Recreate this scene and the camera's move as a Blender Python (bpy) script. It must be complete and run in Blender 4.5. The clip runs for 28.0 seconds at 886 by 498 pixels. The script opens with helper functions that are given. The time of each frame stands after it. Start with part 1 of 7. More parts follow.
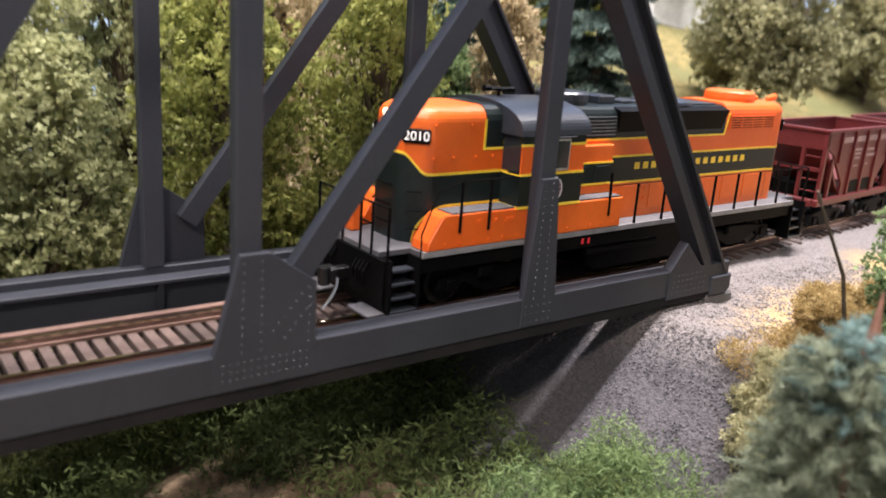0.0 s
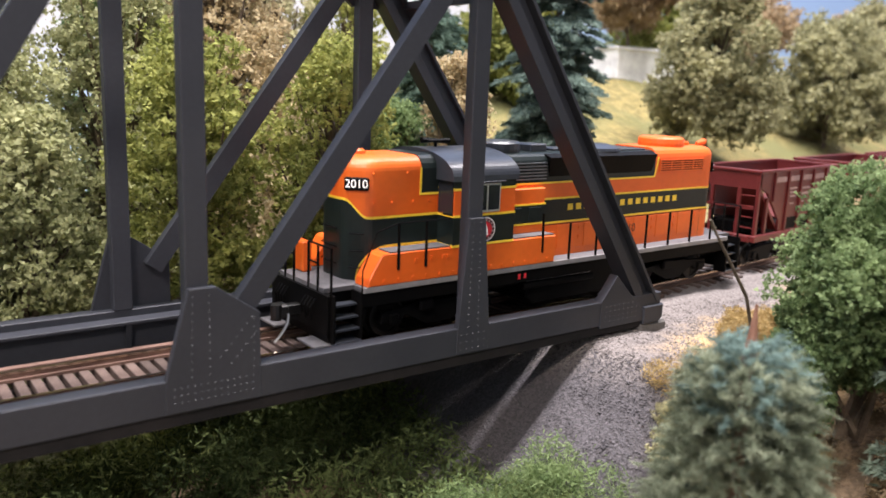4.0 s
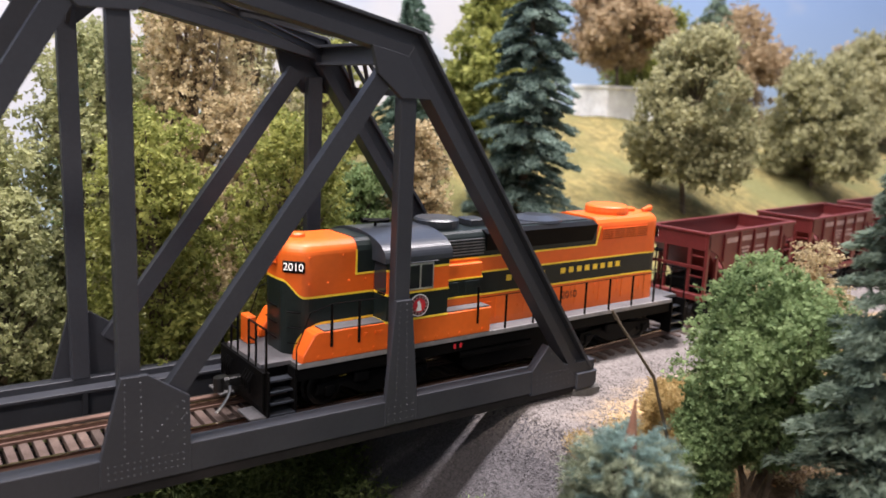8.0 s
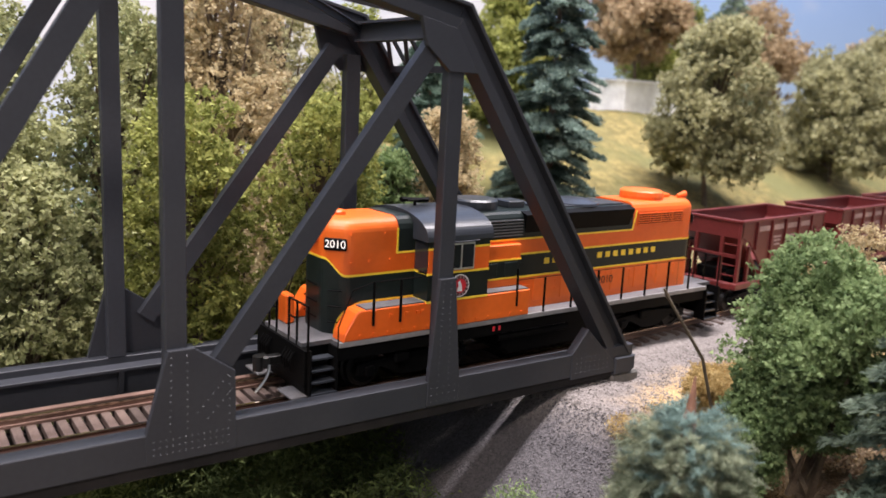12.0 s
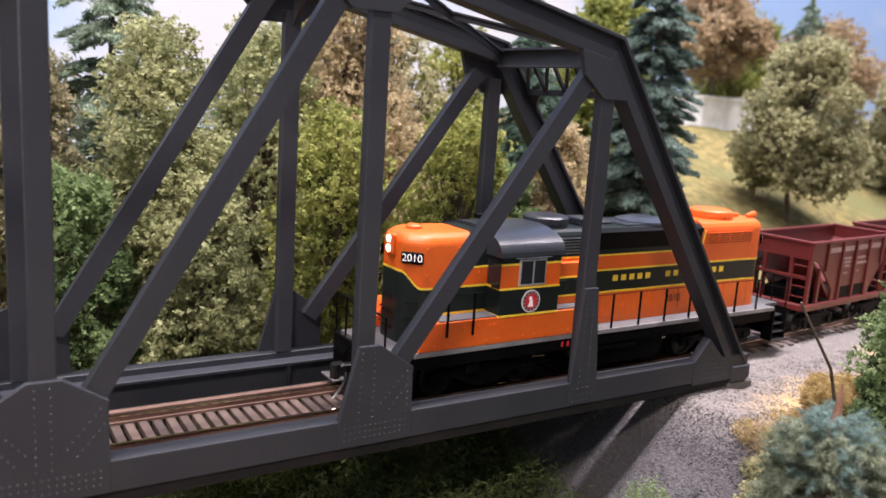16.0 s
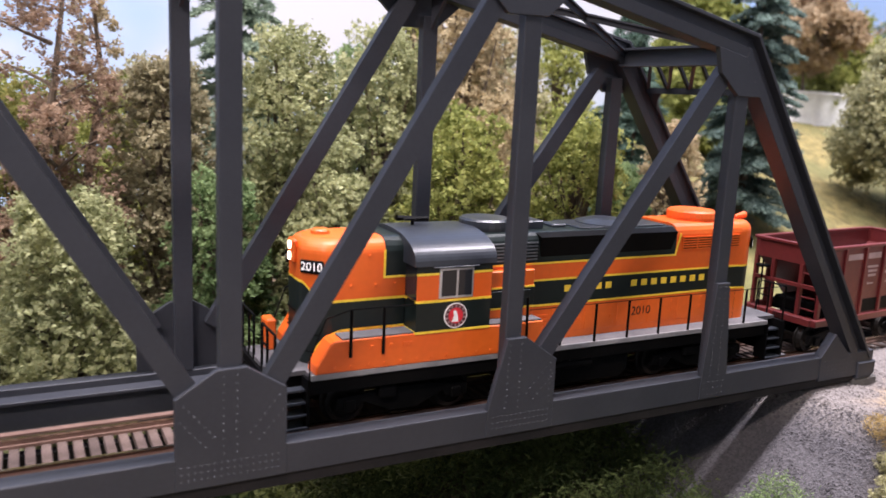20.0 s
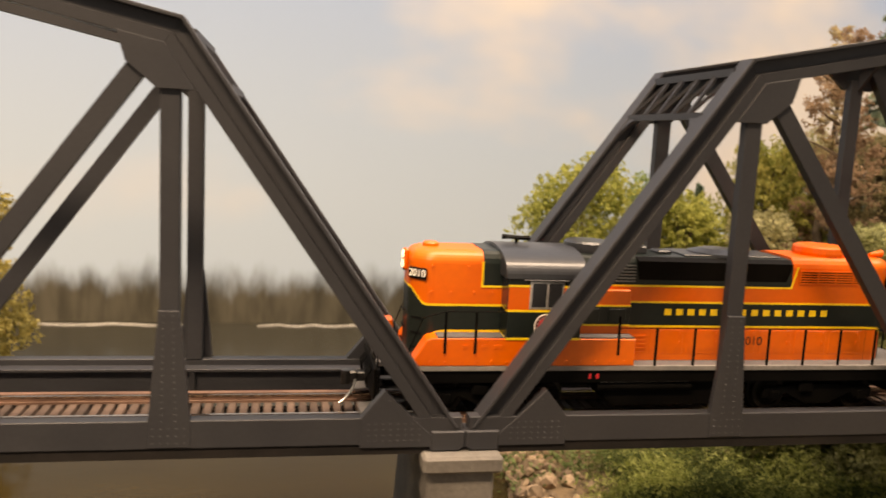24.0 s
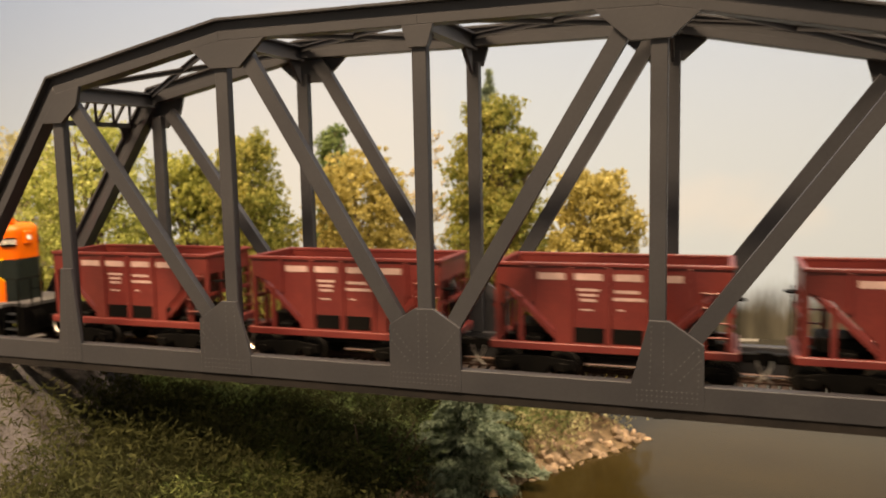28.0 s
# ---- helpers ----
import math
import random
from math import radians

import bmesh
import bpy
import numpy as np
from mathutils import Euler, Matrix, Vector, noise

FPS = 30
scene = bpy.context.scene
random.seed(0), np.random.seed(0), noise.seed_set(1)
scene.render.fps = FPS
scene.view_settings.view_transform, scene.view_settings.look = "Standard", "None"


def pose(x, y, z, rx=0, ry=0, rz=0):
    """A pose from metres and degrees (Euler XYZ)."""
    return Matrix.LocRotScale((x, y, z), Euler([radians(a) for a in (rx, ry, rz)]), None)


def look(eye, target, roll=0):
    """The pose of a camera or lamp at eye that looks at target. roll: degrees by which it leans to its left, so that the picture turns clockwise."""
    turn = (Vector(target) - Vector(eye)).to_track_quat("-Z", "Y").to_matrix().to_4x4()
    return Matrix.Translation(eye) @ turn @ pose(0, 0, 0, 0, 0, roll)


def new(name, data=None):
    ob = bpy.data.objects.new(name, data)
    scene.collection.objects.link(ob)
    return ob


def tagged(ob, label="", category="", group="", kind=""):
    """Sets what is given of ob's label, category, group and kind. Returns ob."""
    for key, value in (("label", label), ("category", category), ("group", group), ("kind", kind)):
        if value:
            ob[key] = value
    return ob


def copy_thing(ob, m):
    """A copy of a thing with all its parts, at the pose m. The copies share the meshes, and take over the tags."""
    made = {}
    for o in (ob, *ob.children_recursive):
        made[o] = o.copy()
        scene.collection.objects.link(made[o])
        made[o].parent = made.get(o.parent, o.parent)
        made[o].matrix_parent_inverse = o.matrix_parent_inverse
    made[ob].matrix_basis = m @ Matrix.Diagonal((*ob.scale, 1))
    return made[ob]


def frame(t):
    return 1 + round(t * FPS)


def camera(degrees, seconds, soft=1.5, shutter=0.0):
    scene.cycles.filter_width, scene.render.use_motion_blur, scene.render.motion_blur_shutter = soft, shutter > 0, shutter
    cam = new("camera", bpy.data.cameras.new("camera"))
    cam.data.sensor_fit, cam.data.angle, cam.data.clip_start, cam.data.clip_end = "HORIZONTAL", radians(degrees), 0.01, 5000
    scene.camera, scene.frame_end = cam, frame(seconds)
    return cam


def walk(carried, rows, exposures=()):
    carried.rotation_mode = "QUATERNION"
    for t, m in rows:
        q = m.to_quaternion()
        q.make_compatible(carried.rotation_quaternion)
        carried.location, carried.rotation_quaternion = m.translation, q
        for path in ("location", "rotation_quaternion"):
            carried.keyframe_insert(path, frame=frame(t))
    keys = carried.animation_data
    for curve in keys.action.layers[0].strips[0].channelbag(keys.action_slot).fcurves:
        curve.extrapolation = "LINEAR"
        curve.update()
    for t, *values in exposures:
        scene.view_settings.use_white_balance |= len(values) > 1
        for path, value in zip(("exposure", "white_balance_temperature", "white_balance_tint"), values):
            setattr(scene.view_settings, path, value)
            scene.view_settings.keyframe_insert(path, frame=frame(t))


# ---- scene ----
cam = camera(57.4, 28.0, soft=1.6, shutter=0.4)
# a phone's wide aperture at close range: the train is sharp, the hill behind it is not
cam.data.dof.use_dof, cam.data.dof.focus_distance, cam.data.dof.aperture_fstop = True, 0.25, 20.0
PATH = [
    (0, (-0.20615, -0.13386, 0.06263), (0.9600, 1.3987, -0.4770), 4.23),
    (0.1, (-0.20660, -0.13770, 0.05780), (0.9568, 1.4183, -0.4168), 3.23),
    (0.2, (-0.20680, -0.13770, 0.05760), (0.9615, 1.4168, -0.4098), 3.22),
    (0.3, (-0.20700, -0.13770, 0.05750), (0.9660, 1.4153, -0.4031), 3.22),
    (0.4, (-0.20710, -0.13770, 0.05740), (0.9699, 1.4141, -0.3970), 3.23),
    (0.5, (-0.20670, -0.13435, 0.06256), (0.9774, 1.3944, -0.4482), 4.32),
    (0.6, (-0.20710, -0.13760, 0.05720), (0.9762, 1.4121, -0.3878), 3.29),
    (0.7, (-0.20690, -0.13750, 0.05710), (0.9786, 1.4114, -0.3849), 3.32),
    (0.8, (-0.20680, -0.13730, 0.05710), (0.9806, 1.4108, -0.3827), 3.36),
    (0.9, (-0.20660, -0.13720, 0.05700), (0.9821, 1.4103, -0.3812), 3.38),
    (1, (-0.20658, -0.13293, 0.06116), (0.9959, 1.3883, -0.4285), 4.37),
    (1.1, (-0.20630, -0.13730, 0.05710), (0.9845, 1.4091, -0.3795), 3.40),
    (1.2, (-0.20620, -0.13770, 0.05720), (0.9853, 1.4082, -0.3792), 3.39),
    (1.3, (-0.20610, -0.13810, 0.05750), (0.9863, 1.4073, -0.3785), 3.38),
    (1.4, (-0.20610, -0.13850, 0.05760), (0.9873, 1.4062, -0.3780), 3.35),
    (1.5, (-0.20625, -0.13409, 0.06203), (1.0020, 1.3827, -0.4271), 4.52),
    (1.6, (-0.20610, -0.13870, 0.05770), (0.9903, 1.4041, -0.3761), 3.33),
    (1.7, (-0.20610, -0.13870, 0.05770), (0.9922, 1.4030, -0.3749), 3.33),
    (1.8, (-0.20620, -0.13870, 0.05770), (0.9938, 1.4021, -0.3737), 3.33),
    (1.9, (-0.20620, -0.13870, 0.05770), (0.9950, 1.4014, -0.3727), 3.33),
    (2, (-0.20600, -0.13454, 0.06280), (1.0039, 1.3802, -0.4289), 4.56),
    (2.1, (-0.20610, -0.13880, 0.05780), (0.9955, 1.4010, -0.3728), 3.35),
    (2.2, (-0.20600, -0.13910, 0.05800), (0.9952, 1.4006, -0.3738), 3.36),
    (2.3, (-0.20580, -0.13960, 0.05830), (0.9950, 1.4000, -0.3749), 3.37),
    (2.4, (-0.20560, -0.14000, 0.05870), (0.9944, 1.3998, -0.3759), 3.38),
    (2.5, (-0.20530, -0.13649, 0.06252), (1.0035, 1.3827, -0.4179), 4.27),
    (2.6, (-0.20550, -0.14050, 0.05920), (0.9920, 1.4010, -0.3764), 3.34),
    (2.7, (-0.20540, -0.14060, 0.05940), (0.9901, 1.4025, -0.3762), 3.30),
    (2.8, (-0.20540, -0.14080, 0.05960), (0.9876, 1.4042, -0.3758), 3.22),
    (2.9, (-0.20540, -0.14120, 0.05970), (0.9848, 1.4064, -0.3745), 3.13),
    (3, (-0.20536, -0.13951, 0.06390), (0.9853, 1.3948, -0.4137), 3.85),
    (3.1, (-0.20540, -0.14330, 0.06010), (0.9790, 1.4111, -0.3651), 2.82),
    (3.2, (-0.20540, -0.14510, 0.06040), (0.9774, 1.4135, -0.3542), 2.59),
    (3.3, (-0.20540, -0.14710, 0.06060), (0.9762, 1.4154, -0.3424), 2.36),
    (3.4, (-0.20550, -0.14930, 0.06090), (0.9755, 1.4160, -0.3329), 2.19),
    (3.5, (-0.20553, -0.14696, 0.06833), (0.9823, 1.3929, -0.3984), 3.56),
    (3.6, (-0.20550, -0.15360, 0.06150), (0.9753, 1.4128, -0.3287), 2.13),
    (3.7, (-0.20550, -0.15550, 0.06170), (0.9747, 1.4111, -0.3295), 2.16),
    (3.8, (-0.20560, -0.15720, 0.06200), (0.9739, 1.4095, -0.3306), 2.19),
    (3.9, (-0.20560, -0.15890, 0.06230), (0.9730, 1.4081, -0.3321), 2.24),
    (4, (-0.20560, -0.16040, 0.06260), (0.9718, 1.4069, -0.3340), 2.30),
    (4.1, (-0.20570, -0.16170, 0.06290), (0.9705, 1.4059, -0.3363), 2.38),
    (4.2, (-0.20570, -0.16300, 0.06320), (0.9689, 1.4050, -0.3388), 2.46),
    (4.3, (-0.20580, -0.16420, 0.06360), (0.9674, 1.4041, -0.3414), 2.54),
    (4.4, (-0.20580, -0.16530, 0.06400), (0.9658, 1.4035, -0.3440), 2.63),
    (4.5, (-0.20590, -0.16630, 0.06440), (0.9640, 1.4028, -0.3468), 2.72),
    (4.6, (-0.20610, -0.16720, 0.06490), (0.9621, 1.4024, -0.3495), 2.81),
    (4.7, (-0.20620, -0.16810, 0.06550), (0.9606, 1.4017, -0.3521), 2.90),
    (4.8, (-0.20640, -0.16890, 0.06610), (0.9588, 1.4013, -0.3545), 2.98),
    (4.9, (-0.20660, -0.16970, 0.06680), (0.9572, 1.4008, -0.3564), 3.06),
    (5, (-0.20680, -0.17040, 0.06750), (0.9558, 1.4003, -0.3583), 3.14),
    (5.1, (-0.20710, -0.17110, 0.06840), (0.9545, 1.3997, -0.3596), 3.20),
    (5.2, (-0.20740, -0.17180, 0.06940), (0.9534, 1.3992, -0.3604), 3.26),
    (5.3, (-0.20770, -0.17250, 0.07040), (0.9525, 1.3985, -0.3608), 3.30),
    (5.4, (-0.20810, -0.17320, 0.07150), (0.9519, 1.3977, -0.3605), 3.33),
    (5.5, (-0.20985, -0.17485, 0.06178), (0.9684, 1.4057, -0.2751), 1.45),
    (5.6, (-0.20930, -0.17460, 0.07420), (0.9545, 1.3944, -0.3544), 3.44),
    (5.7, (-0.21080, -0.17540, 0.07560), (0.9620, 1.3893, -0.3442), 3.64),
    (5.8, (-0.21270, -0.17620, 0.07710), (0.9708, 1.3835, -0.3313), 3.85),
    (5.9, (-0.21470, -0.17710, 0.07860), (0.9781, 1.3785, -0.3182), 4.01),
    (6, (-0.21552, -0.17453, 0.08485), (0.9789, 1.3703, -0.3475), 4.81),
    (6.1, (-0.21840, -0.17940, 0.08150), (0.9806, 1.3752, -0.2999), 3.91),
    (6.2, (-0.21980, -0.18060, 0.08280), (0.9800, 1.3746, -0.2940), 3.81),
    (6.3, (-0.22080, -0.18180, 0.08380), (0.9788, 1.3744, -0.2896), 3.69),
    (6.4, (-0.22150, -0.18280, 0.08450), (0.9765, 1.3752, -0.2863), 3.55),
    (6.5, (-0.21959, -0.18411, 0.08647), (0.9584, 1.3866, -0.2945), 3.31),
    (6.6, (-0.22170, -0.18380, 0.08450), (0.9679, 1.3816, -0.2821), 3.10),
    (6.7, (-0.22160, -0.18400, 0.08400), (0.9620, 1.3866, -0.2800), 2.81),
    (6.8, (-0.22150, -0.18400, 0.08330), (0.9565, 1.3916, -0.2769), 2.52),
    (6.9, (-0.22120, -0.18430, 0.08280), (0.9529, 1.3954, -0.2720), 2.27),
    (7, (-0.21816, -0.18561, 0.08814), (0.9300, 1.4056, -0.2991), 2.64),
    (7.1, (-0.21990, -0.18600, 0.08340), (0.9575, 1.3954, -0.2526), 2.01),
    (7.2, (-0.21870, -0.18750, 0.08530), (0.9653, 1.3915, -0.2387), 2.02),
    (7.3, (-0.21680, -0.18890, 0.08760), (0.9746, 1.3867, -0.2254), 2.07),
    (7.4, (-0.21420, -0.19010, 0.08950), (0.9832, 1.3826, -0.2153), 2.13),
    (7.5, (-0.20556, -0.19239, 0.09776), (0.9514, 1.3997, -0.2582), 2.38),
    (7.6, (-0.20620, -0.19040, 0.08990), (0.9868, 1.3852, -0.2167), 2.16),
    (7.7, (-0.20140, -0.19020, 0.08870), (0.9753, 1.3953, -0.2297), 2.15),
    (7.8, (-0.19710, -0.18960, 0.08720), (0.9599, 1.4074, -0.2458), 2.13),
    (7.9, (-0.19390, -0.18850, 0.08540), (0.9467, 1.4175, -0.2606), 2.12),
    (8, (-0.19245, -0.18534, 0.08672), (0.9398, 1.4193, -0.2915), 2.56),
    (8.1, (-0.19310, -0.18440, 0.08250), (0.9427, 1.4230, -0.2727), 2.19),
    (8.2, (-0.19400, -0.18170, 0.08150), (0.9458, 1.4227, -0.2743), 2.27),
    (8.3, (-0.19500, -0.17920, 0.08070), (0.9496, 1.4218, -0.2749), 2.37),
    (8.4, (-0.19590, -0.17730, 0.08000), (0.9527, 1.4209, -0.2758), 2.45),
    (8.5, (-0.19396, -0.17746, 0.08086), (0.9357, 1.4314, -0.2874), 2.34),
    (8.6, (-0.19590, -0.17660, 0.07880), (0.9541, 1.4194, -0.2820), 2.55),
    (8.7, (-0.19510, -0.17660, 0.07820), (0.9535, 1.4192, -0.2878), 2.61),
    (8.8, (-0.19410, -0.17660, 0.07770), (0.9523, 1.4196, -0.2939), 2.69),
    (8.9, (-0.19330, -0.17660, 0.07740), (0.9507, 1.4202, -0.2988), 2.75),
    (9, (-0.19032, -0.17793, 0.07880), (0.9269, 1.4346, -0.3104), 2.53),
    (9.1, (-0.19290, -0.17660, 0.07730), (0.9473, 1.4221, -0.3023), 2.76),
    (9.2, (-0.19290, -0.17680, 0.07750), (0.9461, 1.4226, -0.3025), 2.74),
    (9.3, (-0.19290, -0.17690, 0.07760), (0.9449, 1.4233, -0.3028), 2.71),
    (9.4, (-0.19290, -0.17710, 0.07780), (0.9437, 1.4239, -0.3030), 2.68),
    (9.5, (-0.19109, -0.17785, 0.07874), (0.9276, 1.4343, -0.3077), 2.46),
    (9.6, (-0.19290, -0.17730, 0.07810), (0.9413, 1.4247, -0.3053), 2.63),
    (9.7, (-0.19290, -0.17740, 0.07820), (0.9403, 1.4247, -0.3080), 2.63),
    (9.8, (-0.19290, -0.17740, 0.07830), (0.9395, 1.4246, -0.3109), 2.63),
    (9.9, (-0.19290, -0.17740, 0.07840), (0.9389, 1.4244, -0.3132), 2.64),
    (10, (-0.19091, -0.17857, 0.07766), (0.9227, 1.4378, -0.3061), 2.22),
    (10.1, (-0.19290, -0.17740, 0.07840), (0.9395, 1.4238, -0.3138), 2.66),
    (10.2, (-0.19300, -0.17740, 0.07850), (0.9415, 1.4225, -0.3127), 2.71),
    (10.3, (-0.19310, -0.17750, 0.07850), (0.9441, 1.4209, -0.3113), 2.76),
    (10.4, (-0.19310, -0.17770, 0.07850), (0.9463, 1.4195, -0.3097), 2.81),
    (10.5, (-0.19097, -0.17927, 0.07930), (0.9282, 1.4316, -0.3114), 2.61),
    (10.6, (-0.19320, -0.17820, 0.07850), (0.9460, 1.4200, -0.3063), 2.81),
    (10.7, (-0.19320, -0.17860, 0.07850), (0.9426, 1.4228, -0.3029), 2.79),
    (10.8, (-0.19320, -0.17890, 0.07840), (0.9384, 1.4263, -0.2992), 2.75),
    (10.9, (-0.19330, -0.17920, 0.07840), (0.9349, 1.4292, -0.2962), 2.74),
    (11, (-0.19266, -0.17928, 0.07897), (0.9296, 1.4327, -0.2978), 2.60),
    (11.1, (-0.19360, -0.17900, 0.07840), (0.9340, 1.4300, -0.2950), 2.75),
    (11.2, (-0.19420, -0.17840, 0.07850), (0.9356, 1.4291, -0.2951), 2.81),
    (11.3, (-0.19500, -0.17760, 0.07860), (0.9374, 1.4280, -0.2950), 2.89),
    (11.4, (-0.19600, -0.17700, 0.07870), (0.9386, 1.4270, -0.2951), 2.95),
    (11.5, (-0.19437, -0.17767, 0.08014), (0.9169, 1.4401, -0.3045), 2.84),
    (11.6, (-0.19790, -0.17650, 0.07870), (0.9375, 1.4269, -0.2953), 2.98),
    (11.7, (-0.19870, -0.17640, 0.07870), (0.9361, 1.4274, -0.2953), 2.98),
    (11.8, (-0.19950, -0.17630, 0.07870), (0.9347, 1.4281, -0.2951), 2.98),
    (11.9, (-0.20010, -0.17630, 0.07870), (0.9329, 1.4289, -0.2951), 2.98),
    (12, (-0.20070, -0.17630, 0.07880), (0.9311, 1.4297, -0.2950), 2.99),
    (12.1, (-0.20120, -0.17620, 0.07880), (0.9292, 1.4308, -0.2948), 2.99),
    (12.2, (-0.20160, -0.17620, 0.07880), (0.9272, 1.4320, -0.2946), 3.00),
    (12.3, (-0.20200, -0.17620, 0.07880), (0.9250, 1.4334, -0.2944), 3.00),
    (12.4, (-0.20240, -0.17620, 0.07880), (0.9226, 1.4348, -0.2940), 3.00),
    (12.5, (-0.20260, -0.17620, 0.07880), (0.9205, 1.4363, -0.2936), 3.00),
    (12.6, (-0.20290, -0.17620, 0.07880), (0.9181, 1.4378, -0.2932), 3.01),
    (12.7, (-0.20310, -0.17620, 0.07880), (0.9157, 1.4394, -0.2926), 3.00),
    (12.8, (-0.20330, -0.17620, 0.07880), (0.9134, 1.4411, -0.2920), 2.99),
    (12.9, (-0.20340, -0.17620, 0.07880), (0.9111, 1.4427, -0.2912), 2.99),
    (13, (-0.20350, -0.17610, 0.07880), (0.9089, 1.4445, -0.2904), 2.97),
    (13.1, (-0.20370, -0.17610, 0.07880), (0.9067, 1.4461, -0.2892), 2.95),
    (13.2, (-0.20380, -0.17610, 0.07880), (0.9046, 1.4477, -0.2882), 2.93),
    (13.3, (-0.20390, -0.17600, 0.07880), (0.9027, 1.4494, -0.2868), 2.90),
    (13.4, (-0.20400, -0.17590, 0.07880), (0.9010, 1.4509, -0.2854), 2.87),
    (13.5, (-0.20138, -0.17627, 0.08135), (0.8784, 1.4629, -0.3026), 2.87),
    (13.6, (-0.20420, -0.17570, 0.07870), (0.8980, 1.4539, -0.2811), 2.79),
    (13.7, (-0.20450, -0.17550, 0.07860), (0.8965, 1.4559, -0.2766), 2.71),
    (13.8, (-0.20510, -0.17530, 0.07830), (0.8945, 1.4581, -0.2721), 2.64),
    (13.9, (-0.20600, -0.17510, 0.07820), (0.8917, 1.4604, -0.2684), 2.58),
    (14, (-0.20505, -0.17481, 0.08147), (0.8689, 1.4704, -0.2926), 2.80),
    (14.1, (-0.20940, -0.17490, 0.07810), (0.8806, 1.4658, -0.2683), 2.56),
    (14.2, (-0.21210, -0.17490, 0.07810), (0.8713, 1.4697, -0.2707), 2.63),
    (14.3, (-0.21540, -0.17490, 0.07820), (0.8605, 1.4738, -0.2740), 2.74),
    (14.4, (-0.21940, -0.17490, 0.07840), (0.8495, 1.4776, -0.2778), 2.88),
    (14.5, (-0.22243, -0.17407, 0.08041), (0.8296, 1.4840, -0.2989), 2.87),
    (14.6, (-0.22960, -0.17430, 0.07920), (0.8292, 1.4829, -0.2850), 3.21),
    (14.7, (-0.23500, -0.17320, 0.08010), (0.8204, 1.4853, -0.2881), 3.35),
    (14.8, (-0.23970, -0.17190, 0.08120), (0.8131, 1.4875, -0.2904), 3.47),
    (14.9, (-0.24310, -0.17080, 0.08240), (0.8075, 1.4894, -0.2918), 3.57),
    (15, (-0.24318, -0.16932, 0.08172), (0.8053, 1.4949, -0.2806), 3.19),
    (15.1, (-0.24430, -0.17060, 0.08410), (0.8029, 1.4913, -0.2921), 3.72),
    (15.2, (-0.24410, -0.17120, 0.08460), (0.8023, 1.4912, -0.2916), 3.81),
    (15.3, (-0.24380, -0.17200, 0.08480), (0.8024, 1.4906, -0.2910), 3.89),
    (15.4, (-0.24340, -0.17290, 0.08490), (0.8032, 1.4896, -0.2903), 3.96),
    (15.5, (-0.24179, -0.17241, 0.08221), (0.8091, 1.4923, -0.2705), 3.42),
    (15.6, (-0.24260, -0.17430, 0.08460), (0.8073, 1.4866, -0.2882), 4.05),
    (15.7, (-0.24210, -0.17470, 0.08400), (0.8105, 1.4853, -0.2856), 4.05),
    (15.8, (-0.24160, -0.17510, 0.08310), (0.8140, 1.4838, -0.2827), 4.05),
    (15.9, (-0.24100, -0.17530, 0.08210), (0.8174, 1.4825, -0.2805), 4.05),
    (16, (-0.23862, -0.17523, 0.08188), (0.8130, 1.4866, -0.2819), 3.76),
    (16.1, (-0.23940, -0.17590, 0.08070), (0.8230, 1.4797, -0.2805), 4.13),
    (16.2, (-0.23860, -0.17620, 0.08030), (0.8252, 1.4780, -0.2829), 4.20),
    (16.3, (-0.23780, -0.17650, 0.08010), (0.8274, 1.4763, -0.2855), 4.27),
    (16.4, (-0.23720, -0.17670, 0.08000), (0.8288, 1.4751, -0.2876), 4.32),
    (16.5, (-0.23471, -0.17710, 0.08099), (0.8164, 1.4826, -0.2939), 3.85),
    (16.6, (-0.23750, -0.17680, 0.08010), (0.8273, 1.4758, -0.2873), 4.29),
    (16.7, (-0.23860, -0.17680, 0.08050), (0.8227, 1.4787, -0.2841), 4.19),
    (16.8, (-0.24000, -0.17680, 0.08080), (0.8171, 1.4821, -0.2804), 4.06),
    (16.9, (-0.24110, -0.17680, 0.08120), (0.8125, 1.4850, -0.2772), 3.96),
    (17, (-0.24133, -0.17470, 0.08170), (0.8169, 1.4832, -0.2810), 3.84),
    (17.1, (-0.24160, -0.17670, 0.08130), (0.8112, 1.4858, -0.2761), 3.93),
    (17.2, (-0.24160, -0.17660, 0.08120), (0.8125, 1.4849, -0.2768), 3.97),
    (17.3, (-0.24160, -0.17650, 0.08110), (0.8142, 1.4837, -0.2779), 4.02),
    (17.4, (-0.24160, -0.17640, 0.08080), (0.8156, 1.4826, -0.2800), 4.07),
    (17.5, (-0.23926, -0.17623, 0.08176), (0.8042, 1.4885, -0.2923), 3.72),
    (17.6, (-0.24120, -0.17630, 0.07950), (0.8158, 1.4816, -0.2867), 4.13),
    (17.7, (-0.24030, -0.17630, 0.07830), (0.8151, 1.4819, -0.2911), 4.16),
    (17.8, (-0.23910, -0.17630, 0.07720), (0.8141, 1.4827, -0.2950), 4.16),
    (17.9, (-0.23820, -0.17630, 0.07630), (0.8125, 1.4838, -0.2981), 4.16),
    (18, (-0.23573, -0.17553, 0.07651), (0.8028, 1.4910, -0.3031), 3.64),
    (18.1, (-0.23820, -0.17570, 0.07590), (0.8084, 1.4868, -0.2991), 4.09),
    (18.2, (-0.23940, -0.17420, 0.07600), (0.8054, 1.4899, -0.2970), 4.02),
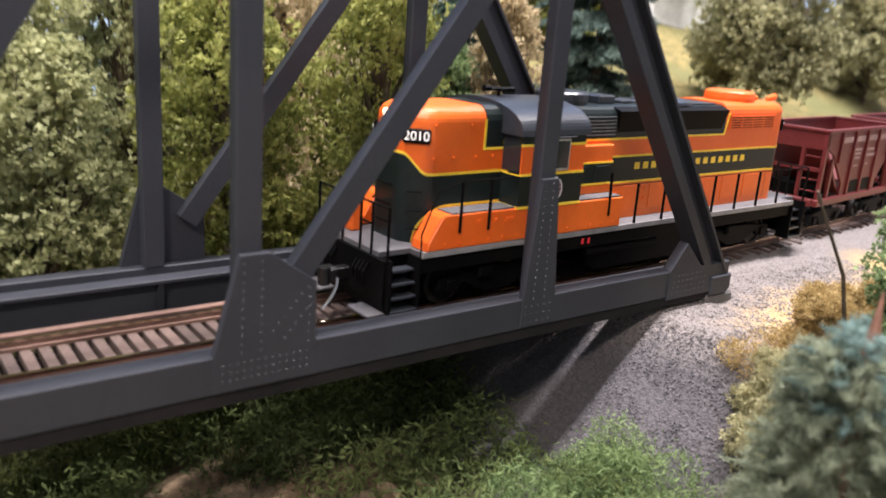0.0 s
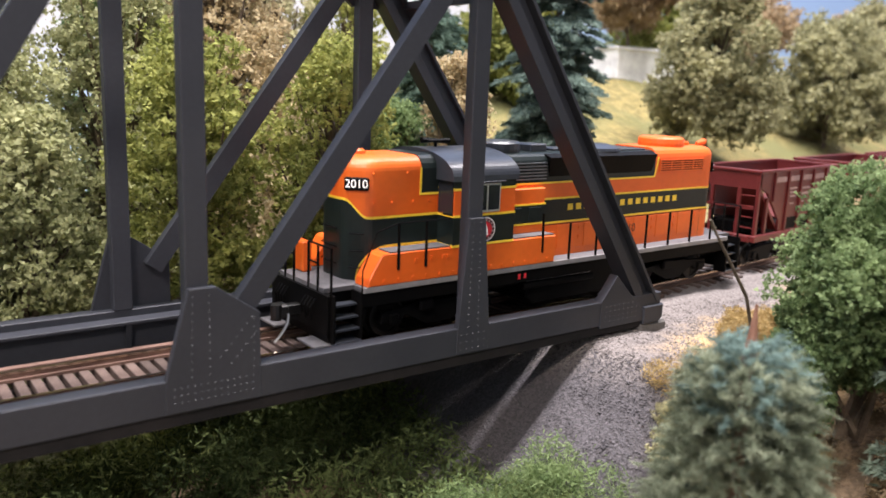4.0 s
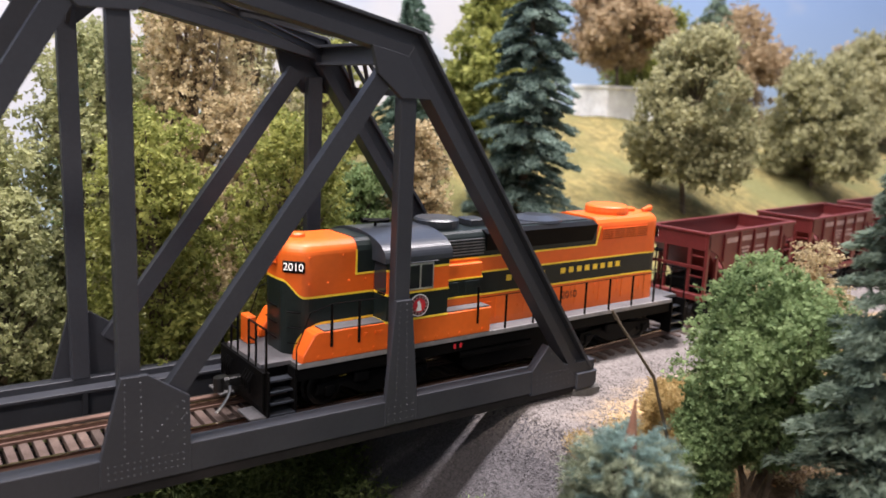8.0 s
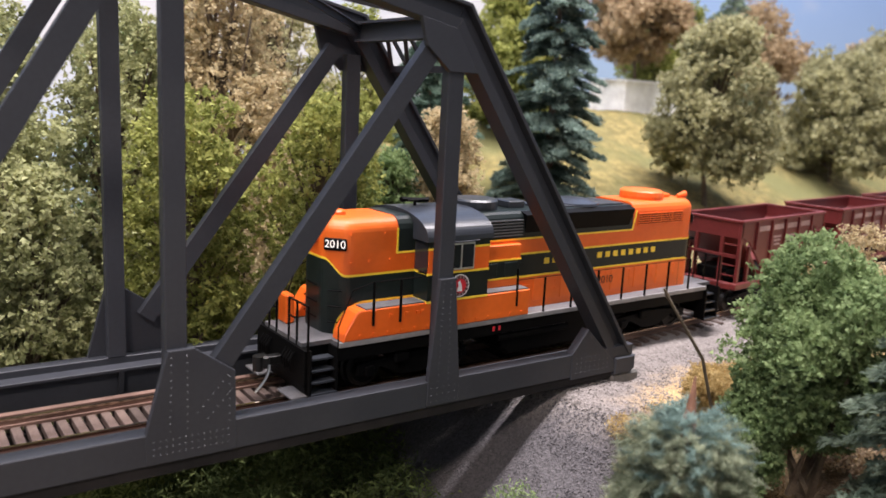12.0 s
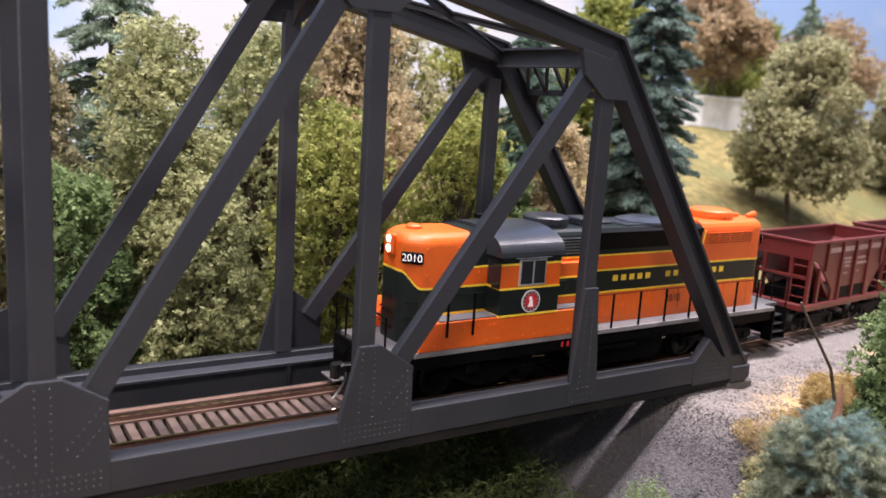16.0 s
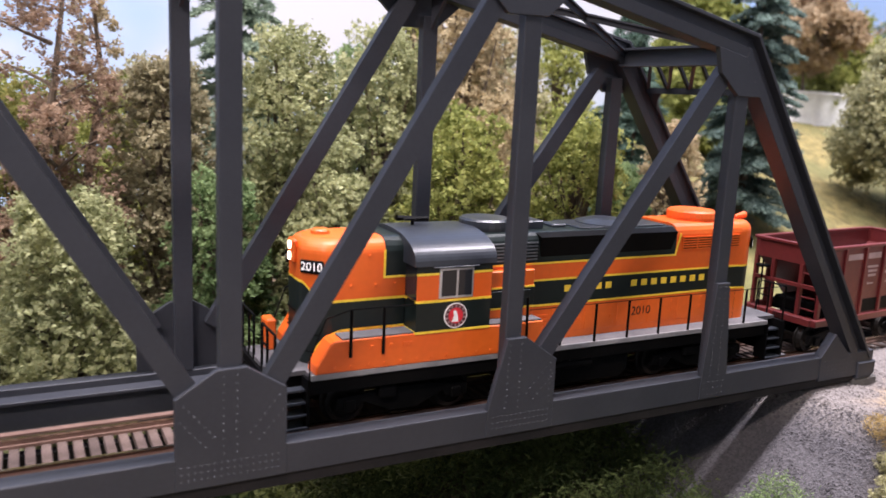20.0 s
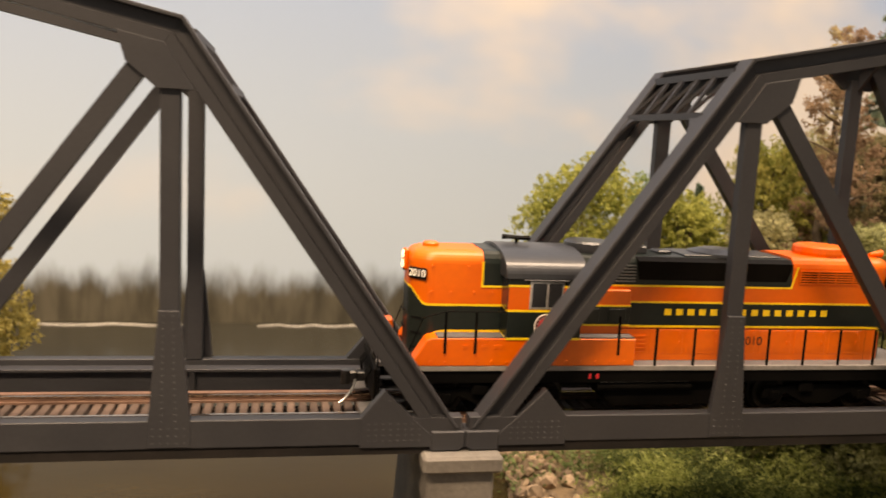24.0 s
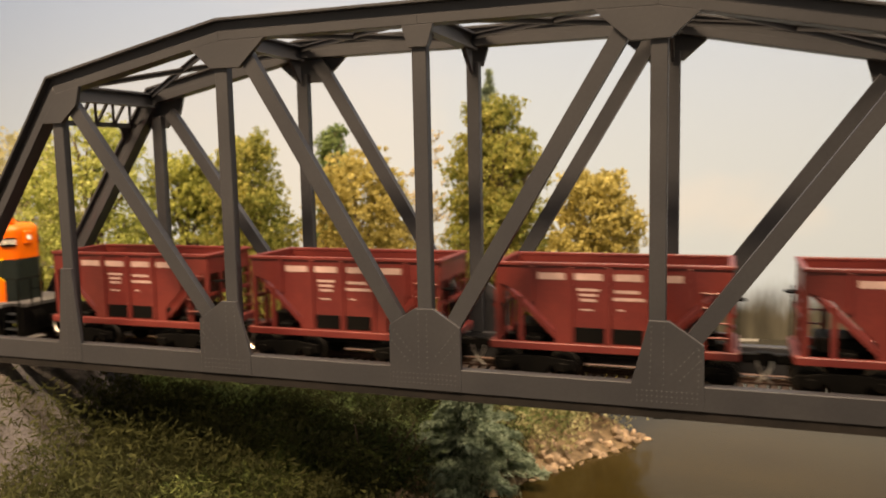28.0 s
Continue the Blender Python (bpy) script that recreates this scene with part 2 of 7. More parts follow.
    (18.3, (-0.24090, -0.17240, 0.07620), (0.8019, 1.4936, -0.2942), 3.93),
    (18.4, (-0.24260, -0.17090, 0.07660), (0.7972, 1.4975, -0.2914), 3.83),
    (18.5, (-0.24224, -0.17080, 0.07850), (0.7775, 1.5085, -0.2956), 3.38),
    (18.6, (-0.24570, -0.17030, 0.07830), (0.7843, 1.5045, -0.2881), 3.64),
    (18.7, (-0.24680, -0.17040, 0.07940), (0.7757, 1.5087, -0.2880), 3.59),
    (18.8, (-0.24790, -0.17050, 0.08040), (0.7663, 1.5133, -0.2886), 3.56),
    (18.9, (-0.24880, -0.17060, 0.08120), (0.7570, 1.5178, -0.2900), 3.55),
    (19, (-0.24865, -0.16879, 0.08010), (0.7524, 1.5240, -0.2840), 3.20),
    (19.1, (-0.25110, -0.17060, 0.08140), (0.7417, 1.5246, -0.2938), 3.55),
    (19.2, (-0.25240, -0.17060, 0.08130), (0.7356, 1.5270, -0.2953), 3.55),
    (19.3, (-0.25370, -0.17050, 0.08110), (0.7297, 1.5296, -0.2965), 3.53),
    (19.4, (-0.25500, -0.17050, 0.08080), (0.7231, 1.5326, -0.2972), 3.48),
    (19.5, (-0.25439, -0.17036, 0.07987), (0.7087, 1.5428, -0.2909), 2.91),
    (19.6, (-0.25720, -0.17060, 0.08020), (0.7046, 1.5421, -0.2962), 3.28),
    (19.7, (-0.25830, -0.17100, 0.08000), (0.6933, 1.5482, -0.2928), 3.13),
    (19.8, (-0.25960, -0.17140, 0.07960), (0.6821, 1.5543, -0.2880), 2.99),
    (19.9, (-0.26130, -0.17180, 0.07930), (0.6727, 1.5595, -0.2817), 2.88),
    (20, (-0.26229, -0.17081, 0.08097), (0.6637, 1.5623, -0.2916), 2.80),
    (20.1, (-0.26670, -0.17160, 0.07820), (0.6627, 1.5652, -0.2676), 2.80),
    (20.2, (-0.27050, -0.17080, 0.07770), (0.6587, 1.5675, -0.2611), 2.77),
    (20.3, (-0.27480, -0.16990, 0.07710), (0.6546, 1.5695, -0.2557), 2.74),
    (20.4, (-0.27940, -0.16910, 0.07670), (0.6500, 1.5711, -0.2515), 2.71),
    (20.5, (-0.28020, -0.16882, 0.08062), (0.6224, 1.5803, -0.2741), 2.41),
    (20.6, (-0.28900, -0.16880, 0.07660), (0.6382, 1.5736, -0.2464), 2.71),
    (20.7, (-0.29380, -0.16880, 0.07660), (0.6306, 1.5754, -0.2450), 2.71),
    (20.8, (-0.29860, -0.16890, 0.07660), (0.6216, 1.5776, -0.2444), 2.72),
    (20.9, (-0.30340, -0.16900, 0.07670), (0.6112, 1.5804, -0.2441), 2.72),
    (21, (-0.30820, -0.16910, 0.07670), (0.5998, 1.5837, -0.2445), 2.72),
    (21.1, (-0.31300, -0.16940, 0.07680), (0.5870, 1.5874, -0.2452), 2.72),
    (21.2, (-0.31780, -0.16970, 0.07700), (0.5730, 1.5915, -0.2462), 2.72),
    (21.3, (-0.32270, -0.17020, 0.07710), (0.5577, 1.5960, -0.2475), 2.72),
    (21.4, (-0.32750, -0.17080, 0.07740), (0.5413, 1.6008, -0.2490), 2.72),
    (21.5, (-0.33230, -0.17150, 0.07770), (0.5237, 1.6060, -0.2505), 2.72),
    (21.6, (-0.33720, -0.17240, 0.07800), (0.5048, 1.6114, -0.2522), 2.72),
    (21.7, (-0.34200, -0.17350, 0.07840), (0.4846, 1.6171, -0.2540), 2.71),
    (21.8, (-0.34690, -0.17480, 0.07890), (0.4633, 1.6229, -0.2555), 2.71),
    (21.9, (-0.35180, -0.17630, 0.07950), (0.4406, 1.6289, -0.2569), 2.70),
    (22, (-0.35670, -0.17800, 0.08010), (0.4167, 1.6351, -0.2581), 2.69),
    (22.1, (-0.36170, -0.18000, 0.08090), (0.3913, 1.6414, -0.2591), 2.69),
    (22.2, (-0.36660, -0.18220, 0.08180), (0.3650, 1.6476, -0.2596), 2.68),
    (22.3, (-0.37160, -0.18480, 0.08270), (0.3372, 1.6538, -0.2597), 2.66),
    (22.4, (-0.37670, -0.18760, 0.08380), (0.3081, 1.6599, -0.2594), 2.65),
    (22.5, (-0.37883, -0.19240, 0.08732), (0.2534, 1.6703, -0.2740), 2.46),
    (22.6, (-0.38690, -0.19650, 0.08690), (0.2463, 1.6693, -0.2563), 2.62),
    (22.7, (-0.39260, -0.20550, 0.08970), (0.2148, 1.6691, -0.2525), 2.61),
    (22.8, (-0.39940, -0.21520, 0.09260), (0.1850, 1.6671, -0.2472), 2.59),
    (22.9, (-0.40790, -0.22290, 0.09490), (0.1581, 1.6658, -0.2407), 2.57),
    (23, (-0.41868, -0.22450, 0.09513), (0.1414, 1.6677, -0.2300), 2.36),
    (23.1, (-0.43130, -0.22500, 0.09560), (0.1189, 1.6717, -0.2204), 2.48),
    (23.2, (-0.44450, -0.22280, 0.09500), (0.1025, 1.6777, -0.2032), 2.44),
    (23.3, (-0.45550, -0.22090, 0.09370), (0.0793, 1.6851, -0.1913), 2.47),
    (23.4, (-0.46290, -0.22010, 0.09150), (0.0367, 1.6961, -0.1889), 2.51),
    (23.5, (-0.46577, -0.21894, 0.09326), (-0.0299, 1.7068, -0.2251), 2.51),
    (23.6, (-0.47410, -0.21760, 0.08620), (-0.0547, 1.7171, -0.1982), 2.61),
    (23.7, (-0.48010, -0.21510, 0.08370), (-0.0817, 1.7236, -0.2039), 2.74),
    (23.8, (-0.48620, -0.21250, 0.08160), (-0.1002, 1.7283, -0.2088), 2.87),
    (23.9, (-0.49220, -0.21040, 0.07990), (-0.1148, 1.7318, -0.2125), 2.97),
    (24, (-0.49874, -0.21007, 0.07686), (-0.1218, 1.7345, -0.2001), 2.98),
    (24.1, (-0.50230, -0.21220, 0.07860), (-0.1507, 1.7374, -0.1962), 2.86),
    (24.2, (-0.50620, -0.21530, 0.07870), (-0.1802, 1.7397, -0.1887), 2.81),
    (24.3, (-0.50950, -0.21770, 0.07890), (-0.2175, 1.7430, -0.1865), 2.83),
    (24.4, (-0.51270, -0.21960, 0.07900), (-0.2617, 1.7468, -0.1858), 2.88),
    (24.5, (-0.51955, -0.22146, 0.07349), (-0.2875, 1.7531, -0.1435), 2.78),
    (24.6, (-0.52020, -0.22310, 0.07870), (-0.3664, 1.7550, -0.1731), 2.91),
    (24.7, (-0.52460, -0.22510, 0.07790), (-0.4250, 1.7585, -0.1577), 2.86),
    (24.8, (-0.52890, -0.22720, 0.07690), (-0.4871, 1.7607, -0.1387), 2.80),
    (24.9, (-0.53300, -0.22950, 0.07610), (-0.5520, 1.7609, -0.1187), 2.71),
    (25, (-0.53938, -0.23213, 0.07537), (-0.6005, 1.7592, -0.1001), 2.70),
    (25.1, (-0.53890, -0.23440, 0.07590), (-0.6873, 1.7535, -0.0859), 2.49),
    (25.2, (-0.54080, -0.23680, 0.07640), (-0.7542, 1.7460, -0.0748), 2.35),
    (25.3, (-0.54210, -0.23900, 0.07700), (-0.8163, 1.7369, -0.0672), 2.15),
    (25.4, (-0.54340, -0.24070, 0.07750), (-0.8712, 1.7273, -0.0625), 1.92),
    (25.5, (-0.55251, -0.24133, 0.08255), (-0.8642, 1.7263, -0.0940), 1.71),
    (25.6, (-0.54630, -0.24230, 0.07740), (-0.9485, 1.7119, -0.0618), 1.27),
    (25.7, (-0.54830, -0.24250, 0.07650), (-0.9721, 1.7069, -0.0659), 0.90),
    (25.8, (-0.55050, -0.24260, 0.07530), (-0.9899, 1.7030, -0.0719), 0.55),
    (25.9, (-0.55280, -0.24270, 0.07410), (-1.0050, 1.6995, -0.0793), 0.25),
    (26, (-0.55397, -0.24023, 0.08072), (-1.0312, 1.6893, -0.1408), -0.14),
    (26.1, (-0.55760, -0.24340, 0.07240), (-1.0386, 1.6906, -0.0954), -0.07),
    (26.2, (-0.55980, -0.24390, 0.07180), (-1.0582, 1.6849, -0.1050), -0.19),
    (26.3, (-0.56160, -0.24440, 0.07120), (-1.0772, 1.6789, -0.1164), -0.41),
    (26.4, (-0.56310, -0.24480, 0.07060), (-1.0951, 1.6731, -0.1262), -0.68),
    (26.5, (-0.56462, -0.24469, 0.06974), (-1.1123, 1.6686, -0.1291), -0.79),
    (26.6, (-0.56580, -0.24530, 0.07010), (-1.1254, 1.6646, -0.1279), -1.00),
    (26.7, (-0.56710, -0.24550, 0.07000), (-1.1379, 1.6615, -0.1236), -1.01),
    (26.8, (-0.56840, -0.24570, 0.06990), (-1.1490, 1.6589, -0.1185), -0.95),
    (26.9, (-0.56970, -0.24580, 0.06990), (-1.1593, 1.6565, -0.1139), -0.87),
    (27, (-0.57199, -0.24606, 0.06883), (-1.1648, 1.6561, -0.1057), -0.71),
    (27.1, (-0.57230, -0.24620, 0.06990), (-1.1783, 1.6512, -0.1105), -0.72),
    (27.2, (-0.57370, -0.24640, 0.07000), (-1.1873, 1.6486, -0.1100), -0.67),
    (27.3, (-0.57500, -0.24660, 0.07020), (-1.1958, 1.6460, -0.1102), -0.64),
    (27.4, (-0.57630, -0.24670, 0.07030), (-1.2039, 1.6436, -0.1111), -0.63),
    (27.5, (-0.57712, -0.24536, 0.07536), (-1.2126, 1.6378, -0.1480), -1.35),
    (27.6, (-0.57880, -0.24670, 0.07020), (-1.2182, 1.6391, -0.1164), -0.67),
    (27.7, (-0.58000, -0.24640, 0.07000), (-1.2244, 1.6371, -0.1228), -0.73),
    (27.8, (-0.58110, -0.24590, 0.06970), (-1.2299, 1.6352, -0.1313), -0.81),
    (27.9, (-0.58220, -0.24530, 0.06920), (-1.2350, 1.6334, -0.1414), -0.90),
    (28, (-0.58175, -0.24305, 0.06776), (-1.2517, 1.6288, -0.1494), -1.20),
]
walk(cam, [(t, look(eye, target, roll)) for t, eye, target, roll in PATH], exposures=[
    (0.0, 0.5, 6230, 20), (3.5, 0.5, 6230, 20), (6.0, 0.3, 6290, 21), (12.0, 0.28, 6290, 21), (15.0, 0.31, 6260, 24), (20.5, 0.35, 6010, 25), (22.5, 0.08, 6300, 23), (23.0, -0.03, 6650, 22),
    (23.4, -0.14, 7900, 22), (23.8, -0.18, 9600, 22), (24.5, -0.25, 10500, 21), (25.5, -0.28, 10450, 21), (26.8, -0.15, 10450, 20), (28.0, -0.08, 10450, 20),
])

# ---------------------------------------------------------------- light
world = bpy.data.worlds.new("room_light")
scene.world = world
world.use_nodes = True
world.node_tree.nodes["Background"].inputs[0].default_value = (0.86, 0.94, 1.0, 1)
world.node_tree.nodes["Background"].inputs[1].default_value = 0.4


def strip_lamp(x, y, z, length, width, watts, colour, forward=0.03, spread=180):
    data = bpy.data.lights.new("strip_lamp", "AREA")
    data.shape, data.size, data.size_y = "RECTANGLE", length, width
    data.energy, data.color = watts, colour
    ob = new("strip_lamp", data)
    data.spread = math.radians(spread)
    ob.matrix_world = look((x, y, z), (x, y + forward, 0.0))
    return ob


# bare strip over the first span; narrow warm lamp added to brighten the second
strip_lamp(0.0, -0.02, 1.15, 1.6, 0.10, 45.0, (1.0, 0.96, 0.9))
strip_lamp(-1.0, -0.55, 0.8, 0.9, 0.10, 9.3, (1.0, 0.88, 0.72), 0.6, 96)

# ---------------------------------------------------------------- helpers
S = 0.001  # the layout is an HO model: all sizes below are millimetres


def v3(p):
    return Vector((p[0] * S, p[1] * S, p[2] * S))


def thing(name, x=0, y=0, z=0, label="", category="", group="", kind=""):
    ob = new(name)
    ob.empty_display_size = 0.01
    ob.location = v3((x, y, z))
    return tagged(ob, label, category, group, kind)


def part(name, bm, material, parent, label="", kind="", smooth=False):
    """One mesh object from a bmesh given in millimetres of its thing's space."""
    if not isinstance(bm, bpy.types.Mesh):
        me = bpy.data.meshes.new(name)
        for v in bm.verts:
            v.co *= S
        if smooth:
            for f in bm.faces:
                f.smooth = True
        bm.to_mesh(me)
        bm.free()
        me.materials.append(material)
    else:
        me = bm
    ob = new(name, me)
    ob.parent = parent
    return tagged(ob, label, "", "", kind)


def box(bm, x0, y0, z0, x1, y1, z1, bevel=0.0):
    vs = [bm.verts.new((x, y, z)) for x in (x0, x1) for y in (y0, y1) for z in (z0, z1)]
    fs = [bm.faces.new([vs[i] for i in q]) for q in ((0, 1, 3, 2), (4, 6, 7, 5), (0, 4, 5, 1), (2, 3, 7, 6), (0, 2, 6, 4), (1, 5, 7, 3))]
    if bevel:
        es = list({e for f in fs for e in f.edges})
        bmesh.ops.bevel(bm, geom=es, offset=bevel, segments=1, affect="EDGES", clamp_overlap=True)
    return bm


def boxb(x0, y0, z0, x1, y1, z1, bevel=0.0):
    return box(bmesh.new(), x0, y0, z0, x1, y1, z1, bevel)


def prism(bm, pts, y0, y1, bevel=0.0):
    """A polygon in the xz plane, pushed from y0 to y1."""
    a = [bm.verts.new((x, y0, z)) for x, z in pts]
    b = [bm.verts.new((x, y1, z)) for x, z in pts]
    n = len(pts)
    fs = [bm.faces.new(a), bm.faces.new(b[::-1])] + [bm.faces.new((a[i], b[i], b[(i + 1) % n], a[(i + 1) % n])) for i in range(n)]
    bmesh.ops.recalc_face_normals(bm, faces=fs)
    if bevel:
        es = list({e for f in fs[:2] for e in f.edges})
        bmesh.ops.bevel(bm, geom=es, offset=bevel, segments=1, affect="EDGES", clamp_overlap=True)
    return bm


def prismb(pts, y0, y1, bevel=0.0):
    return prism(bmesh.new(), pts, y0, y1, bevel)


def rod(bm, p, q, r, n=8, r2=None):
    """A round bar from p to q."""
    p, q = Vector(p), Vector(q)
    d = (q - p).normalized()
    s = d.orthogonal().normalized()
    t = d.cross(s)
    r2 = r if r2 is None else r2
    a = [bm.verts.new(p + (s * math.cos(k * 2 * math.pi / n) + t * math.sin(k * 2 * math.pi / n)) * r) for k in range(n)]
    b = [bm.verts.new(q + (s * math.cos(k * 2 * math.pi / n) + t * math.sin(k * 2 * math.pi / n)) * r2) for k in range(n)]
    bm.faces.new(a[::-1])
    bm.faces.new(b)
    for k in range(n):
        bm.faces.new((a[k], a[(k + 1) % n], b[(k + 1) % n], b[k]))
    return bm


def bar(bm, p, q, w, d, up=(0, 1, 0)):
    """A square bar from p to q, w wide across, d deep along up."""
    p, q = Vector(p), Vector(q)
    a = (q - p).normalized()
    u = Vector(up)
    u = (u - a * u.dot(a)).normalized()
    s = a.cross(u)
    vs = [bm.verts.new(c + s * i * w / 2 + u * j * d / 2) for c in (p, q) for i, j in ((-1, -1), (1, -1), (1, 1), (-1, 1))]
    for f in ((3, 2, 1, 0), (4, 5, 6, 7), (0, 1, 5, 4), (1, 2, 6, 5), (2, 3, 7, 6), (3, 0, 4, 7)):
        bm.faces.new([vs[i] for i in f])
    return bm


def lathe(bm, prof, centre, n=16, axis="z"):
    """A turned body: (radius, height) pairs about the z axis, or about y."""
    rings = []
    for r, h in prof:
        ring = []
        for k in range(n):
            a = k * 2 * math.pi / n
            c, s = math.cos(a) * r, math.sin(a) * r
            p = (c, s, h) if axis == "z" else (c, h, s)
            ring.append(bm.verts.new(Vector(centre) + Vector(p)))
        rings.append(ring)
    fs = [bm.faces.new(rings[0]), bm.faces.new(rings[-1])]
    for a, b in zip(rings, rings[1:]):
        for k in range(n):
            fs.append(bm.faces.new((a[k], a[(k + 1) % n], b[(k + 1) % n], b[k])))
    bmesh.ops.recalc_face_normals(bm, faces=fs)
    return bm


# ---------------------------------------------------------------- materials
def material(name, colour, rough=0.6, metal=0.0, second=None, scale=60.0, fine=600.0, bump=0.0, spread=0.12, per="", coat=0.0, gloss=0.5):
    """A surface with variation at two scales; sizes are waves per metre of the model."""
    m = bpy.data.materials.new(name)
    m.use_nodes = True
    nt = m.node_tree
    b = nt.nodes["Principled BSDF"]
    b.inputs["Roughness"].default_value, b.inputs["Metallic"].default_value = rough, metal
    b.inputs["Coat Weight"].default_value, b.inputs["Specular IOR Level"].default_value = coat, gloss
    tc = nt.nodes.new("ShaderNodeTexCoord")
    n1, n2 = nt.nodes.new("ShaderNodeTexNoise"), nt.nodes.new("ShaderNodeTexNoise")
    n1.inputs["Scale"].default_value, n2.inputs["Scale"].default_value = scale, fine
    n1.inputs["Detail"].default_value = n2.inputs["Detail"].default_value = 4
    for n in (n1, n2):
        nt.links.new(tc.outputs["Object"], n.inputs["Vector"])
    second = second or tuple(min(1, c * 1.35 + 0.004) for c in colour)
    ramp = nt.nodes.new("ShaderNodeMapRange")
    ramp.inputs[1].default_value, ramp.inputs[2].default_value = 0.38, 0.64
    nt.links.new(n1.outputs[0], ramp.inputs[0])
    mix = nt.nodes.new("ShaderNodeMix")
    mix.data_type = "RGBA"
    mix.inputs[6].default_value, mix.inputs[7].default_value = (*colour, 1), (*second, 1)
    nt.links.new(ramp.outputs[0], mix.inputs[0])
    hsv = nt.nodes.new("ShaderNodeHueSaturation")
    nt.links.new(mix.outputs[2], hsv.inputs["Color"])
    val = nt.nodes.new("ShaderNodeMapRange")
    val.inputs[1].default_value, val.inputs[2].default_value = 0.3, 0.7
    val.inputs[3].default_value, val.inputs[4].default_value = 1 - spread, 1 + spread
    nt.links.new(n2.outputs[0], val.inputs[0])
    last = val.outputs[0]
    if per:
        info = nt.nodes.new("ShaderNodeObjectInfo") if per == "object" else nt.nodes.new("ShaderNodeNewGeometry")
        rnd = nt.nodes.new("ShaderNodeMapRange")
        rnd.inputs[3].default_value, rnd.inputs[4].default_value = 0.62, 1.38
        nt.links.new(info.outputs["Random" if per == "object" else "Random Per Island"], rnd.inputs[0])
        mul = nt.nodes.new("ShaderNodeMath")
        mul.operation = "MULTIPLY"
        nt.links.new(last, mul.inputs[0])
        nt.links.new(rnd.outputs[0], mul.inputs[1])
        last = mul.outputs[0]
    nt.links.new(last, hsv.inputs["Value"])
    nt.links.new(hsv.outputs[0], b.inputs["Base Color"])
    if bump:
        bp = nt.nodes.new("ShaderNodeBump")
        bp.inputs["Strength"].default_value, bp.inputs["Distance"].default_value = bump, 0.0006
        nt.links.new(n2.outputs[0], bp.inputs["Height"])
        nt.links.new(bp.outputs[0], b.inputs["Normal"])
    return m


def leafy(name, dark, light, tip):
    """Ground foam and flock: every leaf has its own tone."""
    m = bpy.data.materials.new(name)
    m.use_nodes = True
    nt = m.node_tree
    b = nt.nodes["Principled BSDF"]
    b.inputs["Roughness"].default_value = 0.85
    b.inputs["Specular IOR Level"].default_value = 0.2
    geo = nt.nodes.new("ShaderNodeNewGeometry")
    ramp = nt.nodes.new("ShaderNodeValToRGB")
    ramp.color_ramp.elements[0].color, ramp.color_ramp.elements[1].color = (*dark, 1), (*tip, 1)
    ramp.color_ramp.elements.new(0.55).color = (*light, 1)
    tc = nt.nodes.new("ShaderNodeTexCoord")
    n = nt.nodes.new("ShaderNodeTexNoise")
    n.inputs["Scale"].default_value = 45
    nt.links.new(tc.outputs["Object"], n.inputs["Vector"])
    mix = nt.nodes.new("ShaderNodeMath")
    mix.operation = "MULTIPLY_ADD"
    mix.inputs[1].default_value = 0.3
    sub = nt.nodes.new("ShaderNodeMapRange")
    sub.inputs[1].default_value, sub.inputs[2].default_value, sub.inputs[3].default_value, sub.inputs[4].default_value = 0.3, 0.7, 0.21, 0.7
    nt.links.new(n.outputs[0], sub.inputs[0])
    nt.links.new(geo.outputs["Random Per Island"], mix.inputs[0])
    n2 = nt.nodes.new("ShaderNodeTexNoise")
    n2.inputs["Scale"].default_value = 330
    n2.inputs["Detail"].default_value = 1
    fine = nt.nodes.new("ShaderNodeMapRange")
    fine.inputs[1].default_value, fine.inputs[2].default_value, fine.inputs[3].default_value, fine.inputs[4].default_value = 0.36, 0.64, -0.1, 0.33
    both = nt.nodes.new("ShaderNodeMath")
    nt.links.new(tc.outputs["Object"], n2.inputs["Vector"])
    nt.links.new(n2.outputs[0], fine.inputs[0])
    nt.links.new(sub.outputs[0], both.inputs[0])
    nt.links.new(fine.outputs[0], both.inputs[1])
    nt.links.new(both.outputs[0], mix.inputs[2])
    nt.links.new(mix.outputs[0], ramp.inputs[0])
    nt.links.new(ramp.outputs[0], b.inputs["Base Color"])
    tr = nt.nodes.new("ShaderNodeBsdfTranslucent")
    nt.links.new(ramp.outputs[0], tr.inputs["Color"])
    ms = nt.nodes.new("ShaderNodeMixShader")
    ms.inputs[0].default_value = 0.5
    nt.links.new(b.outputs[0], ms.inputs[1])
    nt.links.new(tr.outputs[0], ms.inputs[2])
    nt.links.new(ms.outputs[0], nt.nodes["Material Output"].inputs["Surface"])
    return m


GREY_PAINT = material("bridge_grey_paint", (0.029, 0.0315, 0.039), 0.5, 0, (0.036, 0.0385, 0.046), 35, 900, 0.025, 0.06, gloss=0.35)
# Bridge grey lightened, as rivet heads catch the light.
RIVET_LIT = material("lit_rivet_grey", (0.037, 0.039, 0.046), 0.45, 0, (0.045, 0.047, 0.054), 80, 900)
RAIL_TOP = material("polished_rail", (0.62, 0.5, 0.4), 0.22, 1.0, (0.5, 0.38, 0.28), 40, 900)
RAIL_WEB = material("rusty_rail_web", (0.12, 0.068, 0.05), 0.7, 0, (0.17, 0.1, 0.075), 90, 900, 0.1)
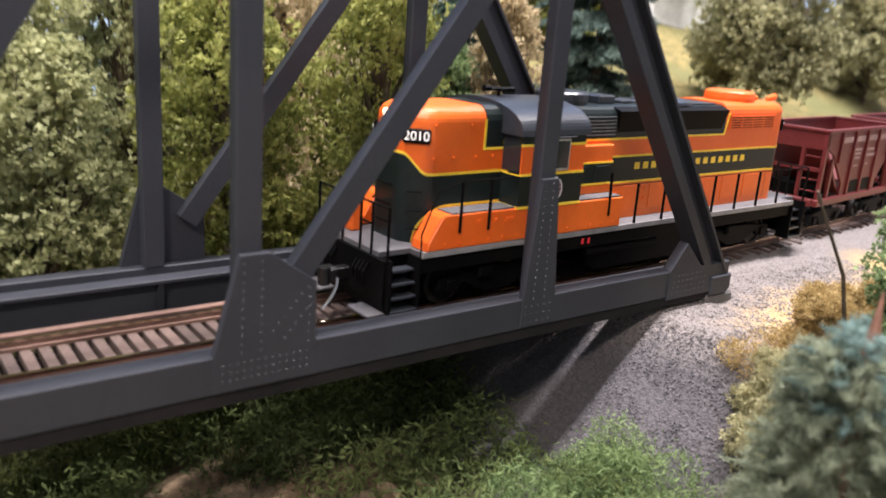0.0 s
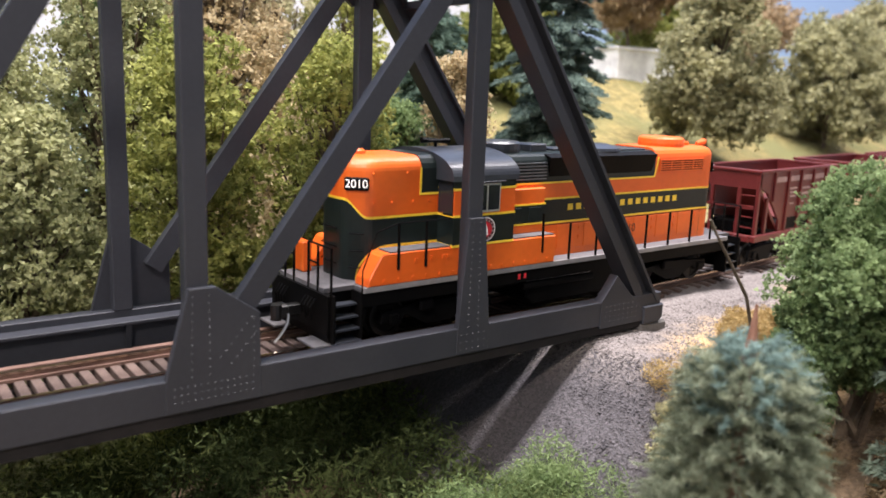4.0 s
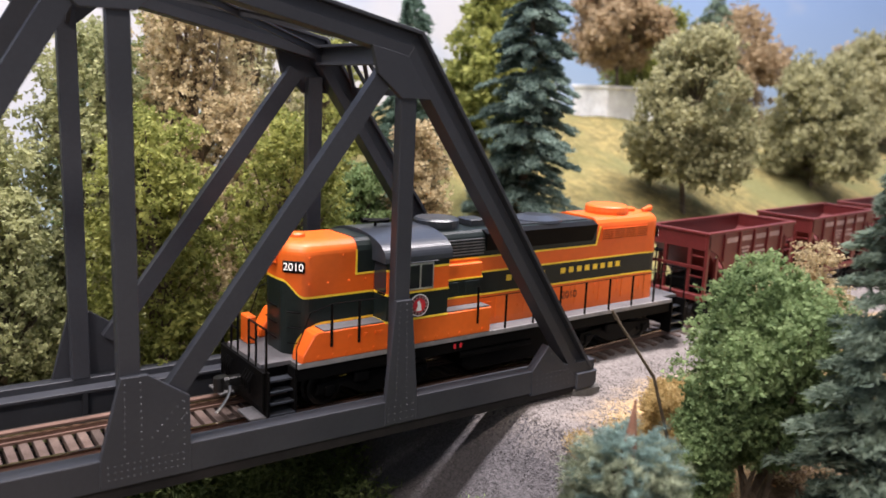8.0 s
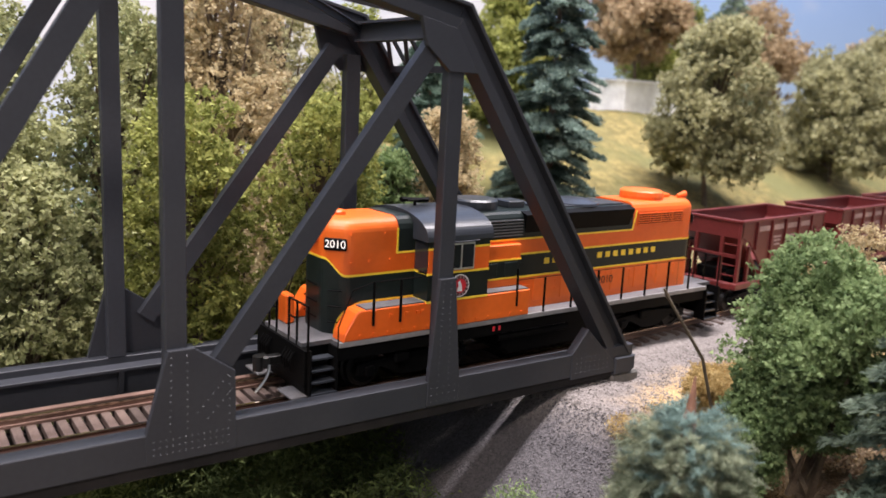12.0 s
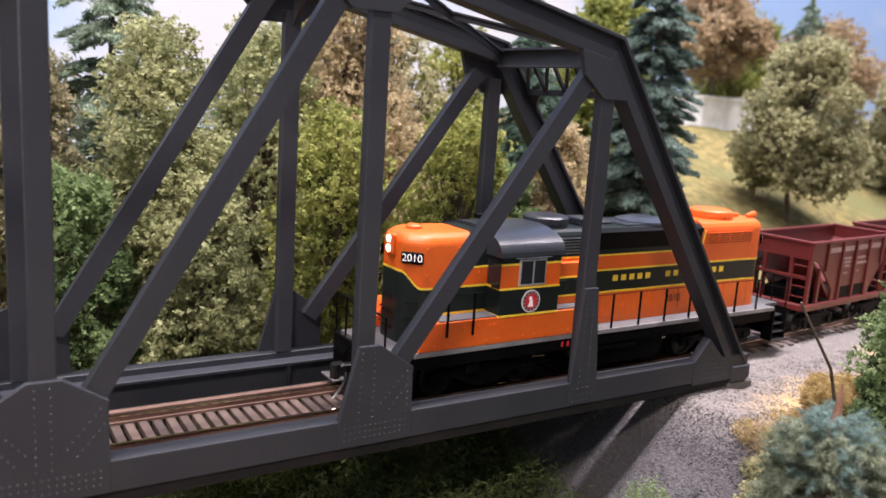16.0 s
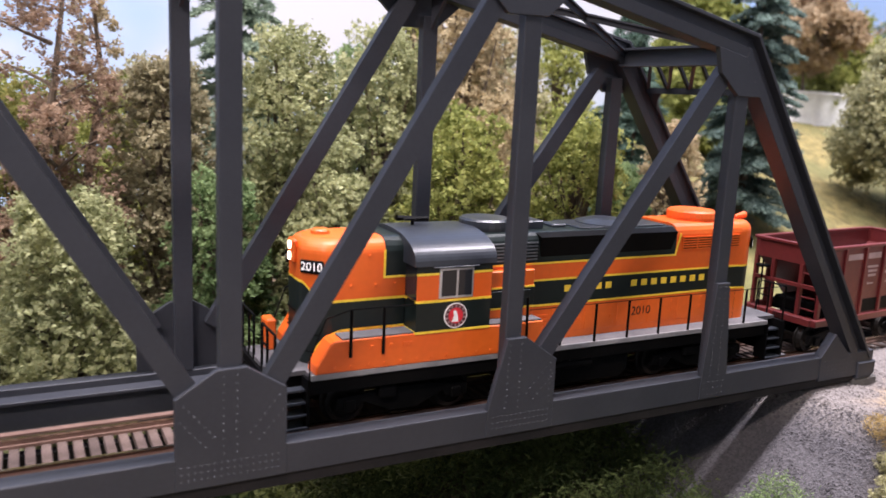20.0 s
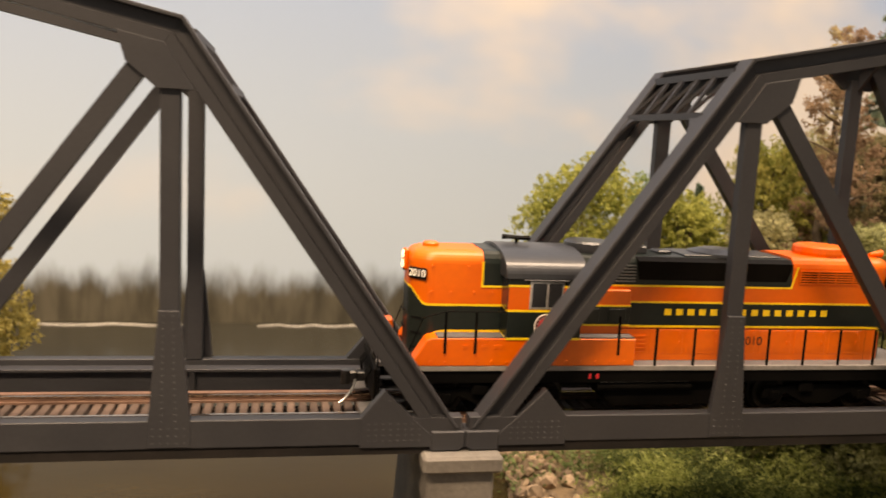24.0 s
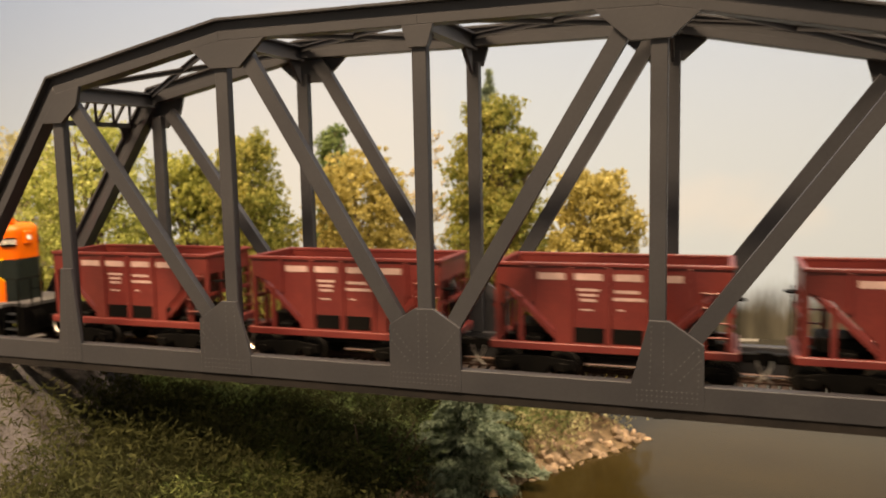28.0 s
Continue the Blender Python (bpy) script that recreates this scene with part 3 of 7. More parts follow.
TIE_WOOD = material("weathered_tie", (0.066, 0.042, 0.033), 0.85, 0, (0.098, 0.066, 0.053), 300, 1500, 0.3, 0.15, "object")
# Darker than the bridge paint: underside shade is put into this colour.
DECK_SHADED = material("shade_darkened_steel", (0.013, 0.0125, 0.013), 0.7, 0, (0.02, 0.018, 0.018), 60, 800, 0.1, gloss=0.15)
ORANGE = material("orange_enamel", (0.71, 0.11, 0.008), 0.4, 0, (0.78, 0.14, 0.012), 30, 500, 0.03, 0.04)
GREEN = material("dark_green_enamel", (0.008, 0.0128, 0.012), 0.34, 0, (0.011, 0.017, 0.0158), 40, 500, 0.03, gloss=0.35)
YELLOW = material("yellow_line", (0.82, 0.56, 0.03), 0.45, 0, (0.88, 0.62, 0.05), 60, 600)
BLACK = material("chassis_black", (0.0025, 0.0025, 0.0027), 0.55, 0, (0.0045, 0.0042, 0.004), 90, 700, 0.1, gloss=0.07)
ROOF = material("roof_grey_black", (0.023, 0.026, 0.033), 0.33, 0, (0.03, 0.034, 0.041), 50, 600, 0.06)
WALKWAY = material("walkway_grey", (0.075, 0.072, 0.075), 0.7, 0, (0.11, 0.106, 0.108), 80, 900, 0.2)
LOUVRE = material("louvre_grey", (0.11, 0.115, 0.12), 0.45, 0.2)
SILL_GREY = material("worn_sill_grey", (0.2, 0.195, 0.195), 0.6, 0, (0.27, 0.26, 0.255), 120, 900, 0.1)
SILVER = material("silver_frame", (0.5, 0.5, 0.5), 0.35, 0.7)
STEEL = material("bare_steel", (0.45, 0.44, 0.42), 0.3, 1.0)
DARK_STEEL = material("dark_steel", (0.07, 0.068, 0.066), 0.4, 1.0)
MAROON = material("maroon_ring", (0.075, 0.014, 0.018), 0.5)
RED = material("red_mark", (0.55, 0.02, 0.03), 0.5)
WHITE = material("white_mark", (0.8, 0.78, 0.74), 0.5)
OXIDE = material("oxide_red_paint", (0.105, 0.0135, 0.0135), 0.42, 0, (0.142, 0.022, 0.019), 50, 700, 0.06, 0.1)
GREY_MARK = material("faded_white_mark", (0.34, 0.24, 0.235), 0.7)
BARK = material("bark", (0.09, 0.065, 0.045), 0.9, 0, (0.17, 0.13, 0.09), 200, 1500, 0.5)
PALE_TWIG = material("pale_twig", (0.45, 0.31, 0.17), 0.8, 0, (0.3, 0.2, 0.11), 200, 1500, 0.3)
STUMP_WOOD = material("red_brown_wood", (0.17, 0.075, 0.045), 0.75, 0, (0.26, 0.13, 0.08), 150, 1500, 0.3)
ROCK = material("river_rock", (0.2, 0.14, 0.095), 0.85, 0, (0.36, 0.26, 0.17), 120, 900, 0.5, 0.2, "object")
CONCRETE = material("pier_concrete", (0.12, 0.113, 0.105), 0.85, 0, (0.17, 0.16, 0.148), 70, 900, 0.3)
BALLAST = material("pinkish_ballast_grains", (0.155, 0.136, 0.127), 0.9, 0, (0.2, 0.177, 0.166), 120, 900, 0, 0.1, "island")
GRAVEL = material("gravel_grains", (0.066, 0.061, 0.065), 0.9, 0, (0.088, 0.082, 0.087), 120, 900, 0, 0.1, "island")
PLASTER = material("white_building", (0.75, 0.74, 0.72), 0.8)
glass = bpy.data.materials.new("cab_glass")
glass.use_nodes = True
gb = glass.node_tree.nodes["Principled BSDF"]
gb.inputs["Base Color"].default_value = (0.02, 0.022, 0.026, 1)
gb.inputs["Roughness"].default_value = 0.08


def glowing(name, colour, strength):
    m = bpy.data.materials.new(name)
    m.use_nodes = True
    b = m.node_tree.nodes["Principled BSDF"]
    b.inputs["Base Color"].default_value = (*colour, 1)
    b.inputs["Emission Color"].default_value = (*colour, 1)
    b.inputs["Emission Strength"].default_value = strength
    return m


HEADLIGHT = glowing("headlight_glow", (1.0, 0.78, 0.5), 3.0)
BOARD_WHITE = glowing("lit_number", (0.9, 0.86, 0.78), 0.45)
LEAF_PALE = leafy("pale_green_foam", (0.08, 0.095, 0.04), (0.275, 0.29, 0.135), (0.5, 0.505, 0.27))
LEAF_YELLOW = leafy("yellow_green_foam", (0.05, 0.066, 0.02), (0.215, 0.24, 0.062), (0.45, 0.46, 0.145))
LEAF_GREEN = leafy("mid_green_foam", (0.028, 0.05, 0.023), (0.113, 0.172, 0.065), (0.27, 0.355, 0.155))
LEAF_TAN = leafy("tan_autumn_foam", (0.18, 0.14, 0.075), (0.42, 0.335, 0.19), (0.63, 0.53, 0.33))
LEAF_RUST = leafy("rust_autumn_foam", (0.15, 0.108, 0.06), (0.37, 0.27, 0.155), (0.55, 0.435, 0.28))
LEAF_BROWN = leafy("brown_autumn_foam", (0.085, 0.08, 0.044), (0.225, 0.2, 0.113), (0.4, 0.355, 0.215))
# Leaf colour lowered to carry the bridge's shade over the left bank.
LEAF_SHADED_BANK = leafy("shade_toned_undergrowth", (0.014, 0.017, 0.0075), (0.035, 0.042, 0.016), (0.068, 0.072, 0.028))
LEAF_TURNING = leafy("green_and_gold_foam", (0.055, 0.075, 0.02), (0.19, 0.215, 0.058), (0.4, 0.37, 0.12))
LEAF_OLIVE = leafy("olive_foam", (0.11, 0.105, 0.055), (0.33, 0.31, 0.165), (0.56, 0.53, 0.31))
LEAF_SAGE = leafy("sage_foam", (0.075, 0.078, 0.04), (0.275, 0.265, 0.138), (0.5, 0.48, 0.275))
LEAF_SHRUB = leafy("bright_shrub_foam", (0.04, 0.068, 0.03), (0.145, 0.21, 0.085), (0.31, 0.4, 0.185))
LEAF_RUSSET = leafy("russet_foam", (0.12, 0.075, 0.05), (0.27, 0.18, 0.12), (0.42, 0.3, 0.2))
LEAF_TURF = leafy("bright_turf", (0.07, 0.09, 0.026), (0.26, 0.3, 0.085), (0.5, 0.53, 0.2))
LEAF_GOLD = leafy("golden_foam", (0.13, 0.105, 0.032), (0.32, 0.265, 0.083), (0.5, 0.435, 0.17))
# Dark green, deepened further in place of the shade under the spans.
LEAF_SHADED_GREEN = leafy("shade_deepened_green", (0.018, 0.03, 0.0115), (0.064, 0.09, 0.031), (0.16, 0.195, 0.068))
STRAW = leafy("straw_turf", (0.16, 0.105, 0.04), (0.36, 0.255, 0.1), (0.56, 0.43, 0.2))
NEEDLE = leafy("blue_green_needles", (0.022, 0.046, 0.032), (0.075, 0.122, 0.088), (0.18, 0.265, 0.205))
NEEDLE_OLIVE = leafy("olive_grey_needles", (0.05, 0.064, 0.044), (0.17, 0.2, 0.13), (0.4, 0.44, 0.31))
NEEDLE_DUSK = leafy("dusky_green_needles", (0.035, 0.055, 0.04), (0.115, 0.155, 0.113), (0.27, 0.335, 0.25))
NEEDLE_TEAL = leafy("grey_teal_needles", (0.036, 0.062, 0.05), (0.11, 0.16, 0.132), (0.25, 0.33, 0.28))
NEEDLE_BLUE = leafy("teal_needles", (0.05, 0.085, 0.072), (0.14, 0.21, 0.185), (0.3, 0.41, 0.37))
NEEDLE_GREY = leafy("grey_green_needles", (0.05, 0.074, 0.05), (0.17, 0.225, 0.155), (0.37, 0.45, 0.33))


# ---------------------------------------------------------------- bridges
RAIL_Z, MID = -6.0, 31.0
PANEL, SPAN, DEPTH = 74.0, 444.0, 62.6


def chord_line(offset):
    """The top chord's outer edge from foot to foot, moved inward by offset; x runs from 0 to -SPAN."""
    half = [(-3.0, -3.0), (70.9, 102.5), (147.6, 118.2), (222.0, 118.2)]
    pts = [(u, z) for u, z in half] + [(SPAN - u, z) for u, z in half[-2::-1]]
    out = []
    for i, (u, z) in enumerate(pts):
        def normal(a, b):
            d = Vector((b[0] - a[0], b[1] - a[1])).normalized()
            return Vector((d.y, -d.x))
        n1 = normal(pts[i - 1], pts[i]) if i else None
        n2 = normal(pts[i], pts[i + 1]) if i + 1 < len(pts) else None
        if n1 is None or n2 is None:
            n = n1 or n2
            # slide along the level of the foot
            out.append((u + (offset / abs(n.x)) * (1 if i == 0 else -1), z))
            continue
        b = (n1 + n2).normalized()
        q = Vector((u, z)) + b * (offset / b.dot(n1))
        out.append((q.x, q.y))
    return out


def near(y):
    return y


def far(y):
    return DEPTH - y


def rivets(spots, y, side):
    """Round rivet heads on a plate's face at depth y."""
    bm = bmesh.new()
    for x, z in spots:
        ring = [bm.verts.new((x + 0.24 * math.cos(a), y, z + 0.24 * math.sin(a))) for a in [k * math.pi / 3 for k in range(6)]]
        tip = [bm.verts.new((x + 0.13 * math.cos(a), y - side * 0.13, z + 0.13 * math.sin(a))) for a in [k * math.pi / 3 for k in range(6)]]
        for k in range(6):
            bm.faces.new((ring[k], ring[(k + 1) % 6], tip[(k + 1) % 6], tip[k]))
        bm.faces.new(tip)
    bmesh.ops.recalc_face_normals(bm, faces=bm.faces)
    return bm


def inside(poly, x, z, margin=0.9):
    n, hit, close = len(poly), False, 1e9
    for i in range(n):
        (x1, z1), (x2, z2) = poly[i], poly[(i + 1) % n]
        if (z1 > z) != (z2 > z) and x < (x2 - x1) * (z - z1) / (z2 - z1) + x1:
            hit = not hit
        d = Vector((x2 - x1, z2 - z1))
        t = max(0, min(1, ((x - x1) * d.x + (z - z1) * d.y) / d.length_squared))
        close = min(close, math.hypot(x - x1 - t * d.x, z - z1 - t * d.y))
    return hit and close > margin


def line(a, b, step=1.7):
    n = max(1, int(math.dist(a, b) / step))
    return [(a[0] + (b[0] - a[0]) * k / n, a[1] + (b[1] - a[1]) * k / n) for k in range(n + 1)]


def truss_bridge():
    t = thing("truss_bridge", 0, 0, 0, "dark grey riveted steel through truss railway bridge", "bridge", "bridges over the river")

    def plate(name, poly, spots, thick=1.7):
        # one thick plate on the outer face of either truss, the members behind it
        for w in (near, far):
            p = part(name, prismb([(-u, z) for u, z in poly], w(0.0), w(thick), 0.12), GREY_PAINT, t)
            if w is near and spots:
                part("rivet_pattern", rivets([(-u, z) for u, z in spots if inside(poly, u, z)], 0.0, 1), RIVET_LIT, p, "", "stuff")

    for w in (near, far):
        # bottom chord with its inner ledge and lower flange
        part("bottom_chord", prismb([(4, -7.6), (4, 0), (-SPAN - 4, 0), (-SPAN - 4, -7.6)], w(0.25), w(4.5), 0.2), GREY_PAINT, t)
        # The flange's dark colour stands for the shade below the chord.
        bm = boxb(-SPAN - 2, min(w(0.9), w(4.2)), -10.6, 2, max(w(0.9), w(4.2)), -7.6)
        part("lower_flange", bm, DECK_SHADED, t)
        part("inner_ledge", boxb(-SPAN + 5, min(w(4.6), w(9.6)), -2.9, -5, max(w(4.6), w(9.6)), -1.9, 0.15), GREY_PAINT, t)
        part("inner_web", boxb(-SPAN + 5, min(w(7.0), w(7.7)), -11, -5, max(w(7.0), w(7.7)), -2.9), GREY_PAINT, t)
        # top chord and end posts: a recessed web between the cover plate and a deep lower flange
        o, cover, body, lip = chord_line(0), chord_line(1.0), chord_line(4.5), chord_line(7.6)
        for i in range(6):
            main = None
            for a, b, ya, yb, nm in ((cover, body, 2.5, 5.2, ""), (o, cover, -0.2, 6.8, "cover_plate"), (body, lip, 0.35, 6.4, "lower_flange")):
                bm = prismb([(-a[i][0], a[i][1]), (-a[i + 1][0], a[i + 1][1]), (-b[i + 1][0], b[i + 1][1]), (-b[i][0], b[i][1])], w(ya), w(yb), 0.12)
                p = part(nm or ("end_post" if i in (0, 5) else "top_chord"), bm, GREY_PAINT, main or t)
                main = main or p
        for e in (0, 1):
            m = (lambda u: u) if e == 0 else (lambda u: SPAN - u)
            part("bearing_shoe", prismb([(-m(-4.9), -3.8), (-m(4.6), -3.8), (-m(4.6), -9.6), (-m(-3.2), -9.6), (-m(-4.9), -8.4)], w(-0.5), w(6.4), 0.4), GREY_PAINT, t)
            bm = bmesh.new()
            bar(bm, (-m(80.6), w(2.9), 91.5), (-m(139.6), w(2.9), 10.7), 5.0, 3.2)
            part("diagonal", bm, GREY_PAINT, t)
            bm = bmesh.new()
            bar(bm, (-m(155.4), w(2.9), 109.2), (-m(213.8), w(2.9), 12.4), 5.2, 3.2)
            part("diagonal", bm, GREY_PAINT, t)
        for i in range(1, 6):
            top = {1: 90.0, 2: 104.5, 3: 105.0, 4: 104.5, 5: 90.0}[i]
            part("vertical", boxb(-PANEL * i - 2.5, min(w(1.2), w(4.7)), -0.1, -PANEL * i + 2.5, max(w(1.2), w(4.7)), top, 0.25), GREY_PAINT, t)

    # gusset plates with rivets, both ends alike
    for e in (0, 1):
        m = (lambda u: u) if e == 0 else (lambda u: SPAN - u)
        mm = lambda pts: [(m(u), z) for u, z in pts]
        low = mm([(r, z) for z in (-2.0, -3.6, -5.2, -6.6) for r in [k * 1.45 for k in range(78, 165)]])
        g2 = mm([(150.3, 19.2), (144.4, 19.2), (134.5, 12.3), (134.3, -7.4), (155.6, -7.4), (155.4, 0.0)])
        s2 = low + mm(line((146, 17.5), (146, 0)) + line((149.5, 17.5), (150, 0)) + line((143.6, 3.4), (136.4, 11.4), 1.6) + line((141.2, 1.6), (135.4, 8.0), 1.6) + line((136, 11), (136, 0)))
        plate("gusset_plate", g2, s2)
        p1 = mm([(76.6, 29.2), (71.4, 29.2), (68.5, 0.0), (68.5, -7.2), (79.3, -7.2), (79.1, 0.0)])
        plate("gusset_plate", p1, mm(line((73, 28), (72.3, 0)) + line((75.3, 28), (75.8, 0)) + [(r, z) for z in (-2, -4, -6) for r in (70, 72, 74, 76, 78)]))
        g0 = mm([(24.2, 0.0), (17.9, 7.7), (9.5, -0.5), (4.0, -5.5), (4.0, -8.4), (24.2, -8.4)])
        plate("gusset_plate", g0, mm([(r, z) for z in (-1.6, -3.2, -4.8, -6.4) for r in (8, 10, 12, 14, 16, 18, 20, 22)] + line((16.5, 5), (8, -2), 1.5)), 3.2)
        plate("gusset_plate", mm([(86.4, 98.2), (84.4, 91.0), (77.0, 84.8), (67.9, 84.8), (75.4, 95.9)]), [])
        plate("gusset_plate", mm([(166.6, 110.5), (156.2, 101.0), (144.6, 101.2), (136.6, 108.2), (148.4, 110.5)]), [])
    g3 = [(218.7, 19.7), (209.6, 13.9), (209.5, -7.4), (234.5, -7.4), (234.4, 13.9), (225.3, 19.7)]
    low3 = [(208.6 + 1.45 * k, z) for z in (-2.0, -3.6, -5.2, -6.6) for k in range(19)]
    plate("gusset_plate", g3, low3 + line((221, 18), (221, 0)) + line((224, 18), (224, 0)) + line((218, 4.2), (211.4, 12.2), 1.6) + line((216, 2.2), (210.6, 8.6), 1.6) + line((226, 4.2), (232.6, 12.2), 1.6) + line((228, 2.2), (233.4, 8.6), 1.6))
    plate("gusset_plate", [(216.6, 110.5), (218.8, 103.6), (225.2, 103.6), (227.4, 110.5)], [])

    # struts, sway and lateral bracing overhead
    ya, yb = 5.6, DEPTH - 5.6
    for i in range(1, 6):
        u, z = {1: (72.5, 97.0), 2: (148, 112.5), 3: (222, 112.5), 4: (296, 112.5), 5: (371.5, 97.0)}[i]
        bm = boxb(-u - 2.4, ya, z - 3.2, -u + 2.4, yb, z - 2.4)
        box(bm, -u - 2.4, ya, z + 2.2, -u + 2.4, yb, z + 3.0)
        box(bm, -u - 0.5, ya, z - 2.4, -u + 0.5, yb, z + 2.2)
        part("top_strut", bm, GREY_PAINT, t)
        if i in (2, 3, 4):
            for yk, s in ((ya, 1), (yb, -1)):
                bm = bmesh.new()
                vs = [(yk, z - 3.2), (yk + s * 9, z - 3.2), (yk, z - 12)]
                a = [bm.verts.new((-u - 0.5, y, q)) for y, q in vs]
                b = [bm.verts.new((-u + 0.5, y, q)) for y, q in vs]
                bm.faces.new(a), bm.faces.new(b[::-1])
                for k in range(3):
                    bm.faces.new((a[k], b[k], b[(k + 1) % 3], a[(k + 1) % 3]))
                bmesh.ops.recalc_face_normals(bm, faces=bm.faces)
                part("knee_brace", bm, GREY_PAINT, t)
    nodes = [(72.5, 98.5), (148, 114.2), (222, 114.2), (296, 114.2), (371.5, 98.5)]
    for a, b in zip(nodes, nodes[1:]):
        for y0, y1 in ((ya, yb), (yb, ya)):
            bm = bmesh.new()
            bar(bm, (-a[0], y0, a[1]), (-b[0], y1, b[1] + (0.9 if y0 == ya else 0)), 2.2, 0.5, (0, 0, 1))
            bar(bm, (-a[0], y0, a[1] - 1.0), (-b[0], y1, b[1] - 1.0 + (0.9 if y0 == ya else 0)), 0.5, 1.8, (0, 0, 1))
            part("lateral_brace", bm, GREY_PAINT, t)
    # portal lattice between the end posts, in their sloping plane
    for e in (0, 1):
        m = (lambda u: u) if e == 0 else (lambda u: SPAN - u)
        top, bot = (-m(69.5), 99.0), (-m(60.5), 86.2)
        bm = bmesh.new()
        bar(bm, (top[0], ya, top[1]), (top[0], yb, top[1]), 2.2, 2.2, (0, 0, 1))
        bar(bm, (bot[0], ya, bot[1]), (bot[0], yb, bot[1]), 2.0, 2.0, (0, 0, 1))
        part("portal_beam", bm, GREY_PAINT, t)
        n = 5
        for k in range(n):
            y0, y1 = ya + (yb - ya) * k / n, ya + (yb - ya) * (k + 1) / n
            bm = bmesh.new()
            bar(bm, (top[0], y0, top[1]), (bot[0], y1, bot[1]), 1.2, 0.9, (0, 0, 1))
            if k:
                bar(bm, (top[0], y0, top[1]), (bot[0], y0, bot[1]), 1.2, 0.9, (0, 0, 1))
            part("portal_lattice", bm, GREY_PAINT, t)
        for yk, s in ((ya, 1), (yb, -1)):
            # solid knee with a hollow curve, in the plane of the end posts
            bm = bmesh.new()
            arc = [(11.0 * (1 - math.sin(q)), 13.0 * (1 - math.cos(q))) for q in [math.pi / 2 * k / 6 for k in range(7)]]
            outline = [(0.0, 0.0)] + [(c, d) for c, d in arc]
            slope = Vector((-m(60.5) + m(69.5), 86.2 - 99.0)).normalized()
            faces = []
            for lift in (-0.5, 0.5):
                faces.append([bm.verts.new((bot[0] + slope.x * d - slope.y * lift, yk + s * c, bot[1] + slope.y * d + slope.x * lift)) for c, d in outline])
            bm.faces.new(faces[0]), bm.faces.new(faces[1][::-1])
            for k in range(len(outline)):
                j = (k + 1) % len(outline)
                bm.faces.new((faces[0][k], faces[1][k], faces[1][j], faces[0][j]))
            bmesh.ops.recalc_face_normals(bm, faces=bm.faces)
            part("knee_brace", bm, GREY_PAINT, t)
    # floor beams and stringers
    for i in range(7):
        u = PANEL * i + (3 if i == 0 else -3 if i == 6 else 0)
        part("floor_beam", boxb(-u - 1.5, 8.0, -13.2, -u + 1.5, DEPTH - 8.0, -10.4), DECK_SHADED, t)
        bm = bmesh.new()
        outline = [(DEPTH - 9.4, -2.9), (DEPTH - 7.7, -2.9), (DEPTH - 7.7, -10.6), (DEPTH - 8.4, -10.6)]
        ends = [[bm.verts.new((x, y, z)) for y, z in outline] for x in (-u - 0.7, -u + 0.7)]
        bm.faces.new(ends[0]), bm.faces.new(ends[1][::-1])
        for k in range(4):
            bm.faces.new((ends[0][k], ends[1][k], ends[1][(k + 1) % 4], ends[0][(k + 1) % 4]))
        bmesh.ops.recalc_face_normals(bm, faces=bm.faces)
        part("stiffener", bm, GREY_PAINT, t)
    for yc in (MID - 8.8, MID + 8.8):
        part("stringer", boxb(-SPAN, yc - 1.5, -13.6, 0, yc + 1.5, -10.4), DECK_SHADED, t)
    # Added baffles, mostly hidden, that narrow the light between chord and ties.
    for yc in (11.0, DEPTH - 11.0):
        part("light_gap_baffle", boxb(-SPAN, yc - 1.9, -10.2, 0, yc + 1.9, -9.6), DECK_SHADED, t)
    return t


bridge = truss_bridge()
copy_thing(bridge, pose(-454 * S, 0, 0))

# ---------------------------------------------------------------- track
track = thing("railway_track", 0, MID, 0, "single railway track with rusty rails on weathered wooden ties", "track", "", "structure")
X0, X1 = -1500.0, 1250.0


def bend(x):
    """How far the track has swung away from the straight of the bridges at x."""
    if x < -45:
        return 0.0
    if x < 80:
        return (x + 45) ** 2 / 2300
    return 125 ** 2 / 2300 + (x - 80) * 250 / 2300


def swing(x):
    """The track's direction at x, as an angle."""
    return math.atan(max(0.0, min(x, 80) + 45) * 2 / 2300)


STATIONS = [X0, -500.0, -45.0] + [-45.0 + 15 * k for k in range(1, 27)] + [350.0, 800.0, X1]


def swept(bm, y0, y1, z0, z1, xs):
    """A bar of rectangular section that follows the track."""
    rings = []
    for x in xs:
        a, c = swing(x), bend(x)
        rings.append([bm.verts.new((x - y * math.sin(a), c + y * math.cos(a), z)) for y, z in ((y0, z0), (y1, z0), (y1, z1), (y0, z1))])
    fs = [bm.faces.new(rings[0]), bm.faces.new(rings[-1])]
    for p, q in zip(rings, rings[1:]):
        for k in range(4):
            fs.append(bm.faces.new((p[k], p[(k + 1) % 4], q[(k + 1) % 4], q[k])))
    bmesh.ops.recalc_face_normals(bm, faces=fs)
    return bm


for side in (-1, 1):
    y = side * 8.85
    bm = swept(bmesh.new(), y - 1.2, y + 1.2, RAIL_Z - 2.4, RAIL_Z - 1.6, STATIONS)
    swept(bm, y - 0.35, y + 0.35, RAIL_Z - 1.6, RAIL_Z - 0.5, STATIONS)
    rail = part("rail", bm, RAIL_WEB, track)
    part("rail_head", swept(bmesh.new(), y - 0.55, y + 0.55, RAIL_Z - 0.6, RAIL_Z, STATIONS), RAIL_TOP, rail, "polished rail head")
# guard timbers beside the running rails on the two spans
SPANS = [-905.0, -45.0, -30.0, -15.0, 3.0]
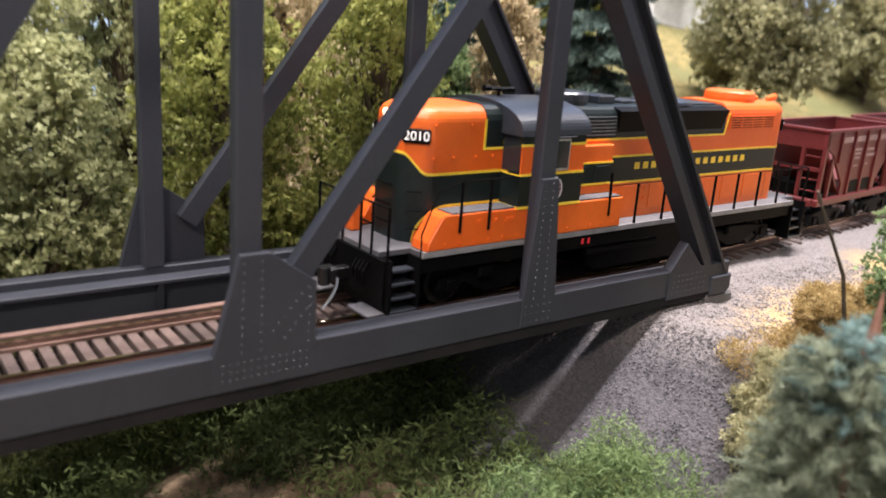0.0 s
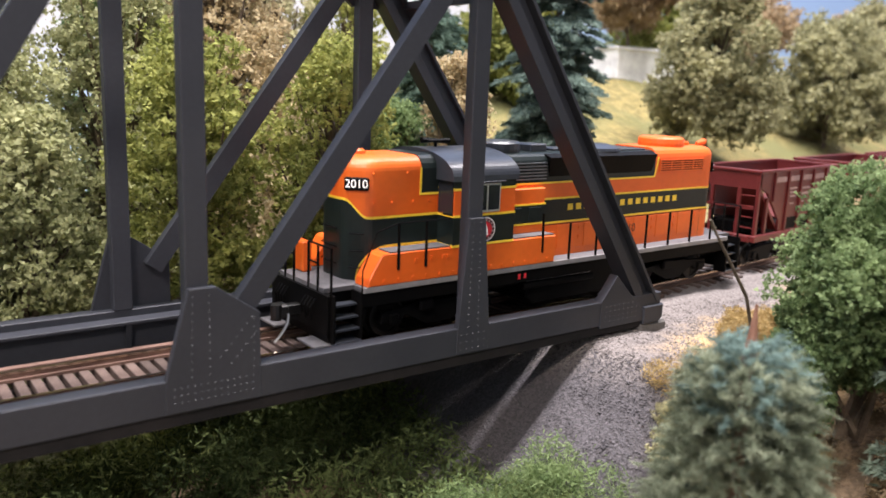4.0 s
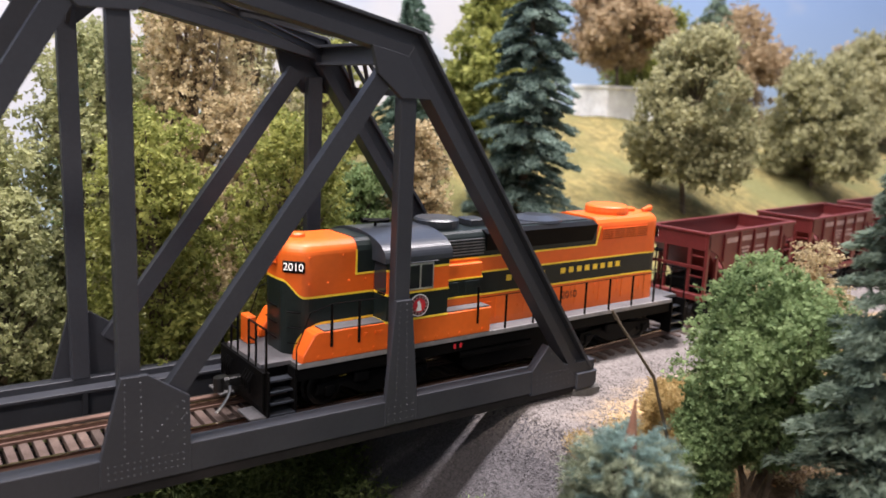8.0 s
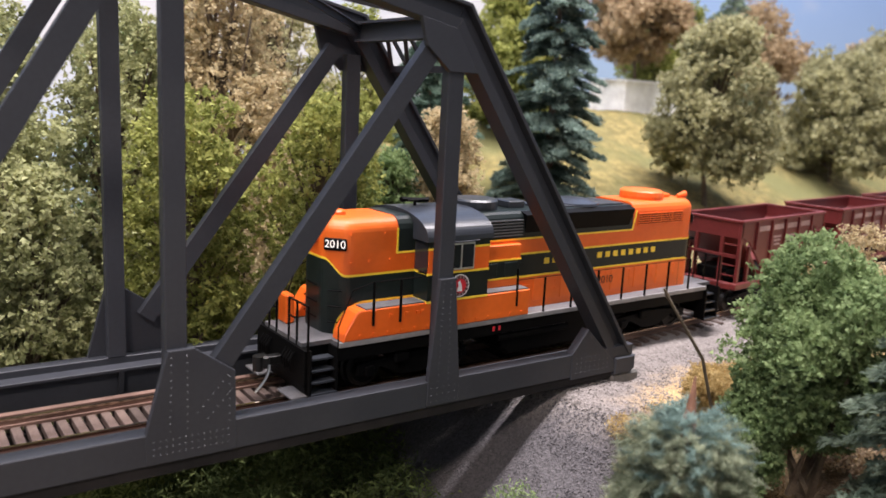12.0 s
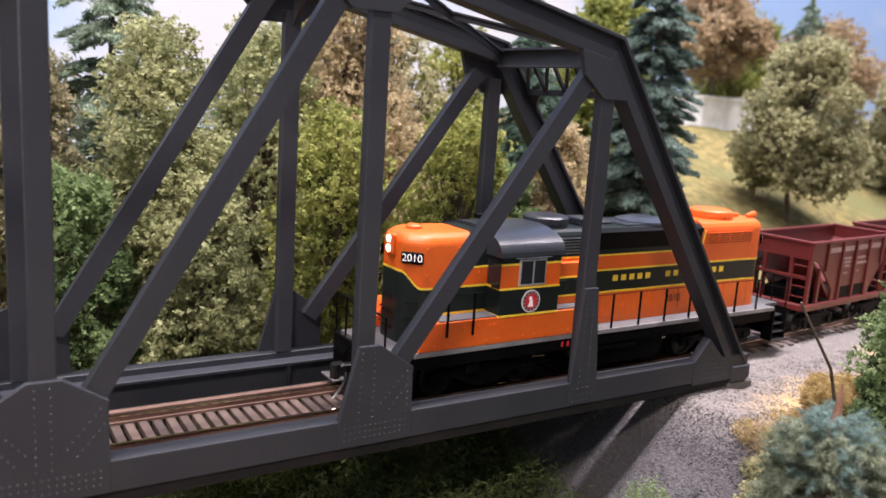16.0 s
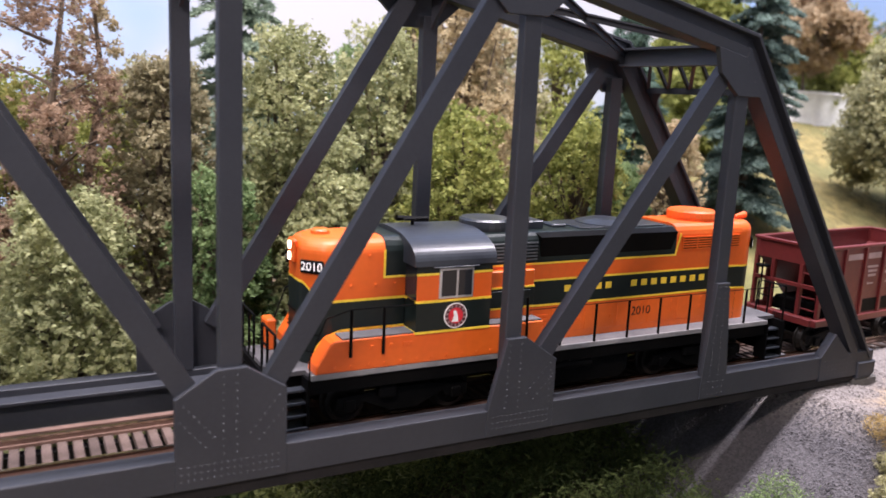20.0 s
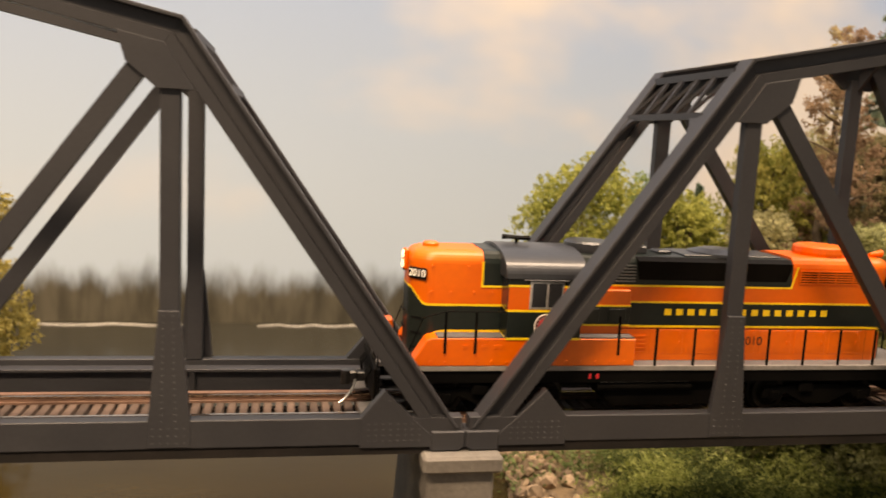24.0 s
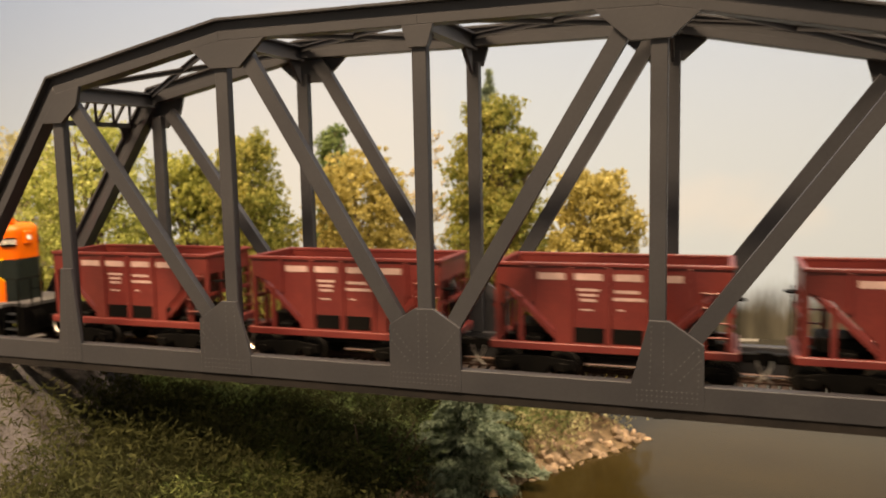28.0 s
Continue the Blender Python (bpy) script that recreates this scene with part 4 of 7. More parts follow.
for side in (-1, 1):
    y = side * 13.0
    part("guard_timber", swept(bmesh.new(), y - 1.1, y + 1.1, RAIL_Z - 2.4, RAIL_Z - 0.5, SPANS), RAIL_WEB, track, "red-brown guard timber")


# ---------------------------------------------------------------- things that move: the train

def plan(bm, pts, z0, z1, bevel=0.0):
    """A polygon in the xy plane, raised from z0 to z1, with a rounded upper edge."""
    a = [bm.verts.new((x, y, z0)) for x, y in pts]
    b = [bm.verts.new((x, y, z1)) for x, y in pts]
    n = len(pts)
    fs = [bm.faces.new(a[::-1]), bm.faces.new(b)] + [bm.faces.new((a[i], a[(i + 1) % n], b[(i + 1) % n], b[i])) for i in range(n)]
    bmesh.ops.recalc_face_normals(bm, faces=fs)
    if bevel:
        bmesh.ops.bevel(bm, geom=list(fs[1].edges), offset=bevel, segments=6, affect="EDGES", clamp_overlap=True)
    return bm


def planb(pts, z0, z1, bevel=0.0):
    return plan(bmesh.new(), pts, z0, z1, bevel)


def hood_body(x0, x1, half, z0, z1, radius=0.0):
    """A long body along x with rounded shoulders."""
    bm = bmesh.new()
    prof = [(-half, z0), (-half, z1 - radius)]
    if radius:
        prof += [(-half + radius * (1 - math.cos(a)), z1 - radius + radius * math.sin(a)) for a in (0.4, 0.8, 1.2)] + [(-half + radius, z1)]
    else:
        prof += [(-half, z1)]
    prof = prof + [(-y, z) for y, z in prof[::-1]]
    out = []
    for q in prof:
        if not out or math.dist(out[-1], q) > 1e-4:
            out.append(q)
    a = [bm.verts.new((x0, y, z)) for y, z in out]
    b = [bm.verts.new((x1, y, z)) for y, z in out]
    n = len(out)
    fs = [bm.faces.new(a), bm.faces.new(b)] + [bm.faces.new((a[i], a[(i + 1) % n], b[(i + 1) % n], b[i])) for i in range(n)]
    bmesh.ops.recalc_face_normals(bm, faces=fs)
    return bm


def rounded(pts, r):
    """An open outline with its inner corners rounded."""
    out = [pts[0]]
    for a, b, c in zip(pts, pts[1:], pts[2:]):
        a, b, c = Vector(a), Vector(b), Vector(c)
        p, q = b + (a - b).normalized() * r, b + (c - b).normalized() * r
        for k in range(5):
            t = k / 4
            w = p * (1 - t) ** 2 + b * 2 * t * (1 - t) + q * t * t
            out.append((w.x, w.y))
    return out + [pts[-1]]


def domed(pts, z0, z1, r):
    """A hood end: upright sides on an outline, then a rounded shoulder up to a flat top."""
    bm = bmesh.new()
    rear, length, half = pts[0][0], pts[0][0] - min(x for x, y in pts), max(y for x, y in pts)
    rings = []
    for k in range(9):
        a = max(0.0, (k - 1) / 7 * math.pi / 2)
        z = z0 if k == 0 else z1 - r + r * math.sin(a)
        d = r * (1 - math.cos(a))
        rings.append([bm.verts.new((rear + (x - rear) * (length - d) / length, y * (half - d) / half, z)) for x, y in pts])
    n = len(pts)
    for a, b in zip(rings, rings[1:]):
        for i in range(n):
            bm.faces.new((a[i], a[(i + 1) % n], b[(i + 1) % n], b[i]))
    bm.faces.new(rings[0][::-1])
    bm.faces.new(rings[-1])
    bmesh.ops.recalc_face_normals(bm, faces=bm.faces)
    return bm


def smooth_step(t):
    t = max(0.0, min(1.0, t))
    return t * t * (3 - 2 * t)


def wrapped(path, side, u0, u1, low, high, proud):
    """A painted field that follows the hood's plan from its rear corner round to the front."""
    pts = [Vector((x, y)) for x, y in (path if side < 0 else path[::-1])]
    bm = bmesh.new()
    prev = None
    n = 46
    for k in range(n + 1):
        u = u0 + (u1 - u0) * k / n
        left = u
        for a, b in zip(pts, pts[1:]):
            d = (b - a).length
            if left <= d + 1e-6:
                break
            left -= d
        t = (b - a).normalized()
        out = Vector((t.y, -t.x)) * (-side) * -1
        if out.dot(a + t * left - Vector((-20, 0))) < 0:
            out = -out
        q = a + t * left + out * proud
        pair = (bm.verts.new((q.x, q.y, low(u))), bm.verts.new((q.x, q.y, high(u))))
        if prev:
            bm.faces.new((prev[0], pair[0], pair[1], prev[1]))
        prev = pair
    bmesh.ops.remove_doubles(bm, verts=bm.verts, dist=1e-5)
    return bm


def lettering(text, size, mat, name, parent, m):
    cu = bpy.data.curves.new(name, "FONT")
    cu.body, cu.size, cu.extrude = text, size * S, 0.00005
    cu.align_x, cu.align_y = "CENTER", "CENTER"
    tmp = bpy.data.objects.new(name, cu)
    scene.collection.objects.link(tmp)
    dg = bpy.context.evaluated_depsgraph_get()
    me = bpy.data.meshes.new_from_object(tmp.evaluated_get(dg))
    bpy.data.objects.remove(tmp)
    me.materials.clear()
    me.materials.append(mat)
    ob = new(name, me)
    ob.parent, ob.matrix_basis = parent, m
    return ob


def wheelset(parent, x, r, spin):
    """Two flanged wheels on an axle; z so that the tread stands on the rail."""
    bm = bmesh.new()
    for s in (-1, 1):
        prof = [(0.6, 8.0), (r + 0.7, 8.0), (r + 0.7, 8.5), (r, 8.7), (r - 0.1, 10.6), (r - 1.2, 10.7), (r - 1.4, 10.1), (1.8, 10.0), (1.6, 10.9), (0.6, 10.9)]
        lathe(bm, [(q, s * h) for q, h in prof], (0, 0, 0), 18, "y")
    rod(bm, (0, -13, 0), (0, 13, 0), 0.8, 6)
    for k in range(5):
        a = k * 2 * math.pi / 5
        for s in (-1, 1):
            box(bm, math.cos(a) * r * 0.5 - 0.4, s * 10.0 - 0.25, math.sin(a) * r * 0.5 - 0.4, math.cos(a) * r * 0.5 + 0.4, s * 10.0 + 0.25, math.sin(a) * r * 0.5 + 0.4)
    w = part("wheelset", bm, WHEEL, parent, "steel wheelset")
    w.location = v3((x, 0, RAIL_Z + r))
    spin.append((w, r))
    return w


WHEEL = material("wheel_steel", (0.011, 0.01, 0.009), 0.5, 0.3, (0.025, 0.021, 0.018), 200, 900, gloss=0.25)
SPIN = []


def truck(parent, x, base, r, spin, frame_mat):
    """A two-axle truck: sideframes, bolster, springs and journal boxes."""
    bm = bmesh.new()
    box(bm, x - 3, -13, RAIL_Z + r - 1.5, x + 3, 13, RAIL_Z + r + 3.5, 0.4)
    tr = part("truck", bm, frame_mat, parent)
    for s in (-1, 1):
        y0, y1 = (s * 12.2, s * 13.8)
        zc = RAIL_Z + r
        bm = prismb([(x - base / 2 - 4, zc - 1), (x - base / 2 - 3.6, zc + 2.2), (x - 4, zc + 3.4), (x + 4, zc + 3.4), (x + base / 2 + 3.6, zc + 2.2), (x + base / 2 + 4, zc - 1),
                     (x + base / 2 - 2.5, zc - 1.2), (x + base / 2 - 4, zc + 0.6), (x + 4, zc - 3.0), (x - 4, zc - 3.0), (x - base / 2 + 4, zc + 0.6), (x - base / 2 + 2.5, zc - 1.2)], y0, y1, 0.15)
        part("sideframe", bm, frame_mat, tr)
        for k in (-1, 1):
            part("journal_box", boxb(x + k * base / 2 - 1.5, min(s * 13.6, s * 14.6), zc - 1.6, x + k * base / 2 + 1.5, max(s * 13.6, s * 14.6), zc + 1.4, 0.3), frame_mat, tr)
    for k in (-1, 1):
        wheelset(tr, x + k * base / 2, r, spin)
    return tr


def coupler(parent, x, d, mat):
    bm = boxb(min(x, x + d * 5), -1.3, 1.2, max(x, x + d * 5), 1.3, 4.0, 0.3)
    box(bm, min(x + d * 4.5, x + d * 8.5), -2.3, 0.8, max(x + d * 4.5, x + d * 8.5), 1.7, 4.6, 0.6)
    lathe(bm, [(0.0, 0.5), (1.5, 0.6), (1.5, 4.8), (0.0, 4.9)], (x + d * 8.0, -1.4, 0), 12)
    part("coupler", bm, mat, parent, "knuckle coupler")
    bm = bmesh.new()
    pts = [Vector((x + d * (5.2 + 4.6 * (k / 6) ** 2), -2.7 - 0.2 * k, 2.2 - 1.15 * k)) for k in range(7)]
    for p, q in zip(pts, pts[1:]):
        rod(bm, p, q, 0.42, 6)
    part("air_hose", bm, STEEL, parent, "bent bright metal trip pin")


def locomotive():
    t = thing("diesel_locomotive", -61, MID, 0, "orange and dark green diesel locomotive model with yellow lining", "locomotive")
    P = lambda name, bm, mat, label="": part(name, bm, mat, t, label)
    P("chassis", boxb(-46, -10.5, 2.5, 131, 10.5, 9.2, 0.4), BLACK)
    deck = P("walkway", planb([(-48.5, -12.2), (-48.5, 12.2), (-39.6, 12.2), (-39.6, 16.6), (123.6, 16.6), (123.6, 12.2), (132.5, 12.2), (132.5, -12.2), (123.6, -12.2), (123.6, -16.6), (-39.6, -16.6), (-39.6, -12.2)], 9.2, 10.4), WALKWAY, "grey walkway")
    for s in (-1, 1):
        part("edge_sill", boxb(-39.6, min(s * 16.6, s * 17.3), 9.0, 123.6, max(s * 16.6, s * 17.3), 10.6, 0.15), SILL_GREY, deck, "worn light grey sill")
        part("side_skirt", boxb(-39.4, min(s * 15.4, s * 16.4), 5.2, 123.4, max(s * 15.4, s * 16.4), 9.2), BLACK, deck)
    # short hood: plan with cut front corners
    nose = rounded([(-11.5, -10.5), (-34.2, -10.5), (-39.0, -5.8), (-39.0, 5.8), (-34.2, 10.5), (-11.5, 10.5)], 2.2)
    P("short_hood_base", planb(nose, 10.4, 27.6), GREEN)
    sh = P("short_hood", domed(nose, 27.6, 43.6, 3.8), ORANGE)
    # painted bands: the upper line dips round the cut corners, the lower orange field has a curved end
    ring = nose
    for s in (-1, 1):
        rise = lambda u: 27.4 + 4.8 * smooth_step((u - 22.8) / 6.6)
        part("band", wrapped(ring, s, 21.8, 35.5, lambda u: 27.4, rise, 0.10), GREEN, sh)
        part("lining", wrapped(ring, s, 0.0, 35.5, lambda u: rise(u) - 0.35, lambda u: rise(u) + 0.35, 0.18), YELLOW, sh)
        arc = lambda u: 19.5 - max(0.0, 9.5 * (1 - math.sqrt(max(0.0, 1 - (max(0.0, u - 16.8) / 9.2) ** 2))))
        part("band", wrapped(ring, s, 0.0, 25.9, lambda u: 10.4, arc, 0.10), ORANGE, sh)
        part("lining", wrapped(ring, s, 0.0, 25.95, lambda u: arc(u) - 0.35 - 0.6 * max(0, u - 22.8) / 3, lambda u: arc(u) + 0.35, 0.18), YELLOW, sh)
    bm = hood_body(-17.5, -11.4, 10.66, 33.2, 43.74, 3.7)
    dark = part("rear_panel", bm, GREEN, sh)
    for s in (-1, 1):
        y0, y1 = sorted((s * 10.6, s * 10.76))
        part("lining", boxb(-18.0, y0, 32.8, -17.4, y1, 40.4), YELLOW, dark)
        part("lining", boxb(-17.4, y0, 32.8, -11.4, y1, 33.4), YELLOW, dark)
    part("bell_bracket", lathe(bmesh.new(), [(2.6, 43.0), (2.5, 44.4), (1.9, 44.9), (0.4, 45.0)], (-32.0, 0, 0), 16), ORANGE, sh)
    for x, z in ((-33, 39), (-22, 39), (-33, 31.2), (-27, 31.2), (-20, 31.2), (-14.5, 31.2)):
        for s in (-1, 1):
            part("lift_ring", rod(bmesh.new(), (x, s * 10.4, z), (x, s * 10.9, z), 0.4, 6), ORANGE, sh)
    # sloping front door detail, headlights and number boards
    hb = part("headlight_housing", boxb(-40.2, -2.3, 36.2, -38.8, 2.3, 42.6, 0.5), ORANGE, sh)
    for z in (38.0, 40.9):
        bm = lathe(bmesh.new(), [(1.15, -0.2), (1.15, 0.2)], (0, 0, 0), 14)
        lamp = part("headlight", bm, HEADLIGHT, hb, "lit warm white headlight")
        lamp.matrix_basis = pose(-40.3 * S, 0, z * S, 0, 90, 0)
    for s in (-1, 1):
        bm = boxb(-3.35, -0.35, -1.75, 3.35, 0.35, 1.75, 0.33)
        board = part("number_board", bm, BLACK, sh, "black number board with white numerals")
        board.matrix_basis = pose(-36.95 * S, s * 8.5 * S, 36.4 * S, 0, 0, -45 if s < 0 else 225)
        lettering("2010", 3.1, BOARD_WHITE, "numerals", board, pose(0, -0.00037, 0, 90, 0, 0))
    bm = bmesh.new()
    for z in (14.5, 19.0, 24.0):
        rod(bm, (-39.7, -3, z), (-39.7, 3, z), 0.25, 5)
    part("grab_iron", bm, BLACK, sh)
    for s in (-1, 1):
        for z in (14.0, 18.6, 23.2):
            g = bmesh.new()
            p, q = Vector((-35.4, s * 10.1, z)), Vector((-38.2, s * 7.3, z))
            rod(g, p, q, 0.22, 5)
            part("grab_iron", g, BLACK, sh)
    # low orange boxes on the walkway beside hood and cab
    for s in (-1, 1):
        y0, y1 = sorted((s * 11.0, s * 17.5))
        bm = prismb([(-38.6, 10.6), (-38.2, 12.6), (-34.6, 18.3), (-33.6, 18.9), (29.5, 18.9), (29.5, 10.6)], y0, y1, 0.25)
        bx = P("battery_box", bm, ORANGE)
        part("box_top", boxb(-31.5, y0 + 0.4, 18.9, -11.6, y1 - 0.4, 19.3), WALKWAY, bx)
        part("box_top", boxb(11.6, y0 + 0.4, 18.9, 29.2, y1 - 0.4, 19.3), WALKWAY, bx)
        for k in range(14):
            part("bolt", boxb(-34 + k * 4.6, min(s * 17.45, s * 17.75), 11.6, -33.3 + k * 4.6, max(s * 17.45, s * 17.75), 12.2), ORANGE, bx)
        for k, x in enumerate((-24, -18.5, -14.8, -13.2)):
            part("latch", boxb(x, min(s * 17.45, s * 17.8), 16.0, x + 1.0, max(s * 17.45, s * 17.8), 17.0), ORANGE, bx)
        for x in (-29.5, -20.5):
            bm = bmesh.new()
            rod(bm, (x, s * 17.9, 14.5), (x, s * 17.9, 27.0), 0.42, 6)
            P("handrail_post", bm, BLACK)
        bm = bmesh.new()
        for p, q in (((-39.9, 16.8, 8.6), (-39.9, 16.8, 15)), ((-39.9, 16.8, 15), (-36.0, 17.4, 25)), ((-36.0, 17.4, 25), (-29.5, 17.9, 27)), ((-29.5, 17.9, 27), (-12, 17.9, 27))):
            rod(bm, (p[0], s * p[1], p[2]), (q[0], s * q[1], q[2]), 0.2, 5)
        P("handrail", bm, BLACK)
    # cab in its colour bands, with an arched roof
    cab = P("cab", boxb(-11.3, -17.7, 18.9, 11.3, 17.7, 27.2), GREEN)
    for z0, z1, m in ((27.2, 34.6, ORANGE), (34.6, 37.6, GREEN)):
        part("cab_wall", boxb(-11.3, -17.7, z0, 11.3, 17.7, z1), m, cab)
    for z in (18.6, 27.0, 34.4):
        part("lining", boxb(-11.45, -17.85, z, 11.45, 17.85, z + 0.65), YELLOW, cab)
    bm = bmesh.new()
    arch = [(-18.4, 37.0)] + [(-18.4 * math.cos(a), 37.4 + 7.6 * math.sin(a) ** 0.85) for a in [math.pi * k / 32 for k in range(1, 32)]] + [(18.4, 37.0)]
    a = [bm.verts.new((-12.4, y, z)) for y, z in arch]
    b = [bm.verts.new((12.2, y, z)) for y, z in arch]
    n = len(arch)
    fs = [bm.faces.new(a), bm.faces.new(b)] + [bm.faces.new((a[i], a[(i + 1) % n], b[(i + 1) % n], b[i])) for i in range(n)]
    bmesh.ops.recalc_face_normals(bm, faces=fs)
    roof = part("cab_roof", bm, ROOF, cab, "arched grey-black cab roof")
    for s in (-1, 1):
        y0, y1 = sorted((s * 17.6, s * 18.1))
        wf = part("window_frame", boxb(-5.0, y0, 27.9, 5.4, y1, 36.2, 0.15), SILVER, cab, "silver window frame")
        for xa, xb in ((-4.3, 0.0), (0.7, 4.8)):
            part("pane", boxb(xa, min(s * 18.0, s * 18.2), 28.6, xb, max(s * 18.0, s * 18.2), 35.6), glass, wf, "dark glass pane")
        disc = part("emblem", lathe(bmesh.new(), [(3.5, s * 17.7), (3.5, s * 17.95)], (0.4, 0, 23.0), 28, "y"), WHITE, cab, "round emblem in red, white and dark rings")
        for k in range(14):
            a = 2 * math.pi * (k + 0.5) / 14
            c = Vector((0.4 + 2.7 * math.cos(a), s * 18.0, 23.0 + 2.7 * math.sin(a)))
            d = Vector((math.cos(a), 0, math.sin(a))) * 0.36
            part("emblem_mark", bar(bmesh.new(), c - d, c + d, 0.42, 0.12), GREY_MARK, disc)
        part("emblem_ring", lathe(bmesh.new(), [(3.2, s * 17.9), (3.2, s * 17.99)], (0.4, 0, 23.0), 28, "y"), MAROON, disc, "maroon ring")
        part("emblem_core", lathe(bmesh.new(), [(2.2, s * 17.95), (2.2, s * 18.08)], (0.4, 0, 23.0), 24, "y"), RED, disc)
        part("emblem_core", prismb([(-0.9, 21.3), (1.2, 21.3), (1.0, 23.0), (0.3, 24.6), (-0.5, 24.2), (-0.2, 22.9)], s * 18.05, s * 18.14), WHITE, disc)
        part("awning", boxb(-7.0, min(s * 18.1, s * 19.0), 36.5, 6.6, max(s * 18.1, s * 19.0), 36.8, 0.1), ROOF, cab, "thin window awning")
        # front and rear cab windows above the hoods
        for x0, x1 in ((-11.6, -11.2), (11.2, 11.6)):
            part("pane", boxb(x0, min(s * 10.9, s * 17.3), 27.9, x1, max(s * 10.9, s * 17.3), 37.0), glass, cab, "dark glass pane")
        bm = bmesh.new()
        rod(bm, (-12.5, s * 14.5, 27.8), (-12.5, s * 18.4, 27.9), 0.3, 5)
        part("marker_light", bm, BLACK, cab)
    horn = bmesh.new()
    rod(horn, (-5, 0, 44.6), (-5, 0, 46.4), 0.5, 6)
    rod(horn, (-8.5, -1.2, 46.8), (-1.0, -1.2, 46.8), 0.35, 6, 0.9)
    rod(horn, (-2.0, 1.2, 46.8), (-9.2, 1.2, 46.8), 0.35, 6, 0.9)
    rod(horn, (-5, -2.4, 46.6), (-5, 2.4, 46.6), 0.4, 6)
    part("horn", horn, BLACK, cab, "black air horn cluster")
    # long hood in bands
    lh = P("long_hood", hood_body(11.4, 113.5, 10.5, 10.4, 21.2), ORANGE)
    part("hood_band", hood_body(11.4, 113.5, 10.5, 21.2, 28.9), GREEN, lh)
    part("hood_upper", hood_body(11.4, 113.5, 10.5, 28.9, 34.0), ORANGE, lh)
    # rear end: cut corners like the short hood, the other way round
    end = rounded([(0, -10.5), (-4.6, -10.5), (-9.4, -5.8), (-9.4, 5.8), (-4.6, 10.5), (0, 10.5)], 2.0)

    def turned(bm):
        for v in bm.verts:
            v.co.x = 113.5 - v.co.x
        bmesh.ops.recalc_face_normals(bm, faces=bm.faces)
        return bm

    part("rear_base", turned(planb(end, 10.4, 28.9)), GREEN, lh)
    tail = part("rear_end", turned(domed(end, 28.9, 44.0, 3.4)), ORANGE, lh)
    for s in (-1, 1):
        climb = lambda u: 28.9 + 2.4 * smooth_step((u - 4.0) / 7.0)
        bow = lambda u: 21.2 - 9.0 * max(0.0, (u - 3.0) / 5.0) ** 2.2
        part("band", turned(wrapped(end, s, 0.0, 8.0, lambda u: 10.4, bow, 0.1)), ORANGE, tail)
        part("lining", turned(wrapped(end, s, 0.0, 8.0, lambda u: bow(u) - 0.3, lambda u: bow(u) + 0.35, 0.18)), YELLOW, tail)
        part("band", turned(wrapped(end, s, 4.0, 16.6, lambda u: 28.8, climb, 0.1)), GREEN, tail)
        part("lining", turned(wrapped(end, s, 0.0, 16.6, lambda u: climb(u) - 0.3, lambda u: climb(u) + 0.3, 0.18)), YELLOW, tail)
        board = part("number_board", boxb(-3.2, -0.35, -1.9, 3.2, 0.35, 1.9, 0.3), BLACK, tail, "black number board with white numerals")
        board.matrix_basis = pose(120.85 * S, s * 8.5 * S, 36.4 * S, 0, 0, 45 if s < 0 else 135)
        lettering("2010", 3.0, BOARD_WHITE, "numerals", board, pose(0, -0.00037, 0, 90, 0, 0))
    part("rear_horn", rod(bmesh.new(), (116.0, -4.5, 44.8), (120.5, -4.5, 45.4), 0.6, 10, 1.3), ORANGE, tail, "orange air horn")
    part("hood_top", hood_body(11.4, 84.5, 10.5, 34.0, 43.2, 3.2), GREEN, lh, "black hood top")
    rear = part("rear_hood_top", hood_body(84.5, 113.6, 10.5, 34.0, 44.0, 3.4), ORANGE, lh)
    for z in (21.0, 28.7):
        part("lining", boxb(29.5, -10.64, z, 113.6, 10.64, z + 0.6), YELLOW, lh)
    part("lining", boxb(11.5, -10.64, 33.8, 84.8, 10.64, 34.4), YELLOW, lh)
    for s in (-1, 1):
        bm = bar(bmesh.new(), (84.4, s * 10.55, 34.1), (86.2, s * 10.55, 41.0), 0.6, 0.2, (0, 1, 0))
        part("lining", bm, YELLOW, lh)
    for s in (-1, 1):
        # electrical cabinets behind the cab, louvres, doors and the flared radiator panel
        y0, y1 = sorted((s * 10.4, s * 12.6))
        cb = part("cabinet", boxb(12.0, y0, 19.3, 29.0, y1, 22.0, 0.2), ORANGE, lh)
        part("cabinet_band", boxb(12.0, y0, 22.0, 29.0, y1, 28.0, 0.1), GREEN, cb)
        part("cabinet_top", boxb(12.0, y0, 28.0, 29.0, y1, 33.0, 0.3), ORANGE, cb)
        for z in (21.8, 27.8):
            part("lining", boxb(11.9, min(s * 10.4, s * 12.75), z, 29.1, max(s * 10.4, s * 12.75), z + 0.55), YELLOW, cb)
        for x in (13.5, 22.0):
            part("door_panel", boxb(x, min(s * 12.5, s * 12.85), 22.8, x + 5.6, max(s * 12.5, s * 12.85), 27.2, 0.1), GREEN, cb)
        for k in range(6):
            z = 35.3 + k * 0.98
            part("louvre", boxb(12.2, min(s * 10.5, s * 11.0), z, 30.6, max(s * 10.5, s * 11.0), z + 0.36), LOUVRE, lh, "grey louvre slat")
        bm = bmesh.new()
        vs = [(32.0, 10.5, 36.0), (82.5, 10.5, 36.0), (83.5, 11.9, 42.0), (31.0, 11.9, 42.0), (31.0, 8.8, 43.0), (83.5, 8.8, 43.0)]
